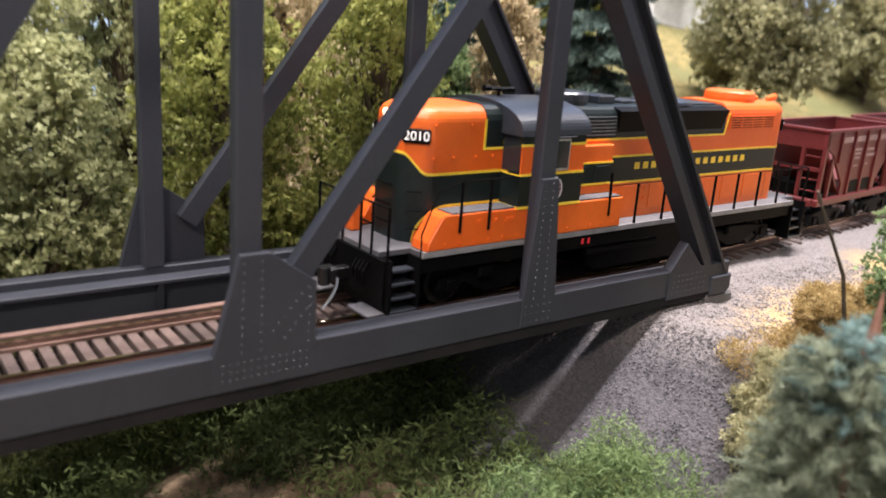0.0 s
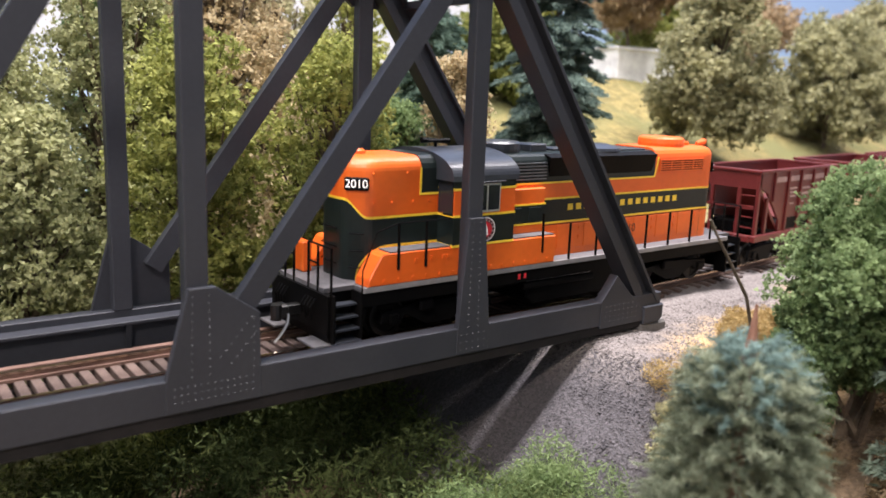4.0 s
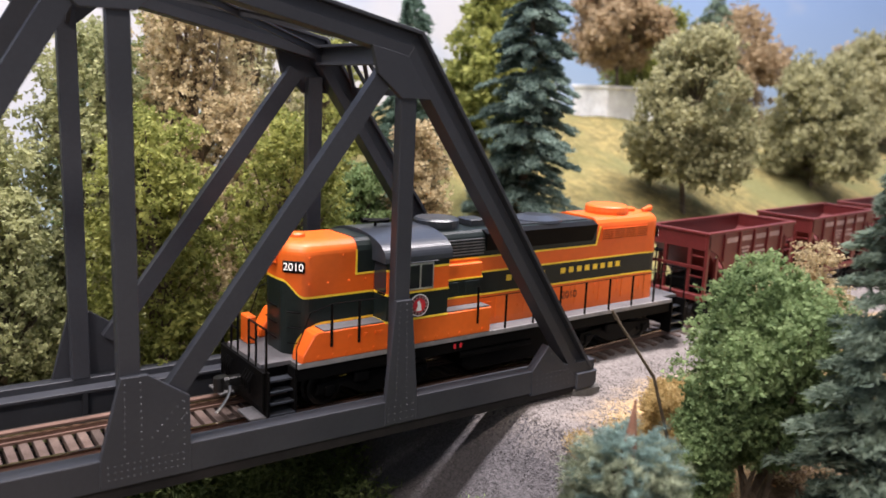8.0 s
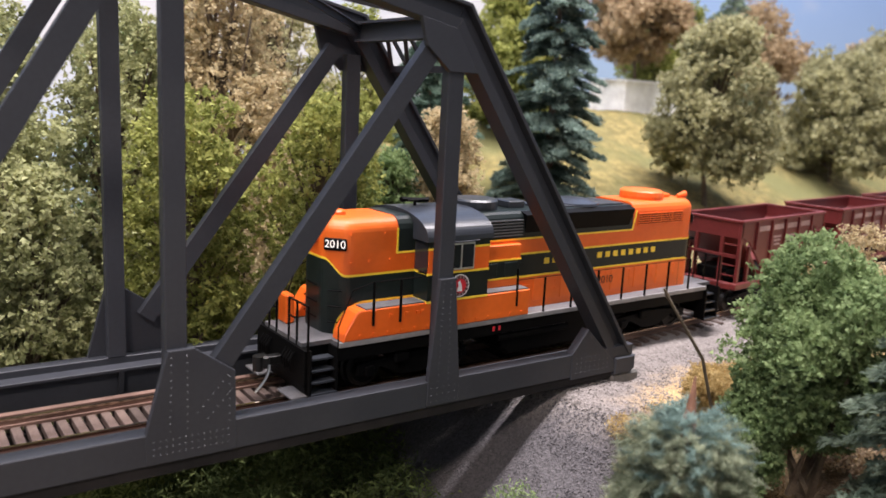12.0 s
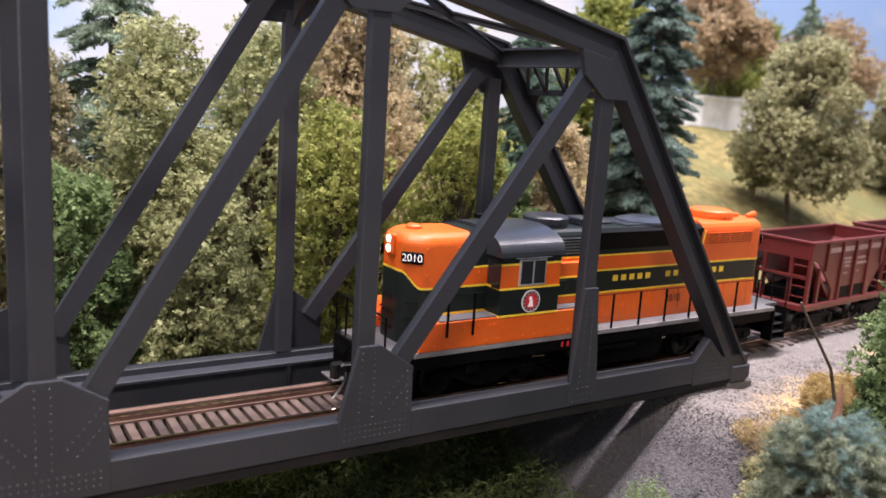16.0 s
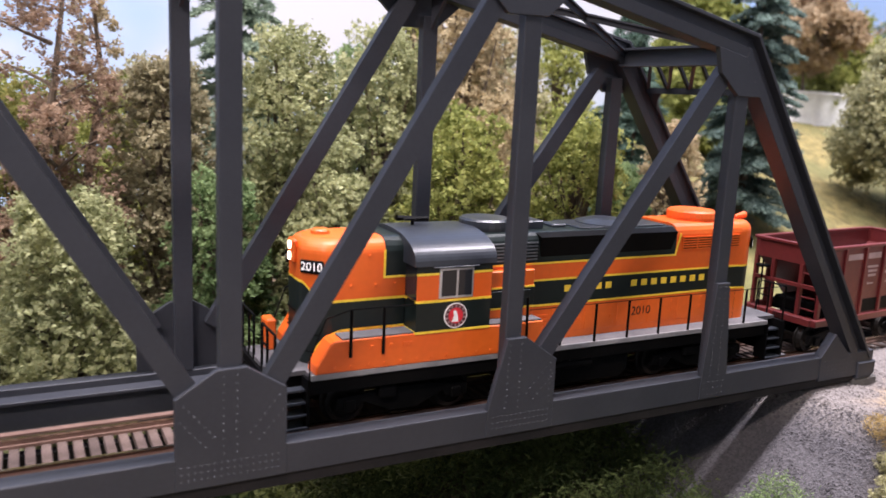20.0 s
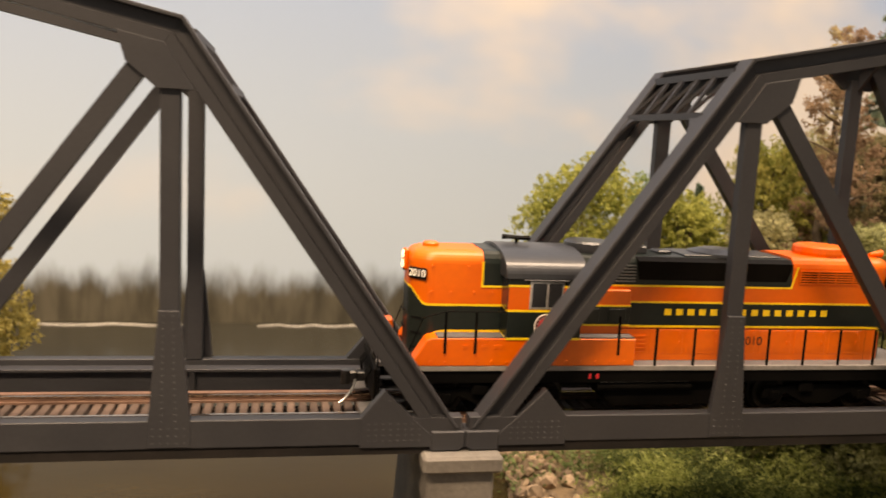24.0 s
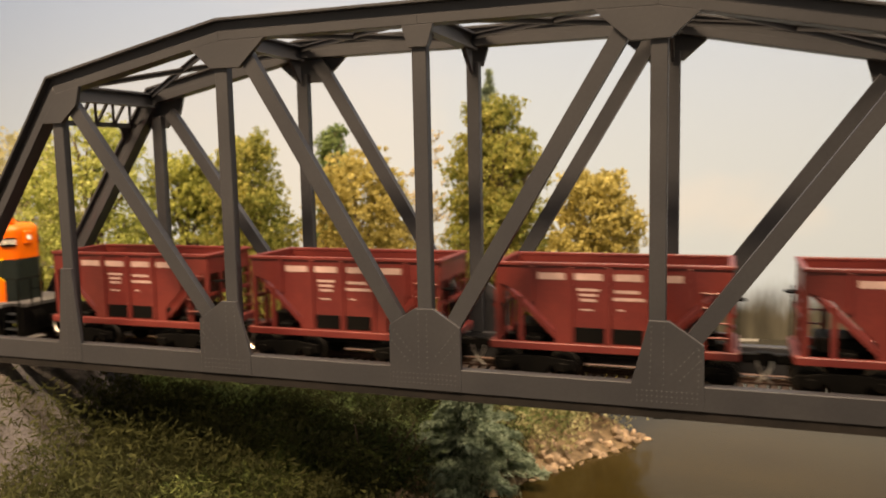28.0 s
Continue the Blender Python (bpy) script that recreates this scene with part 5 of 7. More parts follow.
        q = [bm.verts.new((x, s * y, z)) for x, y, z in vs]
        for f in ((0, 1, 2, 3), (3, 2, 5, 4), (0, 3, 4), (1, 5, 2), (0, 4, 5, 1)):
            bm.faces.new([q[i] for i in f])
        bmesh.ops.recalc_face_normals(bm, faces=bm.faces)
        part("radiator_panel", bm, BLACK, lh, "glossy black flared panel")
        grille = part("rear_grille", boxb(87.5, min(s * 10.4, s * 10.62), 35.8, 112.5, max(s * 10.4, s * 10.62), 39.8), BLACK, rear)
        for k in range(6):
            z = 35.5 + k * 0.8
            part("grille_bar", boxb(87.0, min(s * 10.5, s * 10.9), z, 113.0, max(s * 10.5, s * 10.9), z + 0.42), ORANGE, grille)
        for k in range(5):
            x = 87.0 + k * 6.4
            part("grille_bar", boxb(x, min(s * 10.5, s * 10.84), 35.6, x + 0.4, max(s * 10.5, s * 10.84), 39.8), ORANGE, grille)
        for k in range(7):
            x = 36.5 + k * 12.6
            if k < 6:
                dr = part("hood_door", boxb(x + 0.7, min(s * 10.4, s * 10.68), 12.4, x + 11.9, max(s * 10.4, s * 10.68), 20.2, 0.1), ORANGE, lh)
                part("latch", boxb(x + 10.4, min(s * 10.6, s * 10.95), 15.5, x + 11.0, max(s * 10.6, s * 10.95), 16.6), ORANGE, dr)
                part("latch", boxb(x + 10.4, min(s * 10.6, s * 10.95), 18.5, x + 11.0, max(s * 10.6, s * 10.95), 19.4), ORANGE, dr)
            bm = bmesh.new()
            rod(bm, (x, s * 16.9, 10.4), (x, s * 16.9, 22.2), 0.42, 6)
            P("handrail_post", bm, BLACK)
        for k in range(5):
            part("louvre", boxb(31.0, min(s * 10.4, s * 10.75), 12.6 + k * 1.3, 35.8, max(s * 10.4, s * 10.75), 13.2 + k * 1.3), ORANGE, lh)
        bm = bmesh.new()
        rod(bm, (24.0, s * 16.9, 22.2), (113.0, s * 16.9, 22.2), 0.13, 5)
        rod(bm, (113.0, s * 16.9, 22.2), (131.0, s * 15.5, 21.5), 0.16, 5)
        rod(bm, (24.0, s * 17.6, 14.0), (24.0, s * 17.2, 26.0), 0.42, 6)
        P("handrail", bm, BLACK)
        # the railway's name as plain bars, and the number
        for k in range(13):
            x = (41.4 + 3.9 * k) if k < 5 else (67.1 + 4.13 * (k - 5))
            ya, yb = sorted((s * 10.5, s * 10.62))
            bm = boxb(x, ya, 24.9, x + 2.3, yb, 26.9)
            part("name_block", bm, YELLOW, lh, "plain yellow bar of the painted name")
        lettering("2010", 4.0, GREEN, "road_number", lh, pose(72 * S, s * 10.75 * S, 16.6 * S, 90, 0, 0 if s < 0 else 180))
    # roof gear
    part("fan", lathe(bmesh.new(), [(7.4, 43.0), (7.6, 44.2), (7.6, 46.0), (6.9, 46.6), (1.0, 46.6)], (18.5, 0, 0), 26), ROOF, lh, "round roof fan")
    part("exhaust_box", boxb(30.0, -4.0, 43.0, 37.0, 4.0, 45.6, 0.4), ROOF, lh)
    part("exhaust_box", boxb(41.0, -3.0, 43.0, 46.0, 3.0, 44.2, 0.4), ROOF, lh)
    part("fan", lathe(bmesh.new(), [(9.6, 43.1), (9.4, 44.0), (5.0, 45.2), (1.0, 45.4)], (63.0, 0, 0), 26), ROOF, lh, "low domed roof fan")
    part("fan", lathe(bmesh.new(), [(8.2, 43.6), (8.4, 45.0), (8.2, 46.6), (7.2, 47.2), (1.0, 47.0)], (100.3, 0, 0), 26), ORANGE, rear, "orange roof fan housing")
    part("lift_lug", boxb(110.0, -2.0, 43.8, 115.0, 2.0, 45.4, 0.4), ORANGE, rear)
    part("roof_vent", boxb(48.0, -7.5, 43.1, 82.0, 7.5, 43.7, 0.2), ROOF, lh)
    rb = part("rear_headlight_housing", boxb(122.4, -2.3, 35.0, 124.0, 2.3, 41.0, 0.5), ORANGE, rear)
    lamp = part("headlight", lathe(bmesh.new(), [(1.15, -0.2), (1.15, 0.2)], (0, 0, 0), 14), WHITE, rb)
    lamp.matrix_basis = pose(124.0 * S, 0, 38 * S, 0, 90, 0)
    # ends: pilots, steps, railings, couplers
    for d, xe in ((-1, -48.5), (1, 132.5)):
        P("pilot", prismb([(xe, 9.2), (xe + d * 0.9, 9.2), (xe + d * 0.9, -1.0), (xe, -3.6)], -15.5, 15.5, 0.2), BLACK)
        for s in (-1, 1):
            st = P("step_side", boxb(min(xe, xe - d * 0.6), min(s * 12.4, s * 17.2), -3.6, max(xe, xe - d * 0.6), max(s * 12.4, s * 17.2), 9.4), BLACK)
            part("step_side", boxb(min(xe - d * 8, xe - d * 8.6), min(s * 12.4, s * 17.2), -3.6, max(xe - d * 8, xe - d * 8.6), max(s * 12.4, s * 17.2), 9.4), BLACK, st)
            for k in range(4):
                part("step", boxb(min(xe - d * 0.4, xe - d * 8.2), min(s * 12.4, s * (15.4 + 0.7 * k)), 6.4 - 3.1 * k - 0.5, max(xe - d * 0.4, xe - d * 8.2), max(s * 12.4, s * (15.4 + 0.7 * k)), 6.4 - 3.1 * k), ROOF, st)
            bm = bmesh.new()
            for y in (4.0, 9.0, 15.8):
                rod(bm, (xe, s * y, 9.2), (xe, s * y, 21.5), 0.35, 6)
            rod(bm, (xe, s * 4.0, 21.5), (xe, s * 15.8, 21.5), 0.3, 6)
            rod(bm, (xe, s * 4.0, 16.5), (xe, s * 9.0, 16.5), 0.25, 6)
            P("end_railing", bm, BLACK)
            P("footboard", boxb(min(xe - d * 0.2, xe + d * 4.6), min(s * 6.5, s * 15.6), -4.2, max(xe - d * 0.2, xe + d * 4.6), max(s * 6.5, s * 15.6), -3.5, 0.15), WALKWAY, "dark footboard")
            for k in range(4):
                p = Vector((xe + d * 1.2, s * (5.0 + 1.6 * k), 7.5))
                bm = rod(bmesh.new(), p, p + Vector((d * 1.4, 0, -2.2)), 0.32, 6)
                rod(bm, p + Vector((d * 1.4, 0, -2.2)), p + Vector((d * 1.1, 0, -4.6 - k % 2)), 0.32, 6)
                P("hose", bm, BLACK)
        coupler(t, xe, d, DARK_STEEL)
    P("cut_lever_box", boxb(-44.5, 6.5, 10.4, -41.6, 12.0, 19.0, 0.4), ORANGE)
    # underside
    tank = P("fuel_tank", prismb([(22, 8.0), (22, -1.0), (25, -3.4), (63, -3.4), (66, -1.0), (66, 8.0)], -13.8, 13.8, 0.6), BLACK)
    for s in (-1, 1):
        bm = bmesh.new()
        rod(bm, (19.0, s * 14.8, 3.4), (50.0, s * 14.8, 3.4), 1.2, 10)
        part("air_tank", bm, BLACK, tank)
        bm = bmesh.new()
        rod(bm, (20.0, s * 15.2, 5.0), (49.0, s * 15.2, 5.0), 0.3, 6)
        part("pipe", bm, STEEL, tank, "bright steel pipe")
        for x in (15.6, 18.0):
            part("mark", boxb(x, min(s * 16.3, s * 16.5), 6.3, x + 0.9, max(s * 16.3, s * 16.5), 7.9), RED, tank)
    for x in (-12.0, 96.0):
        truck(t, x, 31.6, 5.8, SPIN, BLACK)
        for s in (-1, 1):
            P("brake_cylinder", boxb(x - 8, min(s * 13.9, s * 15.6), 1.0, x - 3, max(s * 13.9, s * 15.6), 4.4, 0.5), BLACK)
    return t


def lowered(bm):
    for v in bm.verts:
        v.co.z -= 1.9
    return bm


def ore_car():
    t = thing("ore_hopper_car", 0, MID, 0, "oxide red empty ore hopper car with faded white marks", "hopper car", "ore hopper train")
    def P(name, bm, mat, label=""):
        # the body rides low over its trucks
        for v in bm.verts:
            v.co.z -= 1.9
        return part(name, bm, mat, t, label)

    side = [(-37.5, 35.2), (37.5, 35.2), (37.5, 29.0), (30.0, 26.0), (17.5, 14.0), (17.5, 8.6), (-17.5, 8.6), (-17.5, 14.0), (-30.0, 26.0), (-37.5, 29.0)]
    for s in (-1, 1):
        sd = P("side_plate", prismb(side, s * 13.6, s * 14.6, 0.1), OXIDE)
        part("top_rail", lowered(boxb(-38.2, min(s * 13.4, s * 15.3), 34.6, 38.2, max(s * 13.4, s * 15.3), 35.8, 0.2)), OXIDE, sd)
        for x in (-25, -12.2, 0, 12.2, 25):
            zl = 9.0 if abs(x) < 15 else 22.5
            part("side_rib", lowered(boxb(x - 0.7, min(s * 14.5, s * 15.4), zl, x + 0.7, max(s * 14.5, s * 15.4), 34.6, 0.15)), OXIDE, sd)
        # Flat black plates stand in for the shade inside the door openings.
        for x0, x1 in ((-11.0, -1.2), (1.2, 11.0)):
            part("hopper_opening_plate", lowered(boxb(x0, min(s * 14.5, s * 14.8), 9.6, x1, max(s * 14.5, s * 14.8), 14.6, 0.1)), BLACK, sd, "black plate in place of the shaded hopper door opening")
        for x0, x1, z0, z1 in ((-23, -14, 30.2, 32.4), (-11, -2, 30.2, 32.4), (2, 10.5, 30.2, 32.4), (14, 23, 30.2, 32.4), (-10, -3, 26.6, 27.5), (-9.4, -3.6, 24.9, 25.8), (-9, -4, 23.2, 24.1), (2, 9.6, 26.2, 27.2), (1.6, 11.4, 23.8, 24.8), (-9, -5, 20.2, 20.8), (3, 5, 20.4, 21.0)):
            part("painted_mark", lowered(boxb(x0, min(s * 14.5, s * 14.72), z0, x1, max(s * 14.5, s * 14.72), z1)), GREY_MARK, sd, "faded white painted mark")
        P("side_sill", boxb(-39.5, min(s * 13.4, s * 15.6), 6.4, 39.5, max(s * 13.4, s * 15.6), 9.0, 0.25), OXIDE)
        for e in (-1, 1):
            x = e * 36.8
            P("corner_post", boxb(x - 0.9, min(s * 13.2, s * 14.6), 9.0, x + 0.9, max(s * 13.2, s * 14.6), 34.6, 0.15), OXIDE)
            P("end_strut", boxb(e * 29.0 - 0.9, min(s * 13.4, s * 14.6), 9.0, e * 29.0 + 0.9, max(s * 13.4, s * 14.6), 24.2, 0.1), OXIDE)
        e = 1 if s < 0 else -1
        lad = bmesh.new()
        for k in range(4):
            rod(lad, (e * 28.5, s * 15.3, 13.5 + 4.6 * k), (e * 36.5, s * 15.3, 13.5 + 4.6 * k), 0.35, 5)
        rod(lad, (e * 28.5, s * 15.1, 9.0), (e * 28.5, s * 15.1, 29.5), 0.4, 5)
        P("ladder", lad, OXIDE, "side ladder")
    for e in (-1, 1):
        P("end_plate", boxb(min(e * 36.6, e * 37.5), -13.6, 28.0, max(e * 36.6, e * 37.5), 13.6, 35.2), OXIDE)
        P("slope_sheet", prismb([(e * 36.6, 28.4), (e * 17.0, 9.4), (e * 16.0, 10.4), (e * 36.0, 29.6)], -13.6, 13.6), OXIDE)
        P("top_rail", boxb(min(e * 36.4, e * 38.2), -13.4, 34.6, max(e * 36.4, e * 38.2), 13.4, 35.8, 0.2), OXIDE)
        P("end_sill", boxb(min(e * 37.0, e * 40.0), -13.4, 6.2, max(e * 37.0, e * 40.0), 13.4, 9.0, 0.3), OXIDE)
        for y in (-6.0, 6.0):
            P("end_post", boxb(min(e * 36.4, e * 37.8), y - 0.7, 9.0, max(e * 36.4, e * 37.8), y + 0.7, 28.2), OXIDE)
        P("end_bar", boxb(min(e * 37.0, e * 38.4), -13.4, 19.6, max(e * 37.0, e * 38.4), 13.4, 20.8), OXIDE)
        bm = bmesh.new()
        for k in range(4):
            rod(bm, (e * 38.2, e * 7.5, 12 + 4.4 * k), (e * 38.2, e * 13.2, 12 + 4.4 * k), 0.32, 5)
        P("end_ladder", bm, OXIDE)
        bm = rod(bmesh.new(), (e * 39.0, -e * 9.5, 9.0), (e * 39.0, -e * 9.5, 27.0), 0.35, 6)
        lathe(bm, [(2.6, 24.6), (2.6, 25.2)], (e * 39.0, -e * 9.5, 0), 14)
        P("brake_wheel", bm, BLACK)
        P("brake_gear", boxb(min(e * 19.0, e * 33.0), -7.5, 8.6, max(e * 19.0, e * 33.0), 7.5, 13.5, 0.6), BLACK)
        P("bolster", boxb(min(e * 22.5, e * 27.5), -13.0, 6.6, max(e * 22.5, e * 27.5), 13.0, 10.5, 0.4), BLACK)
        coupler(t, e * 40.0, e, BLACK)
    P("centre_sill", boxb(-40, -2.5, 4.2, 40, 2.5, 8.8, 0.3), BLACK)
    P("bottom_chute", prismb([(-17, 9.4), (17, 9.4), (12, 3.5), (-12, 3.5)], -9, 9, 0.3), BLACK)
    P("air_reservoir", rod(bmesh.new(), (20.5, -6, 12.0), (29.0, -6, 12.0), 2.3, 12), WALKWAY, "grey air reservoir")
    return t


def car_trucks(t):
    for x in (-25.0, 25.0):
        truck(t, x, 20.0, 4.8, SPIN, BLACK)


loco = locomotive()
CARS = []
first = ore_car()
for k in range(9):
    c = first if k == 0 else copy_thing(first, pose(0, MID * S, 0))
    CARS.append(c)
for c in CARS:
    car_trucks(c)


# ---------------------------------------------------------------- ground, water, backdrop
def smooth(a, b, x):
    t = max(0.0, min(1.0, (x - a) / (b - a)))
    return t * t * (3 - 2 * t)


def fbm(x, y, f, k=3):
    return sum(noise.noise((x * f * 2 ** i, y * f * 2 ** i, 7.3)) / 2 ** i for i in range(k))


def shore_left(y):
    return -669 + (y - 80) * 0.68 if y < 170 else -608 - (y - 170) * 1.1


def shore_right(y):
    return -425 + smooth(20, 130, y) * 22 + smooth(130, 260, y) * 40


def ground_height(x, y):
    y0 = y
    y = y - (bend(x) if y > -20 else bend(x) * smooth(-80, -20, y))
    # the fill that carries the track on either bank, with its 45 degree end slopes
    fill_r = max(-50.0 - 22 * smooth(-95, -230, x), min(-12.5, -12.5 + (x + 25.5) * 0.94))
    front = smooth(-18, -48, y)
    fore = max(-70.0, min(-16.0, -18 + (x - 20) * 0.48))
    fill_r = fill_r * (1 - front) + fore * front
    hill = smooth(-50, 90, x)
    rise = 0.5 * max(0, min(75, y - 72)) + 0.42 * max(0, min(115, y - 147))
    back = -70 + 8 * smooth(90, 260, y)
    behind = smooth(62, 100, y)
    z = fill_r * (1 - behind) + behind * (back * (1 - hill) + (-12.5) * hill) + hill * rise
    # ballast heaped up to the ties
    z += 3.6 * smooth(25, 13, abs(y - MID)) * smooth(-2, 10, x)
    y = y0
    # river bed and left bank
    sr, sl = shore_right(y), shore_left(y)
    z = z * smooth(sr - 28, sr + 25, x) + -96 * (1 - smooth(sr - 28, sr + 25, x))
    if x < sl + 30:
        left = -78 + 22 * smooth(0, 90, sl - x) + 6 * smooth(120, 320, y)
        fill_l = max(-78.0, min(-12.5, -12.5 - (x + 872.5) * 0.94)) * (1 - smooth(62, 100, y)) + -78 * smooth(62, 100, y)
        if y < -20:
            fill_l = fill_l * (1 - smooth(-20, -60, y)) - 70 * smooth(-20, -60, y)
        left = max(left, fill_l)
        k = smooth(sl + 28, sl - 24, x)
        z = z * (1 - k) + left * k
    amp = 0.5 + 2.4 * (1 - smooth(60, 20, abs(y - 31)) * smooth(-10, 10, x))
    return z + amp * fbm(x, y, 0.03) + 0.5 * fbm(x, y, 0.15, 2)


def axis(a, b, fine_a, fine_b, fine, coarse):
    out, x = [], a
    while x < b:
        out.append(x)
        x += fine if fine_a <= x < fine_b else coarse
    return out + [b]


xs = axis(-1800, 1300, -1000, 330, 4.0, 14.0)
ys = axis(-420, 432, -120, 200, 4.0, 9.0)
verts = [(x * S, y * S, ground_height(x, y) * S) for y in ys for x in xs]
nx = len(xs)
faces = [(j * nx + i, j * nx + i + 1, (j + 1) * nx + i + 1, (j + 1) * nx + i) for j in range(len(ys) - 1) for i in range(nx - 1)]
gm = bpy.data.meshes.new("ground")
gm.from_pydata(verts, [], faces)
for p in gm.polygons:
    p.use_smooth = True


def ground_material():
    m = bpy.data.materials.new("ground_cover")
    m.use_nodes = True
    nt = m.node_tree
    b = nt.nodes["Principled BSDF"]
    b.inputs["Roughness"].default_value = 0.92
    L = nt.links.new
    tc = nt.nodes.new("ShaderNodeTexCoord")
    sep = nt.nodes.new("ShaderNodeSeparateXYZ")
    L(tc.outputs["Object"], sep.inputs[0])

    def tex(scale, detail=5):
        n = nt.nodes.new("ShaderNodeTexNoise")
        n.inputs["Scale"].default_value, n.inputs["Detail"].default_value = scale, detail
        L(tc.outputs["Object"], n.inputs["Vector"])
        return n.outputs[0]

    def ranged(src, a, b2, c=0.0, d=1.0):
        n = nt.nodes.new("ShaderNodeMapRange")
        n.interpolation_type = "SMOOTHSTEP"
        for i, v in enumerate((a, b2, c, d)):
            n.inputs[i + 1].default_value = v
        L(src, n.inputs[0])
        return n.outputs[0]

    def math2(op, a, b2):
        n = nt.nodes.new("ShaderNodeMath")
        n.operation = op
        for i, q in enumerate((a, b2)):
            if isinstance(q, (int, float)):
                n.inputs[i].default_value = q
            else:
                L(q, n.inputs[i])
        return n.outputs[0]

    def blend(f, a, b2):
        n = nt.nodes.new("ShaderNodeMix")
        n.data_type = "RGBA"
        L(f, n.inputs[0])
        for i, q in ((6, a), (7, b2)):
            if isinstance(q, tuple):
                n.inputs[i].default_value = (*q, 1)
            else:
                L(q, n.inputs[i])
        return n.outputs[2]

    fine, mid, big = tex(900, 6), tex(160), tex(22)
    vor = nt.nodes.new("ShaderNodeTexVoronoi")
    vor.inputs["Scale"].default_value = 1700
    L(tc.outputs["Object"], vor.inputs["Vector"])
    gravel = blend(ranged(vor.outputs["Color"], 0.0, 1.0), (0.062, 0.058, 0.062), (0.09, 0.083, 0.088))
    ballast = blend(ranged(vor.outputs["Color"], 0.0, 1.0), (0.15, 0.132, 0.123), (0.195, 0.173, 0.162))
    grass = blend(ranged(mid, 0.35, 0.65), (0.15, 0.125, 0.042), (0.27, 0.215, 0.075))
    grass = blend(ranged(big, 0.4, 0.62), grass, (0.145, 0.14, 0.048))
    earth = blend(ranged(mid, 0.35, 0.65), (0.08, 0.055, 0.03), (0.19, 0.13, 0.075))
    X, Y = sep.outputs[0], sep.outputs[1]
    wob = math2("MULTIPLY", math2("SUBTRACT", big, 0.5), 0.07)
    lead = math2("MAXIMUM", math2("ADD", X, 0.045), 0.0)
    curve = math2("MINIMUM", lead, 0.125)
    Yc = math2("SUBTRACT", Y, math2("ADD", math2("DIVIDE", math2("MULTIPLY", curve, curve), 2.3), math2("MULTIPLY", math2("SUBTRACT", lead, curve), 0.1087)))
    Yw, Xw = math2("ADD", Yc, wob), math2("ADD", X, wob)
    # gravel band along the track and down the end slopes
    band = math2("MULTIPLY", ranged(Yw, -0.052, -0.03), ranged(Yw, 0.092, 0.068))
    right = ranged(Xw, -0.1, -0.075)
    left = ranged(Xw, -0.8, -0.83)
    gmask = math2("MULTIPLY", band, math2("ADD", right, left))
    hillmask = math2("MULTIPLY", ranged(Xw, -0.06, 0.02), ranged(Yw, 0.06, 0.08))
    col = blend(hillmask, earth, grass)
    top = math2("ADD", ranged(Xw, -0.034, -0.02), ranged(Xw, -0.865, -0.88))
    col = blend(gmask, col, blend(top, gravel, ballast))
    # straw turf at the edge of the gravel
    straw = math2("MULTIPLY", math2("MULTIPLY", ranged(Yw, -0.075, -0.05), ranged(Yw, 0.004, -0.016)), ranged(Xw, -0.02, 0.01))
    col = blend(straw, col, (0.4, 0.27, 0.12))
    hsv = nt.nodes.new("ShaderNodeHueSaturation")
    L(ranged(fine, 0.3, 0.7, 0.8, 1.2), hsv.inputs["Value"])
    L(col, hsv.inputs["Color"])
    L(hsv.outputs[0], b.inputs["Base Color"])
    bp = nt.nodes.new("ShaderNodeBump")
    bp.inputs["Strength"].default_value, bp.inputs["Distance"].default_value = 0.55, 0.0009
    L(math2("ADD", math2("MULTIPLY", vor.outputs["Distance"], 0.6), math2("ADD", fine, math2("MULTIPLY", tex(420, 3), 1.5))), bp.inputs["Height"])
    L(bp.outputs[0], b.inputs["Normal"])
    return m


gm.materials.append(ground_material())
ground = tagged(new("ground", gm), "modelled ground of grey gravel, straw grass and brown earth", "ground", "", "structure")

water_mat = material("river_water", (0.0255, 0.0165, 0.005), 0.14, 0, (0.031, 0.0215, 0.007), 12, 250, 0.1, 0.05)
bm = bmesh.new()
bm.faces.new([bm.verts.new(p) for p in ((-1800, -420, -77), (300, -420, -77), (300, 431, -77), (-1800, 431, -77))])
wt = water_mat.node_tree
wt.nodes["Principled BSDF"].inputs["Specular IOR Level"].default_value = 0.1
# ochre-brown nearby; towards the far woods their dark reflection is painted into the colour
wc = wt.nodes.new("ShaderNodeTexCoord")
wn = wt.nodes.new("ShaderNodeSeparateXYZ")
wr = wt.nodes.new("ShaderNodeMapRange")
wr.interpolation_type = "SMOOTHSTEP"
wr.inputs[1].default_value, wr.inputs[2].default_value = 0.1, 0.33
wx = wt.nodes.new("ShaderNodeMix")
wx.data_type = "RGBA"
wx.inputs[7].default_value = (0.032, 0.031, 0.025, 1)
wt.links.new(wc.outputs["Object"], wn.inputs[0])
wt.links.new(wn.outputs[1], wr.inputs[0])
wt.links.new(wr.outputs[0], wx.inputs[0])
wt.links.new(wt.nodes["Principled BSDF"].inputs["Base Color"].links[0].from_socket, wx.inputs[6])
wt.links.new(wx.outputs[2], wt.nodes["Principled BSDF"].inputs["Base Color"])
water = part("river_water", bm, water_mat, None)
tagged(water, "still olive-brown river water, slightly glossy", "water", "", "structure")


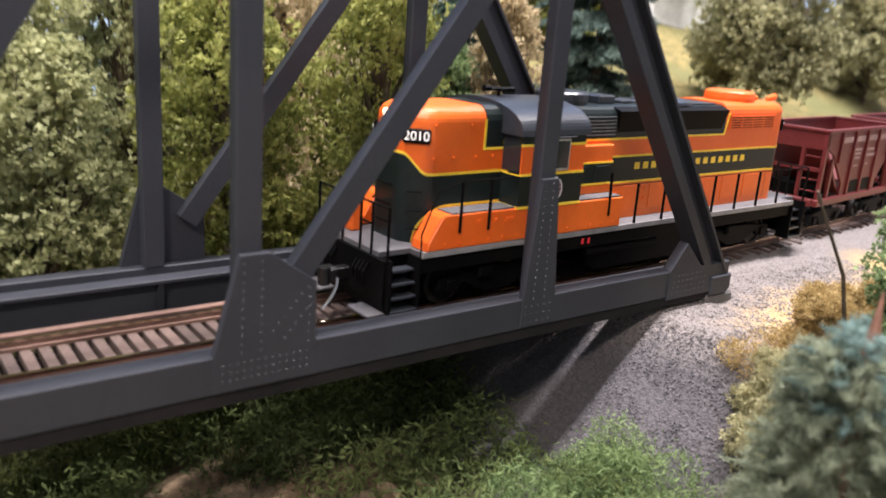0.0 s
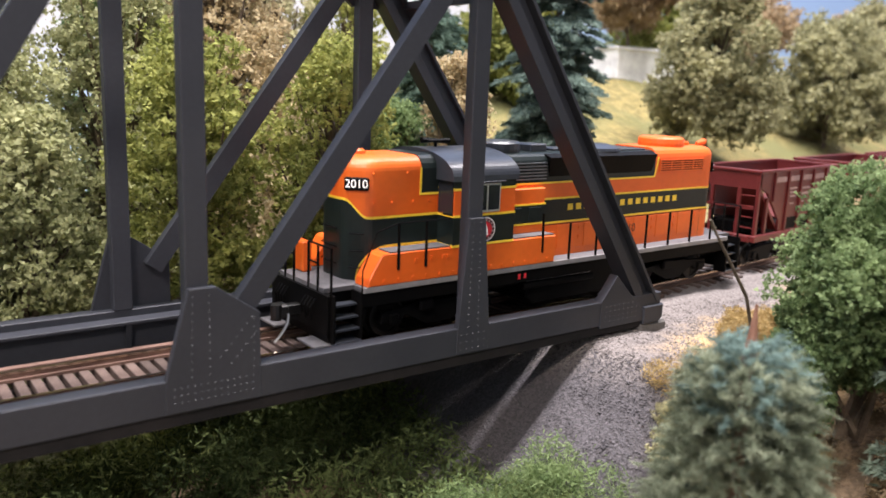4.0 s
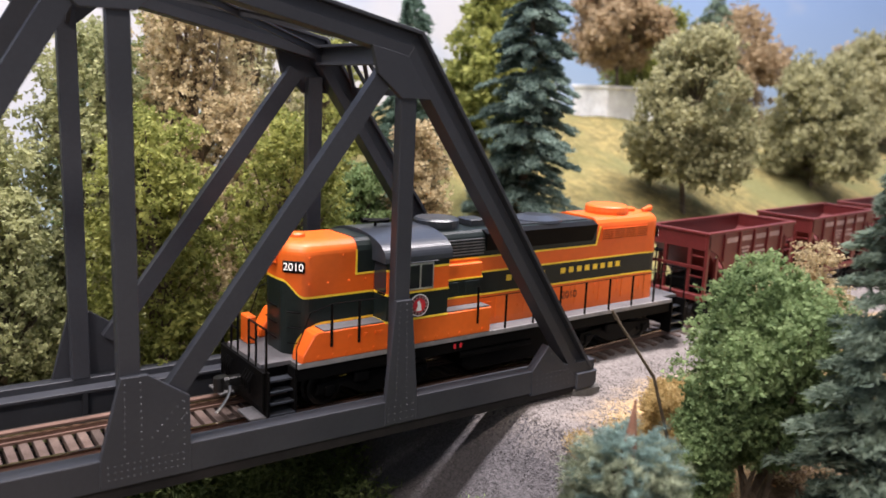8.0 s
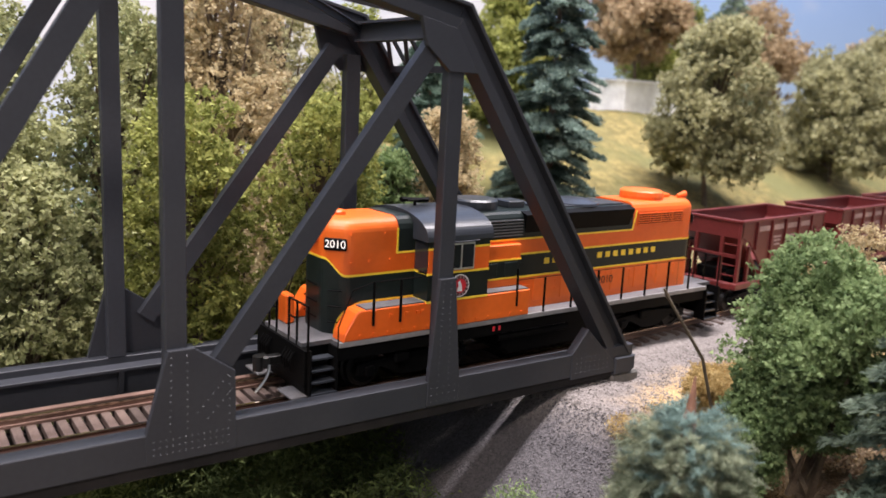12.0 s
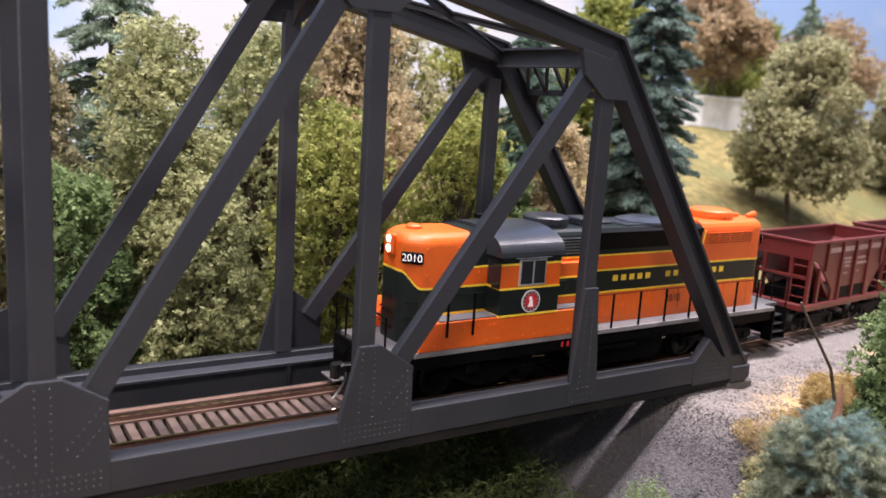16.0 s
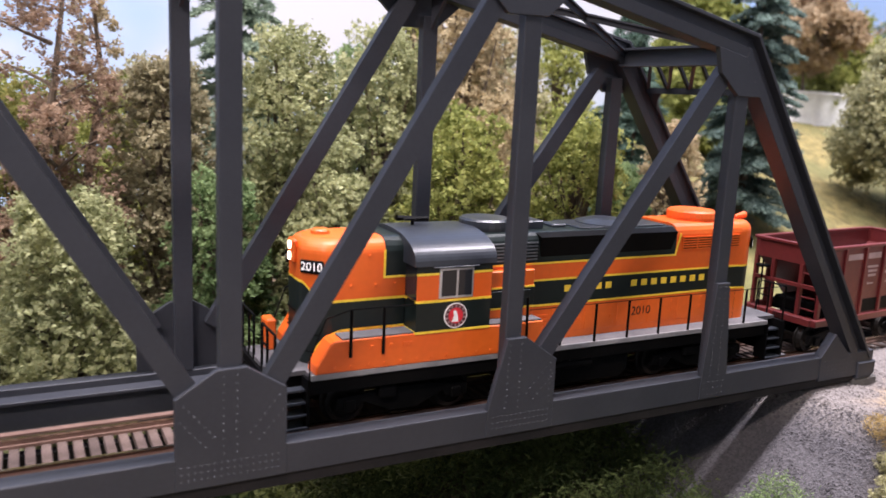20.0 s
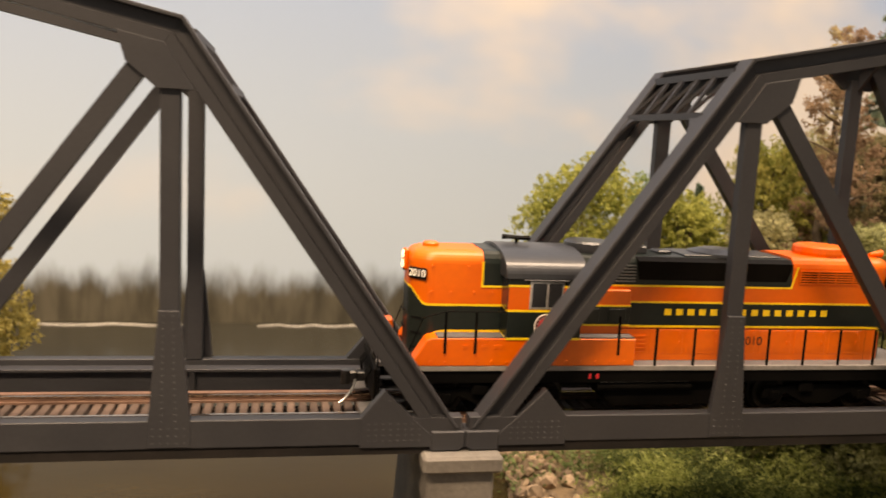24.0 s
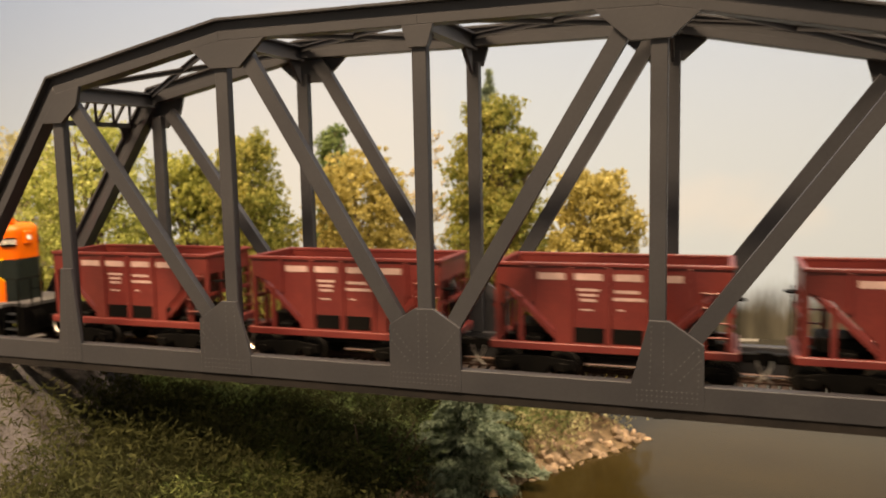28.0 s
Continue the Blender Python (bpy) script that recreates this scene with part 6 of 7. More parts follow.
def backdrop_material():
    m = bpy.data.materials.new("painted_backdrop")
    m.use_nodes = True
    nt = m.node_tree
    L = nt.links.new
    b = nt.nodes["Principled BSDF"]
    b.inputs["Roughness"].default_value = 0.9
    b.inputs["Specular IOR Level"].default_value = 0.1
    tc = nt.nodes.new("ShaderNodeTexCoord")
    sep = nt.nodes.new("ShaderNodeSeparateXYZ")
    L(tc.outputs["Object"], sep.inputs[0])

    def tex(sx, sz, scale, detail):
        mp = nt.nodes.new("ShaderNodeMapping")
        mp.inputs["Scale"].default_value = (sx, 1, sz)
        n = nt.nodes.new("ShaderNodeTexNoise")
        n.inputs["Scale"].default_value, n.inputs["Detail"].default_value = scale, detail
        L(tc.outputs["Object"], mp.inputs[0])
        L(mp.outputs[0], n.inputs["Vector"])
        return n.outputs[0]

    def ranged(src, a, b2, c=0.0, d=1.0):
        n = nt.nodes.new("ShaderNodeMapRange")
        n.interpolation_type = "SMOOTHSTEP"
        for i, v in enumerate((a, b2, c, d)):
            n.inputs[i + 1].default_value = v
        L(src, n.inputs[0])
        return n.outputs[0]

    def blend(f, a, b2):
        n = nt.nodes.new("ShaderNodeMix")
        n.data_type = "RGBA"
        L(f, n.inputs[0])
        for i, q in ((6, a), (7, b2)):
            if isinstance(q, tuple):
                n.inputs[i].default_value = (*q, 1)
            else:
                L(q, n.inputs[i])
        return n.outputs[2]

    X, Z = sep.outputs[0], sep.outputs[2]
    sky = blend(ranged(Z, -0.02, 0.32), (0.34, 0.443, 0.565), (0.213, 0.322, 0.535))
    cloud = ranged(tex(1.0, 1.8, 3.2, 4), 0.5, 0.66)
    heap = nt.nodes.new("ShaderNodeMath")
    heap.operation = "MULTIPLY"
    L(cloud, heap.inputs[0])
    L(ranged(X, -0.72, -0.42, 0.15, 1.0), heap.inputs[1])
    sky = blend(heap.outputs[0], sky, (0.49, 0.495, 0.515))
    edge = nt.nodes.new("ShaderNodeMath")
    edge.operation = "MULTIPLY_ADD"
    edge.inputs[1].default_value, edge.inputs[2].default_value = 0.035, -0.0175
    L(tex(1.6, 0.6, 40, 3), edge.inputs[0])
    zz = nt.nodes.new("ShaderNodeMath")
    zz.operation = "SUBTRACT"
    L(Z, zz.inputs[0])
    L(edge.outputs[0], zz.inputs[1])
    wood = blend(ranged(tex(1.6, 0.35, 55, 3), 0.3, 0.7), (0.04, 0.038, 0.03), (0.078, 0.073, 0.057))
    haze = ranged(zz.outputs[0], -0.056, -0.028)
    col = blend(haze, wood, sky)
    L(col, b.inputs["Base Color"])
    # A faint glow is added to brighten the painted board.
    L(col, b.inputs["Emission Color"])
    b.inputs["Emission Strength"].default_value = 0.06
    return m


bm = bmesh.new()
ring = [(-2300, -300), (-2300, 200), (-2150, 360), (-1950, 430), (1950, 430), (2150, 360), (2300, 200), (2300, -300)]
a = [bm.verts.new((x, y, -130)) for x, y in ring]
b = [bm.verts.new((x, y, 1000)) for x, y in ring]
for i in range(len(ring) - 1):
    bm.faces.new((a[i], a[i + 1], b[i + 1], b[i]))
backdrop = part("backdrop", bm, backdrop_material(), None)
tagged(backdrop, "painted backdrop of pale cloudy sky over misty dark woods", "backdrop", "", "structure")

# pale foam line where the river meets the far woods
bm = bmesh.new()
rng = np.random.default_rng(61)
lines = [(-1120, -840), (-800, -560), (-520, -415)]
for a0, a1 in lines:
    last = None
    for k in range(29):
        x = a0 + (a1 - a0) * k / 28
        y = 424 - 5 * abs(math.sin(k * 0.41 + a0)) - 1.5 * rng.uniform()
        w = 1.3 * math.sin(math.pi * (0.08 + 0.84 * k / 28)) * rng.uniform(0.6, 1.2)
        now = [bm.verts.new(q) for q in ((x, y - w, -77.2), (x, y, -75.9), (x, y + w, -77.2))]
        if last:
            bm.faces.new((last[0], now[0], now[1], last[1]))
            bm.faces.new((last[1], now[1], now[2], last[2]))
        last = now
tagged(part("shoreline", bm, material("pale_foam", (0.24, 0.235, 0.22), 0.8), None), "thin pale foam line along the far shore", "shore", "", "structure")

# pier between the two spans
pier = thing("bridge_pier", -450, MID, 0, "grey concrete bridge pier standing in the river", "pier")
part("cap", boxb(-11.2, -36, -14.6, 11.2, 36, -9.7, 0.8), CONCRETE, pier)
part("neck", boxb(-9.5, -33, -26, 9.5, 33, -14.6, 0.8), CONCRETE, pier)
bm = bmesh.new()
vs = [(-8, -22, -26), (8, -22, -26), (8, 30, -26), (-8, 30, -26), (-12, -27, -97), (12, -27, -97), (12, 34, -97), (-12, 34, -97)]
q = [bm.verts.new(v) for v in vs]
for f in ((3, 2, 1, 0), (4, 5, 6, 7), (0, 1, 5, 4), (1, 2, 6, 5), (2, 3, 7, 6), (3, 0, 4, 7)):
    bm.faces.new([q[i] for i in f])
bmesh.ops.recalc_face_normals(bm, faces=bm.faces)
part("shaft", bm, CONCRETE, pier)
for x in (4.0, -897.0):
    ab = thing("bridge_abutment", x, MID, 0, "grey concrete abutment seat under the bridge end", "abutment")
    part("seat", boxb(-9, -31, -16.5, 4, 31, -9.7, 0.8), CONCRETE, ab)
    part("footing", boxb(-7, -29, -34, 4, 29, -16.5, 0.8), CONCRETE, ab)


# ---------------------------------------------------------------- plants
def leaves_mesh(name, centre, u, w, mat):
    """Many small leaves as one mesh: centre, half-length u, half-width w (all N x 3, millimetres)."""
    n = len(centre)
    co = np.empty((n, 3, 3))
    co[:, 0], co[:, 1], co[:, 2] = centre - u - w, centre - u * 0.6 + w, centre + u
    me = bpy.data.meshes.new(name)
    me.vertices.add(n * 3)
    me.vertices.foreach_set("co", (co * S).astype(np.float32).ravel())
    me.loops.add(n * 3)
    me.loops.foreach_set("vertex_index", np.arange(n * 3, dtype=np.int32))
    me.polygons.add(n)
    me.polygons.foreach_set("loop_start", np.arange(0, n * 3, 3, dtype=np.int32))
    me.polygons.foreach_set("loop_total", np.full(n, 3, dtype=np.int32))
    me.update(calc_edges=True)
    me.materials.append(mat)
    return me


def unit(v):
    return v / np.maximum(np.linalg.norm(v, axis=-1, keepdims=True), 1e-9)


def leaf_cloud(name, rng, spots, size, mat, lift=0.3, blade=1.0):
    """Leaves at random tilts at the given spots."""
    n = len(spots)
    nrm = unit(rng.normal(size=(n, 3)) + np.array([0, -0.25, lift]))
    t = unit(np.cross(nrm, rng.normal(size=(n, 3))))
    s = size * rng.uniform(0.6, 1.35, (n, 1))
    return leaves_mesh(name, spots, t * s * blade, np.cross(nrm, t) * s * rng.uniform(0.6, 1.0, (n, 1)) / blade, mat)


def clump_spots(rng, centres, radii, n, tuft=0.0):
    """Points on and just under the skins of uneven clumps, in small tufts where tuft gives their size."""
    if tuft:
        p = clump_spots(rng, centres, radii, n // 9 + 1)
        return np.repeat(p, 9, 0)[:n] + rng.normal(size=(n, 3)) * tuft
    w = radii ** 2
    k = rng.choice(len(centres), n, p=w / w.sum())
    d = unit(rng.normal(size=(n, 3)))
    r = radii[k] * (0.66 + 0.4 * rng.uniform(0, 1, n) ** 0.6) * (1 + 0.18 * rng.normal(size=n))
    return centres[k] + d * r[:, None] * np.array([1, 1, 0.85])


def limb_mesh(rng, height, trunk_r, tips, first, thin=1.0):
    """Tapered trunk with limbs that reach towards the clumps."""
    bm = bmesh.new()
    path = [Vector((0, 0, -6))]
    for k in range(1, 6):
        path.append(Vector((rng.normal() * height * 0.015, rng.normal() * height * 0.015, height * 0.86 * k / 5)))
    for k in range(5):
        rod(bm, path[k], path[k + 1], trunk_r * (1 - 0.17 * k), 7, trunk_r * (1 - 0.17 * (k + 1)))
    for tip in tips:
        z = max(first, min(height * 0.84, tip[2] * rng.uniform(0.6, 0.86) - 0.2 * math.hypot(tip[0], tip[1])))
        if thin < 1:
            z = max(first, min(height * 0.84, tip[2] - rng.uniform(0.2, 0.8) * math.hypot(tip[0], tip[1])))
        base = Vector((0, 0, z))
        mid = base.lerp(Vector(tip), 0.55) + Vector((0, 0, rng.uniform(-1, 2)))
        rod(bm, base, mid, trunk_r * 0.42 * thin, 5, trunk_r * 0.27 * thin)
        rod(bm, mid, Vector(tip), trunk_r * 0.27 * thin, 5, trunk_r * 0.08)
    return bm


def broadleaf(seed, height, radius, leaves, size, mat, low=0.25, shape=1.0, clumps=0, sparse=False, squash=1.0):
    """A tree at the origin: (trunk bmesh, crown mesh). low: the bare part of the trunk."""
    rng = np.random.default_rng(seed)
    c, r = [], []
    clumps = clumps or int(52 * max(1.2, height * (1 - low) / radius))
    while len(c) < clumps:
        h = rng.uniform(0, 1)
        env = max(0.18, math.sin(math.pi * (0.16 + 0.78 * h) ** (0.85 * shape))) ** 0.55
        rad = radius * env * math.sqrt(rng.uniform(0.15, 1))
        a = rng.uniform(0, 2 * math.pi)
        c.append((rad * math.cos(a) * 0.86, rad * math.sin(a) * 0.86 * squash, height * (low + (1 - low) * h * 0.93)))
        r.append(radius * rng.uniform(0.15, 0.34) * (0.75 if sparse else 1.0) * (1.1 - 0.3 * h))
    c, r = np.array(c), np.array(r)
    spots = clump_spots(rng, c, r, leaves, 0.95 * size)
    trunk = limb_mesh(rng, height, max(1.2, height * 0.016), (c[np.hypot(c[:, 0], c[:, 1]) > 0.45 * radius][::5] if sparse else c[::4]), height * low * 0.8, 0.55 if sparse else 1.0)
    return trunk, leaf_cloud("crown", rng, spots, size, mat)


def conifer(seed, height, radius, mat, tiers=0, needles=11000, low=0.06, size=2.1, droop=0.35, layer=0.5):
    rng = np.random.default_rng(seed)
    tiers = tiers or max(15, int(height / 7.5))
    bm = bmesh.new()
    rod(bm, (0, 0, -6), (0, 0, height * 0.97), max(1.3, height * 0.014), 7, 0.2)
    pos, dirs, ln = [], [], []
    for k in range(tiers):
        f = k / (tiers - 1)
        z = height * (low + (0.97 - low) * f ** 0.92)
        gap = height / tiers * layer
        R = radius * (1 - f) ** 0.66 * rng.uniform(0.88, 1.1) + 3.2 * (1.15 - f)
        for j in range(max(5, int(13 * (1 - 0.5 * f)))):
            a = rng.uniform(0, 2 * math.pi)
            L = R * rng.uniform(0.72, 1.12)
            m = max(3, int(1.8 * needles / tiers / 12 * (0.7 + 0.9 * (1 - f))))
            s = rng.uniform(0.08, 1, m) ** 0.7
            side = rng.normal(size=m) * 0.13 * L * (1.05 - s * 0.55)
            x = np.cos(a) * s * L - np.sin(a) * side
            y = np.sin(a) * s * L + np.cos(a) * side
            zz = z + rng.uniform(-gap, gap) + L * (0.1 * s - droop * s ** 2) + rng.normal(size=m) * 0.5
            pos.append(np.stack([x, y, zz], 1))
            d = np.stack([np.cos(a) + rng.normal(size=m) * 0.55, np.sin(a) + rng.normal(size=m) * 0.55, -0.35 + rng.normal(size=m) * 0.45], 1)
            dirs.append(unit(d))
            ln.append(size * rng.uniform(0.6, 1.4, m))
    # the slender leader at the top
    m = int(0.1 * needles)
    u, a = rng.uniform(0.02, 1, m) ** 0.75, rng.uniform(0, 2 * math.pi, m)
    r = (radius * (0.3 * u) ** 0.8 + 0.4) * rng.uniform(0.1, 1, m) ** 0.5
    pos.append(np.stack([np.cos(a) * r, np.sin(a) * r, height * (1.0 - 0.3 * u) - 0.2 * r], 1))
    dirs.append(unit(np.stack([np.cos(a), np.sin(a), rng.uniform(-0.5, 0.9, m)], 1)))
    ln.append(size * rng.uniform(0.5, 1.0, m))
    pos, dirs, ln = np.concatenate(pos), np.concatenate(dirs), np.concatenate(ln)
    t = unit(np.cross(dirs, rng.normal(size=pos.shape)))
    crown = leaves_mesh("crown", pos, dirs * ln[:, None], t * (ln * 0.26)[:, None], mat)
    return bm, crown


def plant(name, x, y, made, label, category, group="", turn=0.0, scale=1.0, z=None, wood=None):
    base = (ground_height(x, y) if z is None else z)
    t = thing(name, x, y, base, label, category, group)
    t.rotation_euler, t.scale = (0, 0, turn), (scale, scale, scale)
    bm, crown = made
    if bm is not None:
        part("trunk", bm, wood or BARK, t)
    part("crown", crown, None, t)
    return t


GROVE = "trees on the layout"


def tree(seed, x, y, top, radius, mat, label, leaves=9000, size=0.95, low=0.06, name="broadleaf_tree", **k):
    b = ground_height(x, y)
    return plant(name, x, y, broadleaf(seed, top - b, radius, int(leaves * (2.0 if x > 200 or y > 185 else 3.6 if x > -320 else 3.0)), size * (1.16 if x > 200 or y > 185 else 0.92 if x > -320 else 1.02), mat, low, **k), label, "tree", GROVE)


def spruce(seed, x, y, top, radius, mat, label, **k):
    b = ground_height(x, y)
    return plant("spruce_tree", x, y, conifer(seed, top - b, radius, mat, **k), label, "tree", GROVE)


# behind the first span
tree(11, -173, 122, 111, 30, LEAF_PALE, "tall pale green model tree of fine foam foliage", 19000)
tree(12, -126, 147, 118, 31, LEAF_PALE, "tall pale green model tree with dense foliage", 16000)
tree(13, -84, 150, 146, 36, LEAF_TAN, "tan autumn model tree with airy foliage", 15000, shape=0.8)
tree(14, -118, 86, 84, 28, LEAF_YELLOW, "yellow-green bushy model tree beside the track", 12000, low=0.05)
tree(15, -72, 80, 84, 28, LEAF_YELLOW, "bushy yellow-green model tree", 12000, low=0.05)
tree(16, -8, 98, 80, 18, LEAF_TAN, "small straw-coloured autumn model tree", 8000, low=0.1)
tree(17, -250, 128, 146, 25, LEAF_RUSSET, "tall thin autumn tree with sparse rusty leaves and bare limbs", 8500, 0.65, 0.15, clumps=170, sparse=True)
tree(18, -250, 96, 52, 30, LEAF_PALE, "broad pale green model bush", 12000, low=0.02)
tree(19, -292, 118, 58, 25, LEAF_OLIVE, "olive model bush with round crown", 8000, low=0.05)
tree(20, -214, 138, 98, 26, LEAF_BROWN, "olive-brown autumn model tree", 11000)
tree(21, -262, 162, 88, 34, LEAF_TURNING, "olive green model tree", 12000)
tree(37, -222, 205, 92, 34, LEAF_YELLOW, "yellow-green model tree at the back", 12000)
tree(38, -305, 160, 60, 30, LEAF_YELLOW, "rounded yellow-green model tree by the water", 11000)
tree(22, -352, 178, 72, 47, LEAF_YELLOW, "spreading yellow-green model tree at the river bank", 17000, low=0.1)
tree(23, -40, 195, 132, 34, LEAF_OLIVE, "olive green model tree at the back", 9000)
tree(24, -205, 205, 98, 34, LEAF_OLIVE, "olive green model tree at the back", 9000)
tree(29, -92, 235, 112, 44, LEAF_GREEN, "mid-green model tree at the back", 9000, 1.2)
tree(36, 0, 200, 128, 30, LEAF_YELLOW, "yellow-green model tree at the foot of the hill", 9000)
tree(25, -30, 105, 62, 20, LEAF_GREEN, "low green model bush beside the track", 8000, low=0.05)
tree(26, -165, 92, 58, 24, LEAF_PALE, "pale green model bush beside the track", 10000, low=0.03)
tree(27, -205, 96, 60, 22, LEAF_GREEN, "green model bush beside the track", 9000, low=0.03)
tree(28, -310, 190, 66, 26, LEAF_GREEN, "green model tree by the water", 7000, low=0.1)
spruce(31, -177, 182, 192, 38, NEEDLE_GREY, "tall grey-green model spruce tree", needles=34000, tiers=26)
tree(39, -236, 150, 148, 14, LEAF_TAN, "slender nearly bare autumn tree with pinkish twigs", 2600, 0.75, 0.3, clumps=90, sparse=True)
tree(40, -82, 205, 160, 15, LEAF_YELLOW, "slim yellow-green model tree at the back", 5000)
tree(50, -42, 205, 168, 18, LEAF_TAN, "slim tan autumn model tree at the back", 5000)
spruce(32, -278, 200, 58, 22, NEEDLE, "short dark green model spruce")
spruce(33, 22, 158, 132, 24, NEEDLE, "dark green model spruce")
spruce(34, 62, 215, 150, 28, NEEDLE, "dark green model spruce behind the hill")
# hillside beyond the first span
spruce(35, 92, 146, 215, 29, NEEDLE_TEAL, "large layered blue-green model spruce on the grassy hill", tiers=26, needles=62000, size=1.7, layer=0.85, droop=0.3)
tree(41, 236, 152, 133, 41, LEAF_SAGE, "round olive model tree with a slender grey trunk on the hill", 20000, 1.15, 0.22)
tree(42, 442, 190, 129, 46, LEAF_SAGE, "round dark olive model tree on the hill", 17000, 1.3, 0.12)
tree(43, 318, 300, 188, 42, LEAF_RUST, "rusty autumn model tree on the hill crest", 15000, 1.35, 0.4)
tree(44, 140, 235, 158, 36, LEAF_YELLOW, "yellow-green model tree on the hill", 9000, 1.7)
tree(45, 470, 300, 175, 55, LEAF_RUST, "rust-brown autumn model tree on the hill crest", 13000, 1.5)
tree(46, 395, 330, 175, 48, LEAF_YELLOW, "yellow-green model tree on the hill crest", 12000, 1.5)
tree(47, 720, 300, 165, 64, LEAF_OLIVE, "olive model tree far along the hill", 10000, 2.2)
tree(48, 760, 320, 170, 60, LEAF_RUST, "rusty model tree far along the hill", 8000, 2.4)
spruce(49, 440, 300, 192, 44, NEEDLE_GREY, "grey-green model spruce on the hill crest", needles=12000)
# left bank
tree(51, -649, 186, 67, 33, LEAF_GOLD, "golden autumn model tree at the river bank", 17000, low=0.1)
tree(52, -703, 184, 108, 33, LEAF_TURNING, "tall green and brown model tree on the far bank", 20000, low=0.08)
tree(53, -770, 152, 78, 36, LEAF_GOLD, "golden model tree on the bank", 16000, low=0.06)
tree(54, -832, 140, 90, 30, LEAF_TURNING, "olive and gold model tree on the bank", 13000, low=0.08)
tree(60, -872, 138, 78, 32, LEAF_YELLOW, "rounded olive-green model tree on the bank", 13000, low=0.08)
tree(55, -910, 106, 104, 44, LEAF_TURF, "bright yellow-green model tree behind the track", 13000, low=0.1)
tree(56, -1000, 150, 100, 44, LEAF_OLIVE, "olive model tree behind the track", 9000, low=0.1)
tree(57, -812, 205, 98, 17, LEAF_GREEN, "slim dull green model tree", 7000, low=0.05)
spruce(58, -712, 204, 119, 30, NEEDLE_GREY, "slim grey-green model spruce")
tree(59, -750, 205, 92, 20, LEAF_TAN, "nearly bare autumn tree with fine pale twigs", 1500, 0.8, 0.2, clumps=110, sparse=True)


def white_house(x, y):
    t = thing("white_house", x, y, ground_height(x, y), "plain white low building far up on the grassy hill", "building")
    part("wall", boxb(-36, -20, -16, 36, 20, 22, 0.6), PLASTER, t)
    part("roof", boxb(-37.5, -21.5, 22, 37.5, 21.5, 25, 0.6), PLASTER, t)
    return t


white_house(338, 312)


# ---------------------------------------------------------------- shrubs and undergrowth
def undergrowth(name, seed, x0, x1, y0, y1, clumps, rmin, rmax, leaves, size, mat, label, keep=None, blade=1.0):
    """Low foliage heaped over the ground, as one mat."""
    rng = np.random.default_rng(seed)
    c, r = [], []
    while len(c) < clumps:
        x, y = rng.uniform(x0, x1), rng.uniform(y0, y1)
        if keep and not keep(x, y):
            continue
        q = rng.uniform(rmin, rmax)
        c.append((x, y, ground_height(x, y) + q * rng.uniform(0.1, 0.7)))
        r.append(q)
    spots = clump_spots(rng, np.array(c), np.array(r), int(leaves * 1.9))
    ob = new(name, leaf_cloud(name, rng, spots, size * 0.9, mat, 0.6, blade))
    return tagged(ob, label, "undergrowth", "", "stuff")


def shrub(seed, x, y, z, height, radius, leaves, size, mat, label, name="shrub", stems=True, clumps=60, blade=1.0):
    rng = np.random.default_rng(seed)
    c, r = [], []
    while len(c) < clumps:
        d = unit(rng.normal(size=3))
        q = rng.uniform(0.2, 0.85)
        p = d * q * np.array([radius, radius, height * 0.5]) + np.array([0, 0, height * 0.54])
        c.append(p)
        r.append(radius * rng.uniform(0.16, 0.32))
    c, r = np.array(c), np.array(r)
    crown = leaf_cloud("foliage", rng, clump_spots(rng, c, r, int(leaves * 1.7), size * 1.1), size * 1.1, mat, blade=blade)
    t = thing(name, x, y, z, label, "shrub", "foreground shrubs")
    part("foliage", crown, None, t)
    if stems:
        for k in range(7):
            tip = Vector(c[k * 5 % clumps])
            part("stem", rod(bmesh.new(), (rng.normal() * 2, rng.normal() * 2, -4), tip, 1.1, 5, 0.25), BARK, t)
    return t


# right of the bridge end, before the track
shrub(71, 1, -65, -20, 73, 23, 44000, 0.6, LEAF_SHRUB, "dense bright green leafy shrub with thin stems", clumps=150)
shrub(97, -17, -60, -26, 36, 12, 12000, 0.55, LEAF_SHRUB, "low green shrub with reddish stems", clumps=44)
shrub(72, 44, -48, ground_height(44, -48), 64, 17, 16000, 0.5, LEAF_TAN, "tan dried shrub behind the green one", clumps=60)


def sprigs(name, rng, base, out, length, per, needle, mat):
    """Feathery drooping sprigs: fine needles along short curved twigs."""
    n = len(base)
    s = rng.uniform(0.05, 1, (n, per, 1))
    L = length * rng.uniform(0.6, 1.3, (n, 1, 1))
    down = np.array([0, 0, -1.0])
    pos = base[:, None] + out[:, None] * s * L + down * (0.32 * L * s ** 2)
    along = unit(out[:, None] + down * 0.64 * s + rng.normal(size=(n, per, 3)) * 0.65)
    pos, along = pos.reshape(-1, 3), along.reshape(-1, 3)
    side = unit(np.cross(along, rng.normal(size=along.shape)))
    k = needle * rng.uniform(0.6, 1.4, (len(pos), 1))
    return leaves_mesh(name, pos, along * k, side * k * 0.045, mat)


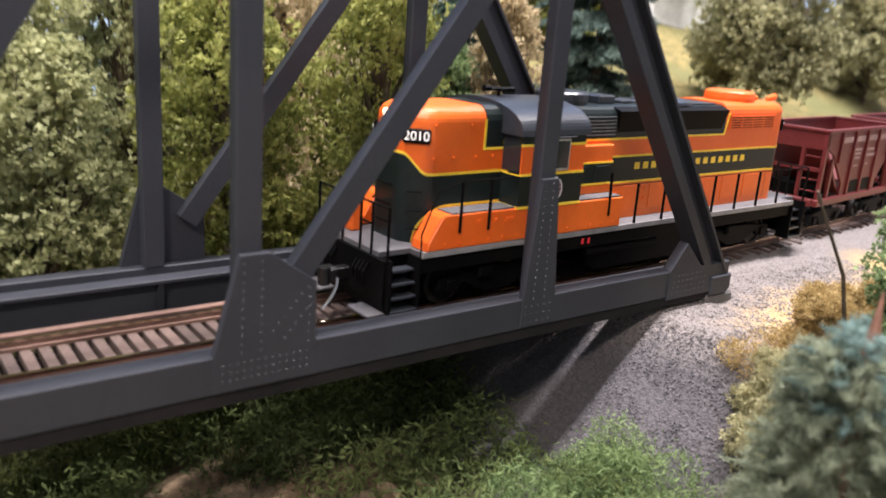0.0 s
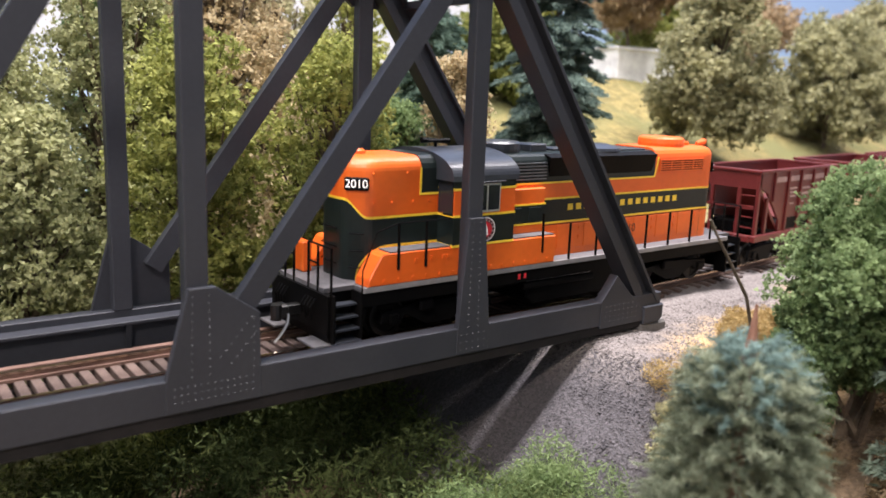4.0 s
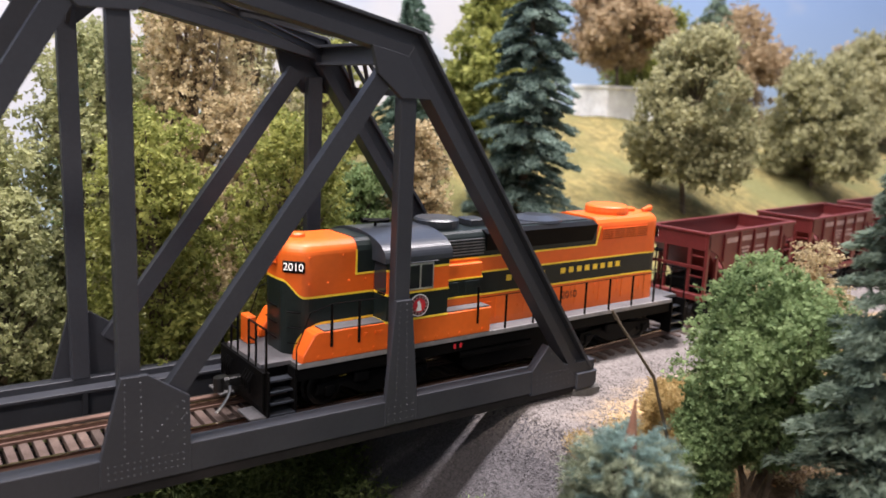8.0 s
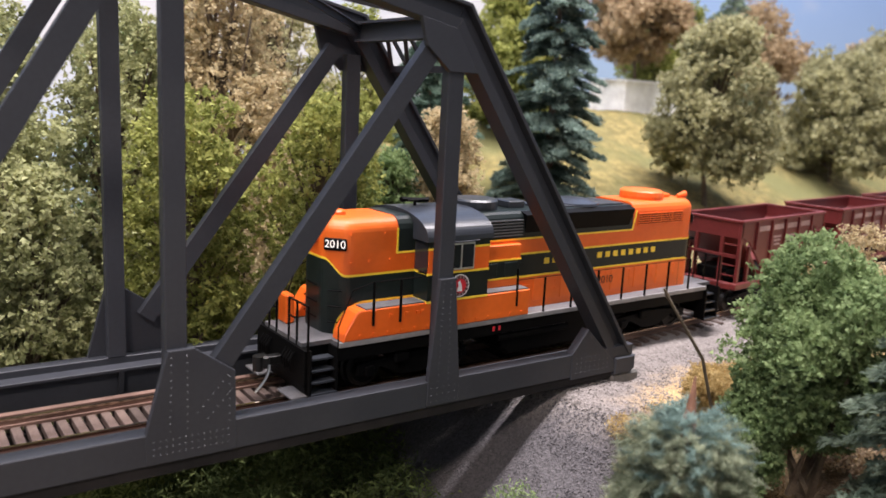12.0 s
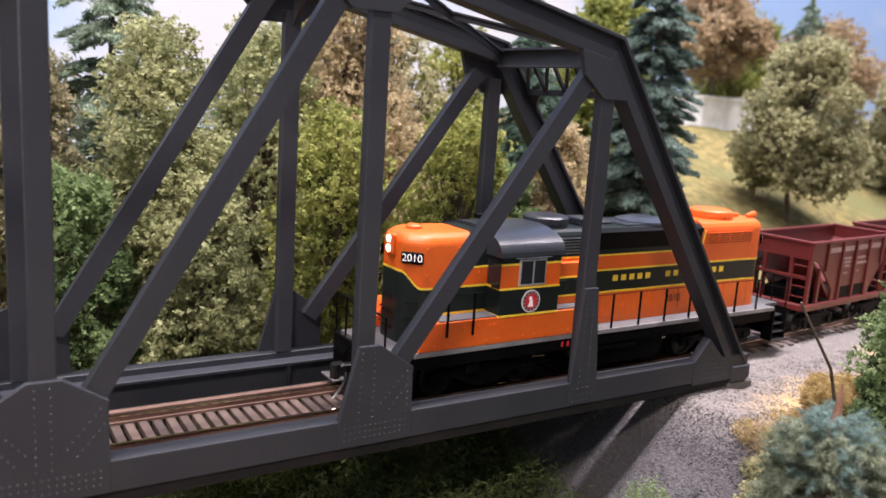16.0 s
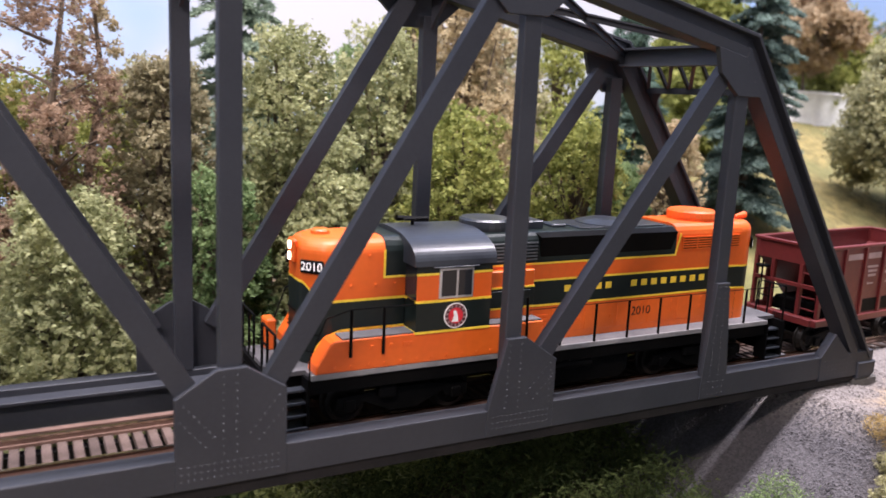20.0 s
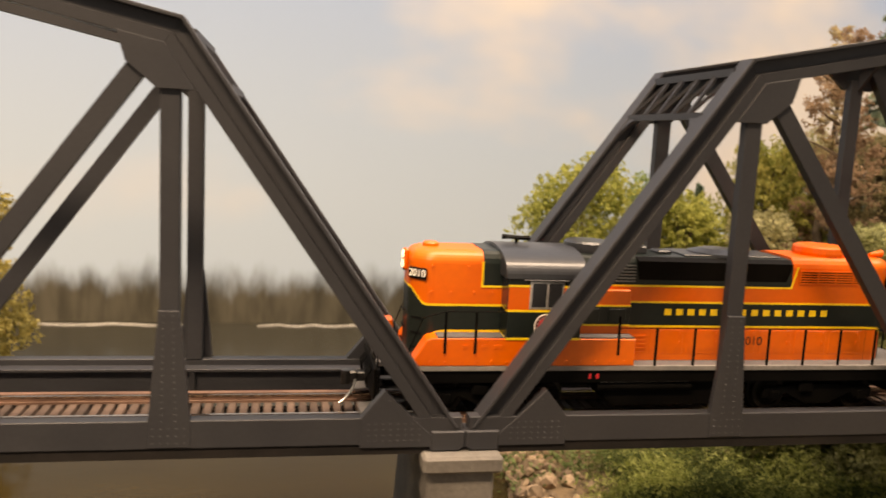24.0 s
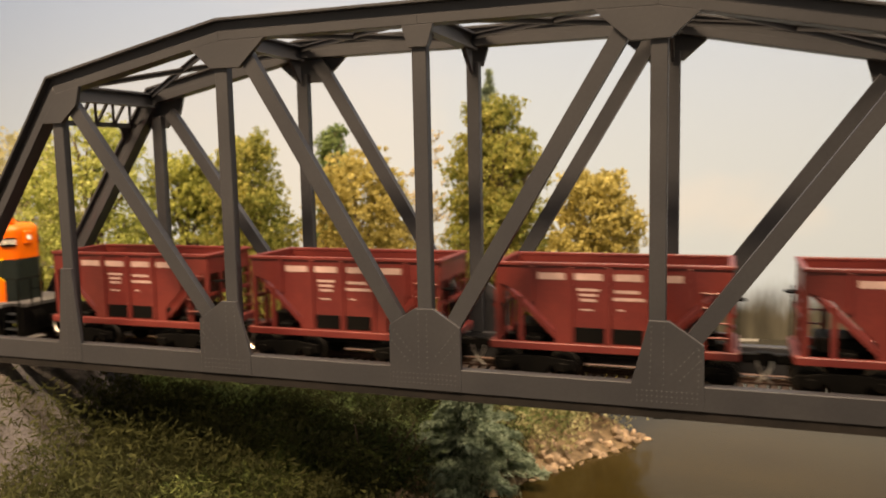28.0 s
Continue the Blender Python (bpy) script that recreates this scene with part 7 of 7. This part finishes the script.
def dome_points(rng, n, radius, height, lo, hi):
    """Spots and outward directions on a half ellipsoid between two levels."""
    z = rng.uniform(lo, hi, n)
    a = rng.uniform(0, 2 * math.pi, n)
    r = radius * np.sqrt(np.maximum(0.02, 1 - (z / height) ** 2)) * rng.uniform(0.12, 1.0, n) ** 0.6
    p = np.stack([np.cos(a) * r, np.sin(a) * r, z], 1)
    return p, unit(np.stack([np.cos(a), np.sin(a), 0.25 + 0.9 * z / height - 0.3 + rng.normal(size=n) * 0.2], 1))


rng = np.random.default_rng(73)
ob = thing("small_spruce", -58, -71, -65, "cut-off grey-green model spruce with teal tips and a bare broken top", "tree", GROVE)
p, d = dome_points(rng, 1250, 17, 77, 20, 73)
part("needles", sprigs("needles", rng, p, d, 8.0, 90, 1.7, NEEDLE_OLIVE), None, ob)
p, d = dome_points(rng, 110, 20, 79, 64, 78)
part("tip_needles", sprigs("tip_needles", rng, p, d, 6.0, 90, 1.6, NEEDLE_BLUE), None, ob, "teal needle tips")
bm = bmesh.new()
rod(bm, (0, 0, -4), (0.6, 0.4, 74), 1.8, 8, 1.6)
rod(bm, (0.6, 0.4, 74), (1.6, 0.8, 86), 1.7, 8, 0.2)
part("trunk", bm, STUMP_WOOD, ob, "red-brown pointed stem")
gz = ground_height(0, -104)
plant("spruce_tree", 0, -104, conifer(75, 112 - gz, 27, NEEDLE_DUSK, tiers=34, needles=62000, size=1.35, droop=0.22, layer=1.0), "broad grey-green model spruce near the track", "tree", GROVE)
shrub(76, -36, -44, -46, 30, 13, 10400, 0.42, LEAF_OLIVE, "small olive and straw shrub on the gravel edge", clumps=40)
shrub(77, -22, -34, -36, 24, 12, 12000, 0.34, LEAF_OLIVE, "olive and straw turf shrub on the gravel edge", stems=False, clumps=40, blade=2.2)
shrub(78, 6, -32, -22, 24, 14, 20000, 0.32, STRAW, "straw yellow grass clump", stems=False, clumps=40, blade=2.2)
shrub(79, 24, -28, -20, 20, 12, 18000, 0.32, STRAW, "straw yellow grass clump", stems=False, clumps=40, blade=2.2)
shrub(80, -12, -48, -36, 26, 13, 10000, 0.42, LEAF_OLIVE, "small olive shrub among straw grass", clumps=40)
tw = thing("dead_twig", -8, -45, -8, "thin bare grey-brown twig standing in the grass", "twig")
bm = bmesh.new()
rod(bm, (0, 0, -8), (-12, 0, 20), 0.55, 6, 0.5)
rod(bm, (-12, 0, 20), (-29, 0, 39), 0.5, 6, 0.35)
rod(bm, (-29, 0, 39), (-31, 0, 41.5), 0.6, 6, 0.3)
part("stem", bm, BARK, tw)
tw = thing("pale_twig", -31, -31, -46, "pale tan forked dead twig lying in the litter", "twig")
rng = np.random.default_rng(81)
for k in range(7):
    p = Vector((0, 0, 0)).lerp(Vector((16, -6, 6)), k / 7)
    part("branch", rod(bmesh.new(), p, p + Vector((rng.uniform(-6, 3), rng.uniform(-4, 4), rng.uniform(2, 7))), 0.5, 5, 0.2), PALE_TWIG, tw)
part("stem", rod(bmesh.new(), (-3, 0, -3), (16, -6, 6), 0.7, 5, 0.3), PALE_TWIG, tw)
undergrowth("straw_turf", 82, -45, 90, -62, -22, 90, 2.5, 6.5, 26000, 0.42, STRAW, "straw coloured turf and dry grass", lambda x, y: x > -30 or y < -40, blade=2.0)
undergrowth("leaf_litter", 83, -60, 110, -118, -50, 120, 3, 7, 16000, 0.8, LEAF_RUST, "brown and tan leaf litter")
# under and behind the first span
undergrowth("weeds", 84, -118, -30, -70, -12, 85, 5, 11, 44000, 0.55, LEAF_GREEN, "bright green weeds at the foot of the gravel slope", lambda x, y: x < -57 + 0.35 * max(0, -16 - y), blade=2.0)
undergrowth("undergrowth", 85, -420, -59, -30, 115, 200, 7, 15, 84000, 0.8, LEAF_SHADED_GREEN, "dark green undergrowth below the bridge, the shade deepened into its colour", lambda x, y: x > shore_right(y) + 44, blade=2.0)
undergrowth("weeds", 86, -400, -60, 60, 135, 110, 7, 16, 34000, 0.8, LEAF_TURF, "yellow-green weeds along the river bank", lambda x, y: x > shore_right(y) + 40, blade=2.0)
undergrowth("bank_weeds", 95, -405, -200, -40, 95, 140, 6, 14, 44000, 0.8, LEAF_TURF, "yellow-green weeds along the foot of the river bank", lambda x, y: x > shore_right(y) + 44, blade=2.0)
undergrowth("hill_bushes", 87, -60, 40, 84, 130, 26, 7, 15, 9000, 0.9, LEAF_YELLOW, "yellow-green bushes at the foot of the hill")
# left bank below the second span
undergrowth("undergrowth", 88, -842, -680, -70, 120, 190, 10, 20, 46000, 1.1, LEAF_SHADED_BANK, "undergrowth below the bridge, its colour darkened for the bridge's shade", lambda x, y: x < shore_left(y) - 20, blade=2.0)
undergrowth("weeds", 89, -860, -665, 70, 150, 60, 9, 18, 22000, 0.95, LEAF_GREEN, "green weeds on the river bank", lambda x, y: x < shore_left(y) - 45, blade=2.0)
undergrowth("weeds", 96, -775, -685, -30, 70, 60, 6, 13, 24000, 0.85, LEAF_SHADED_GREEN, "dark green weeds below the bridge, the shade deepened into their colour", lambda x, y: x < shore_left(y) - 34, blade=2.0)
undergrowth("gold_weeds", 90, -900, -815, -95, -50, 60, 4, 9, 18000, 0.7, LEAF_GOLD, "golden turf at the foot of the gravel slope")
undergrowth("bank_bushes", 91, -1050, -640, 120, 260, 150, 10, 24, 40000, 1.2, LEAF_OLIVE, "olive bushes on the far bank", lambda x, y: x < shore_left(y) - 30)
undergrowth("far_bushes", 92, -400, -40, 120, 260, 130, 10, 24, 36000, 1.2, LEAF_GREEN, "green bushes on the far bank", lambda x, y: x > shore_right(y) + 14)
plant("bank_spruce_bush", -690, 88, conifer(93, 40, 28, NEEDLE_GREY, tiers=8, needles=12000, size=2.0, droop=0.15), "low spreading grey-green spruce bush on the bank", "shrub")
t = thing("bare_shrub", -722, 66, -70, "bare grey twiggy shrub on the bank", "shrub")
rng = np.random.default_rng(94)
for k in range(9):
    bm = bmesh.new()
    p = Vector((rng.normal() * 3, rng.normal() * 3, 0))
    q = p + Vector((rng.normal() * 10, rng.normal() * 8, rng.uniform(14, 30)))
    rod(bm, p, q, 0.9, 5, 0.35)
    for j in range(3):
        s0 = p.lerp(q, rng.uniform(0.4, 0.95))
        rod(bm, s0, s0 + Vector((rng.normal() * 6, rng.normal() * 5, rng.uniform(2, 8))), 0.4, 4, 0.15)
    part("branch", bm, BARK, t)

# ---------------------------------------------------------------- river stones
def stone_mesh(seed):
    rng = np.random.default_rng(seed)
    bm = bmesh.new()
    bmesh.ops.create_icosphere(bm, subdivisions=1, radius=1.0)
    k = rng.uniform(0.7, 1.2, 3)
    for v in bm.verts:
        v.co = Vector((v.co.x * k[0], v.co.y * k[1], v.co.z * k[2] * 0.75)) * rng.uniform(0.82, 1.12) * S
    me = bpy.data.meshes.new("stone")
    bm.to_mesh(me)
    bm.free()
    me.materials.append(ROCK)
    return me


STONES = [stone_mesh(200 + k) for k in range(7)]


def stone_bank(seed, count, where, label):
    rng = np.random.default_rng(seed)
    t = thing("stone_bank", 0, 0, 0, label, "stones", "", "structure")
    done = 0
    while done < count:
        x, y, r = where(rng)
        ob = part("stone", STONES[done % 7], None, t)
        ob.location = v3((x, y, max(ground_height(x, y), -79) + r * 0.25))
        ob.rotation_euler = rng.uniform(0, 6.28, 3)
        ob.scale = (r, r, r)
        done += 1


def left_spot(rng):
    y = rng.uniform(30, 205)
    return shore_left(y) - 10 - abs(rng.normal()) * 12, y, rng.uniform(1.3, 3.4) * (1.4 if rng.uniform() < 0.12 else 1)


def right_spot(rng):
    y = rng.uniform(20, 190)
    return shore_right(y) + abs(rng.normal()) * 17 + 4, y, rng.uniform(1.5, 4.5)


stone_bank(301, 260, left_spot, "tan and ochre rounded stones at the water's edge")
stone_bank(302, 240, right_spot, "tan rounded stones at the water's edge")
stone_bank(303, 20, lambda r: (r.uniform(-150, -90), r.uniform(-15, 25), r.uniform(2.5, 5.5)), "pale grey stones among the weeds")

# ---------------------------------------------------------------- loose gravel on the fill
def gravel_grains(seed, count, x0, x1, y0, y1, mat, label):
    rng = np.random.default_rng(seed)
    octa = np.array([(1, 0, 0), (0, 1, 0), (-1, 0, 0), (0, -1, 0), (0, 0, 1)])
    tri = np.array([(0, 1, 4), (1, 2, 4), (2, 3, 4), (3, 0, 4)])
    x, y = rng.uniform(x0, x1, count), rng.uniform(y0, y1, count)
    z = np.array([ground_height(p, q) for p, q in zip(x, y)])
    a = rng.uniform(0, 6.28, count)
    r = rng.uniform(0.16, 0.4, (count, 3)) * rng.choice([1.0, 1.0, 1.5], (count, 1))
    c, s = np.cos(a), np.sin(a)
    v = octa[None] * r[:, None]
    px = v[..., 0] * c[:, None] - v[..., 1] * s[:, None] + rng.uniform(-0.2, 0.2, v.shape[:2])
    py = v[..., 0] * s[:, None] + v[..., 1] * c[:, None] + rng.uniform(-0.2, 0.2, v.shape[:2])
    co = np.stack([px + x[:, None], py + y[:, None], v[..., 2] * 0.8 + z[:, None] + 0.02], 2).reshape(-1, 3) * S
    f = (tri[None] + np.arange(count)[:, None, None] * 5).reshape(-1, 3)
    me = bpy.data.meshes.new("gravel")
    me.from_pydata(co.tolist(), [], f.tolist())
    me.materials.append(mat)
    return tagged(new("gravel", me), label, "gravel", "", "stuff")


gravel_grains(401, 8500, -80, -27, -40, 30, GRAVEL, "loose grey gravel on the end slope")
gravel_grains(402, 7000, -27, 90, -22, 14, BALLAST, "pinkish grey ballast grains beside the track")

# ---------------------------------------------------------------- ties of the track
tie_mesh = bpy.data.meshes.new("tie")
bm = boxb(-1.15, -15.0, RAIL_Z - 4.4, 1.15, 15.0, RAIL_Z - 2.3, 0.12)
for v in bm.verts:
    v.co *= S
bm.to_mesh(tie_mesh)
bm.free()
tie_mesh.materials.append(TIE_WOOD)
rng = np.random.default_rng(5)
far_ties = bmesh.new()
spots = [4 - 3.55 * k for k in range(385)] + [9.5 + 6.0 * k for k in range(90)]
for x in spots:
    if x < -700:
        box(far_ties, x - 1.15, -15, RAIL_Z - 4.4, x + 1.15, 15, RAIL_Z - 2.3)
        continue
    ob = part("tie", tie_mesh, None, track)
    ob.location = v3((x, bend(x) + rng.normal() * (0.25 if x < 5 else 0.8), rng.normal() * 0.05))
    ob.rotation_euler = (0, 0, swing(x) + rng.normal() * (0.006 if x < 5 else 0.02))
part("far_ties", far_ties, TIE_WOOD, track, "", "stuff")


# ---------------------------------------------------------------- motion
TRAIN = [(0, -61.0), (13.3, -61.0), (13.6, -61.6), (14.0, -64.6), (14.5, -70.3), (15.0, -76.3), (15.5, -82.0), (16.0, -87.0), (16.5, -92.0), (17.0, -97.3),
         (17.5, -103.3), (18.0, -110.7), (18.4, -118.8), (18.8, -127.8), (19.2, -137.3), (19.6, -147.6), (20.0, -159.6), (20.5, -179.3), (21.0, -202.5),
         (21.5, -230.0), (22.0, -261.0), (22.5, -294.5), (22.9, -324.5), (23.3, -357.0), (23.7, -394.5), (24.1, -434.0), (24.5, -475.5), (25.0, -533.0),
         (25.5, -597.5), (26.2, -695.0), (27.0, -824.0), (28.0, -998.0)]


def train_x(t):
    """Where the locomotive's cab is, by a smooth curve through the rows above."""
    p = TRAIN
    i = max(0, min(len(p) - 2, sum(1 for q in p if q[0] <= t) - 1))
    (t0, x0), (t1, x1) = p[i], p[i + 1]

    def slope(k):
        if k <= 0 or p[min(k, len(p) - 1)][0] <= 13.3:
            return 0.0
        if k >= len(p) - 1:
            return (p[-1][1] - p[-2][1]) / (p[-1][0] - p[-2][0]) * 1.05
        return (p[k + 1][1] - p[k - 1][1]) / (p[k + 1][0] - p[k - 1][0])

    h = t1 - t0
    s = (t - t0) / h
    a, b = slope(i) * h, slope(i + 1) * h
    return x0 * (2 * s ** 3 - 3 * s * s + 1) + a * (s ** 3 - 2 * s * s + s) + x1 * (3 * s * s - 2 * s ** 3) + b * (s ** 3 - s * s)


# where the track is after so many millimetres along it
ARC = [(-45.0, -45.0)]
while ARC[-1][1] < 1240:
    d, x = ARC[-1]
    ARC.append((d + 5.0, x + 5.0 * math.cos(swing(x))))


def on_track(d):
    """The point of the track's middle line at a distance along it."""
    if d <= -45:
        return Vector((d, 0))
    k = (d + 45) / 5.0
    i = min(int(k), len(ARC) - 2)
    x = ARC[i][1] + (ARC[i + 1][1] - ARC[i][1]) * (k - i)
    return Vector((x, bend(x)))


def ride(d, a, b):
    """The pose of a body that stands with its trucks at a and b before and behind its origin."""
    p, q = on_track(d + a), on_track(d + b)
    yaw = math.atan2(q.y - p.y, q.x - p.x)
    o = p - Vector((math.cos(yaw), math.sin(yaw))) * a
    return pose(o.x * S, (MID + o.y) * S, 0, 0, 0, math.degrees(yaw))


def motions():
    times = [0.0, 13.2] + [13.3 + 0.1 * k for k in range(82)] + [21.5 + k / 30 for k in range(196)]
    times = [t for t in times if t <= 28.0]
    coarse = [0.0, 13.2] + [13.3 + 0.1 * k for k in range(148)]
    coarse = [t for t in coarse if t <= 28.0]
    for k, ob in enumerate([loco] + CARS):
        off = 0 if k == 0 else 152 + 37.5 + 95 * (k - 1)
        a, b = (-12.0, 96.0) if k == 0 else (-25.0, 25.0)
        walk(ob, [(t, ride(train_x(t) + off, a, b)) for t in coarse])
    for w, r in SPIN:
        x, z = w.location.x, w.location.z
        walk(w, [(t, pose(x, 0, z, 0, math.degrees((train_x(t) + 61.0) / r), 0)) for t in times])


motions()
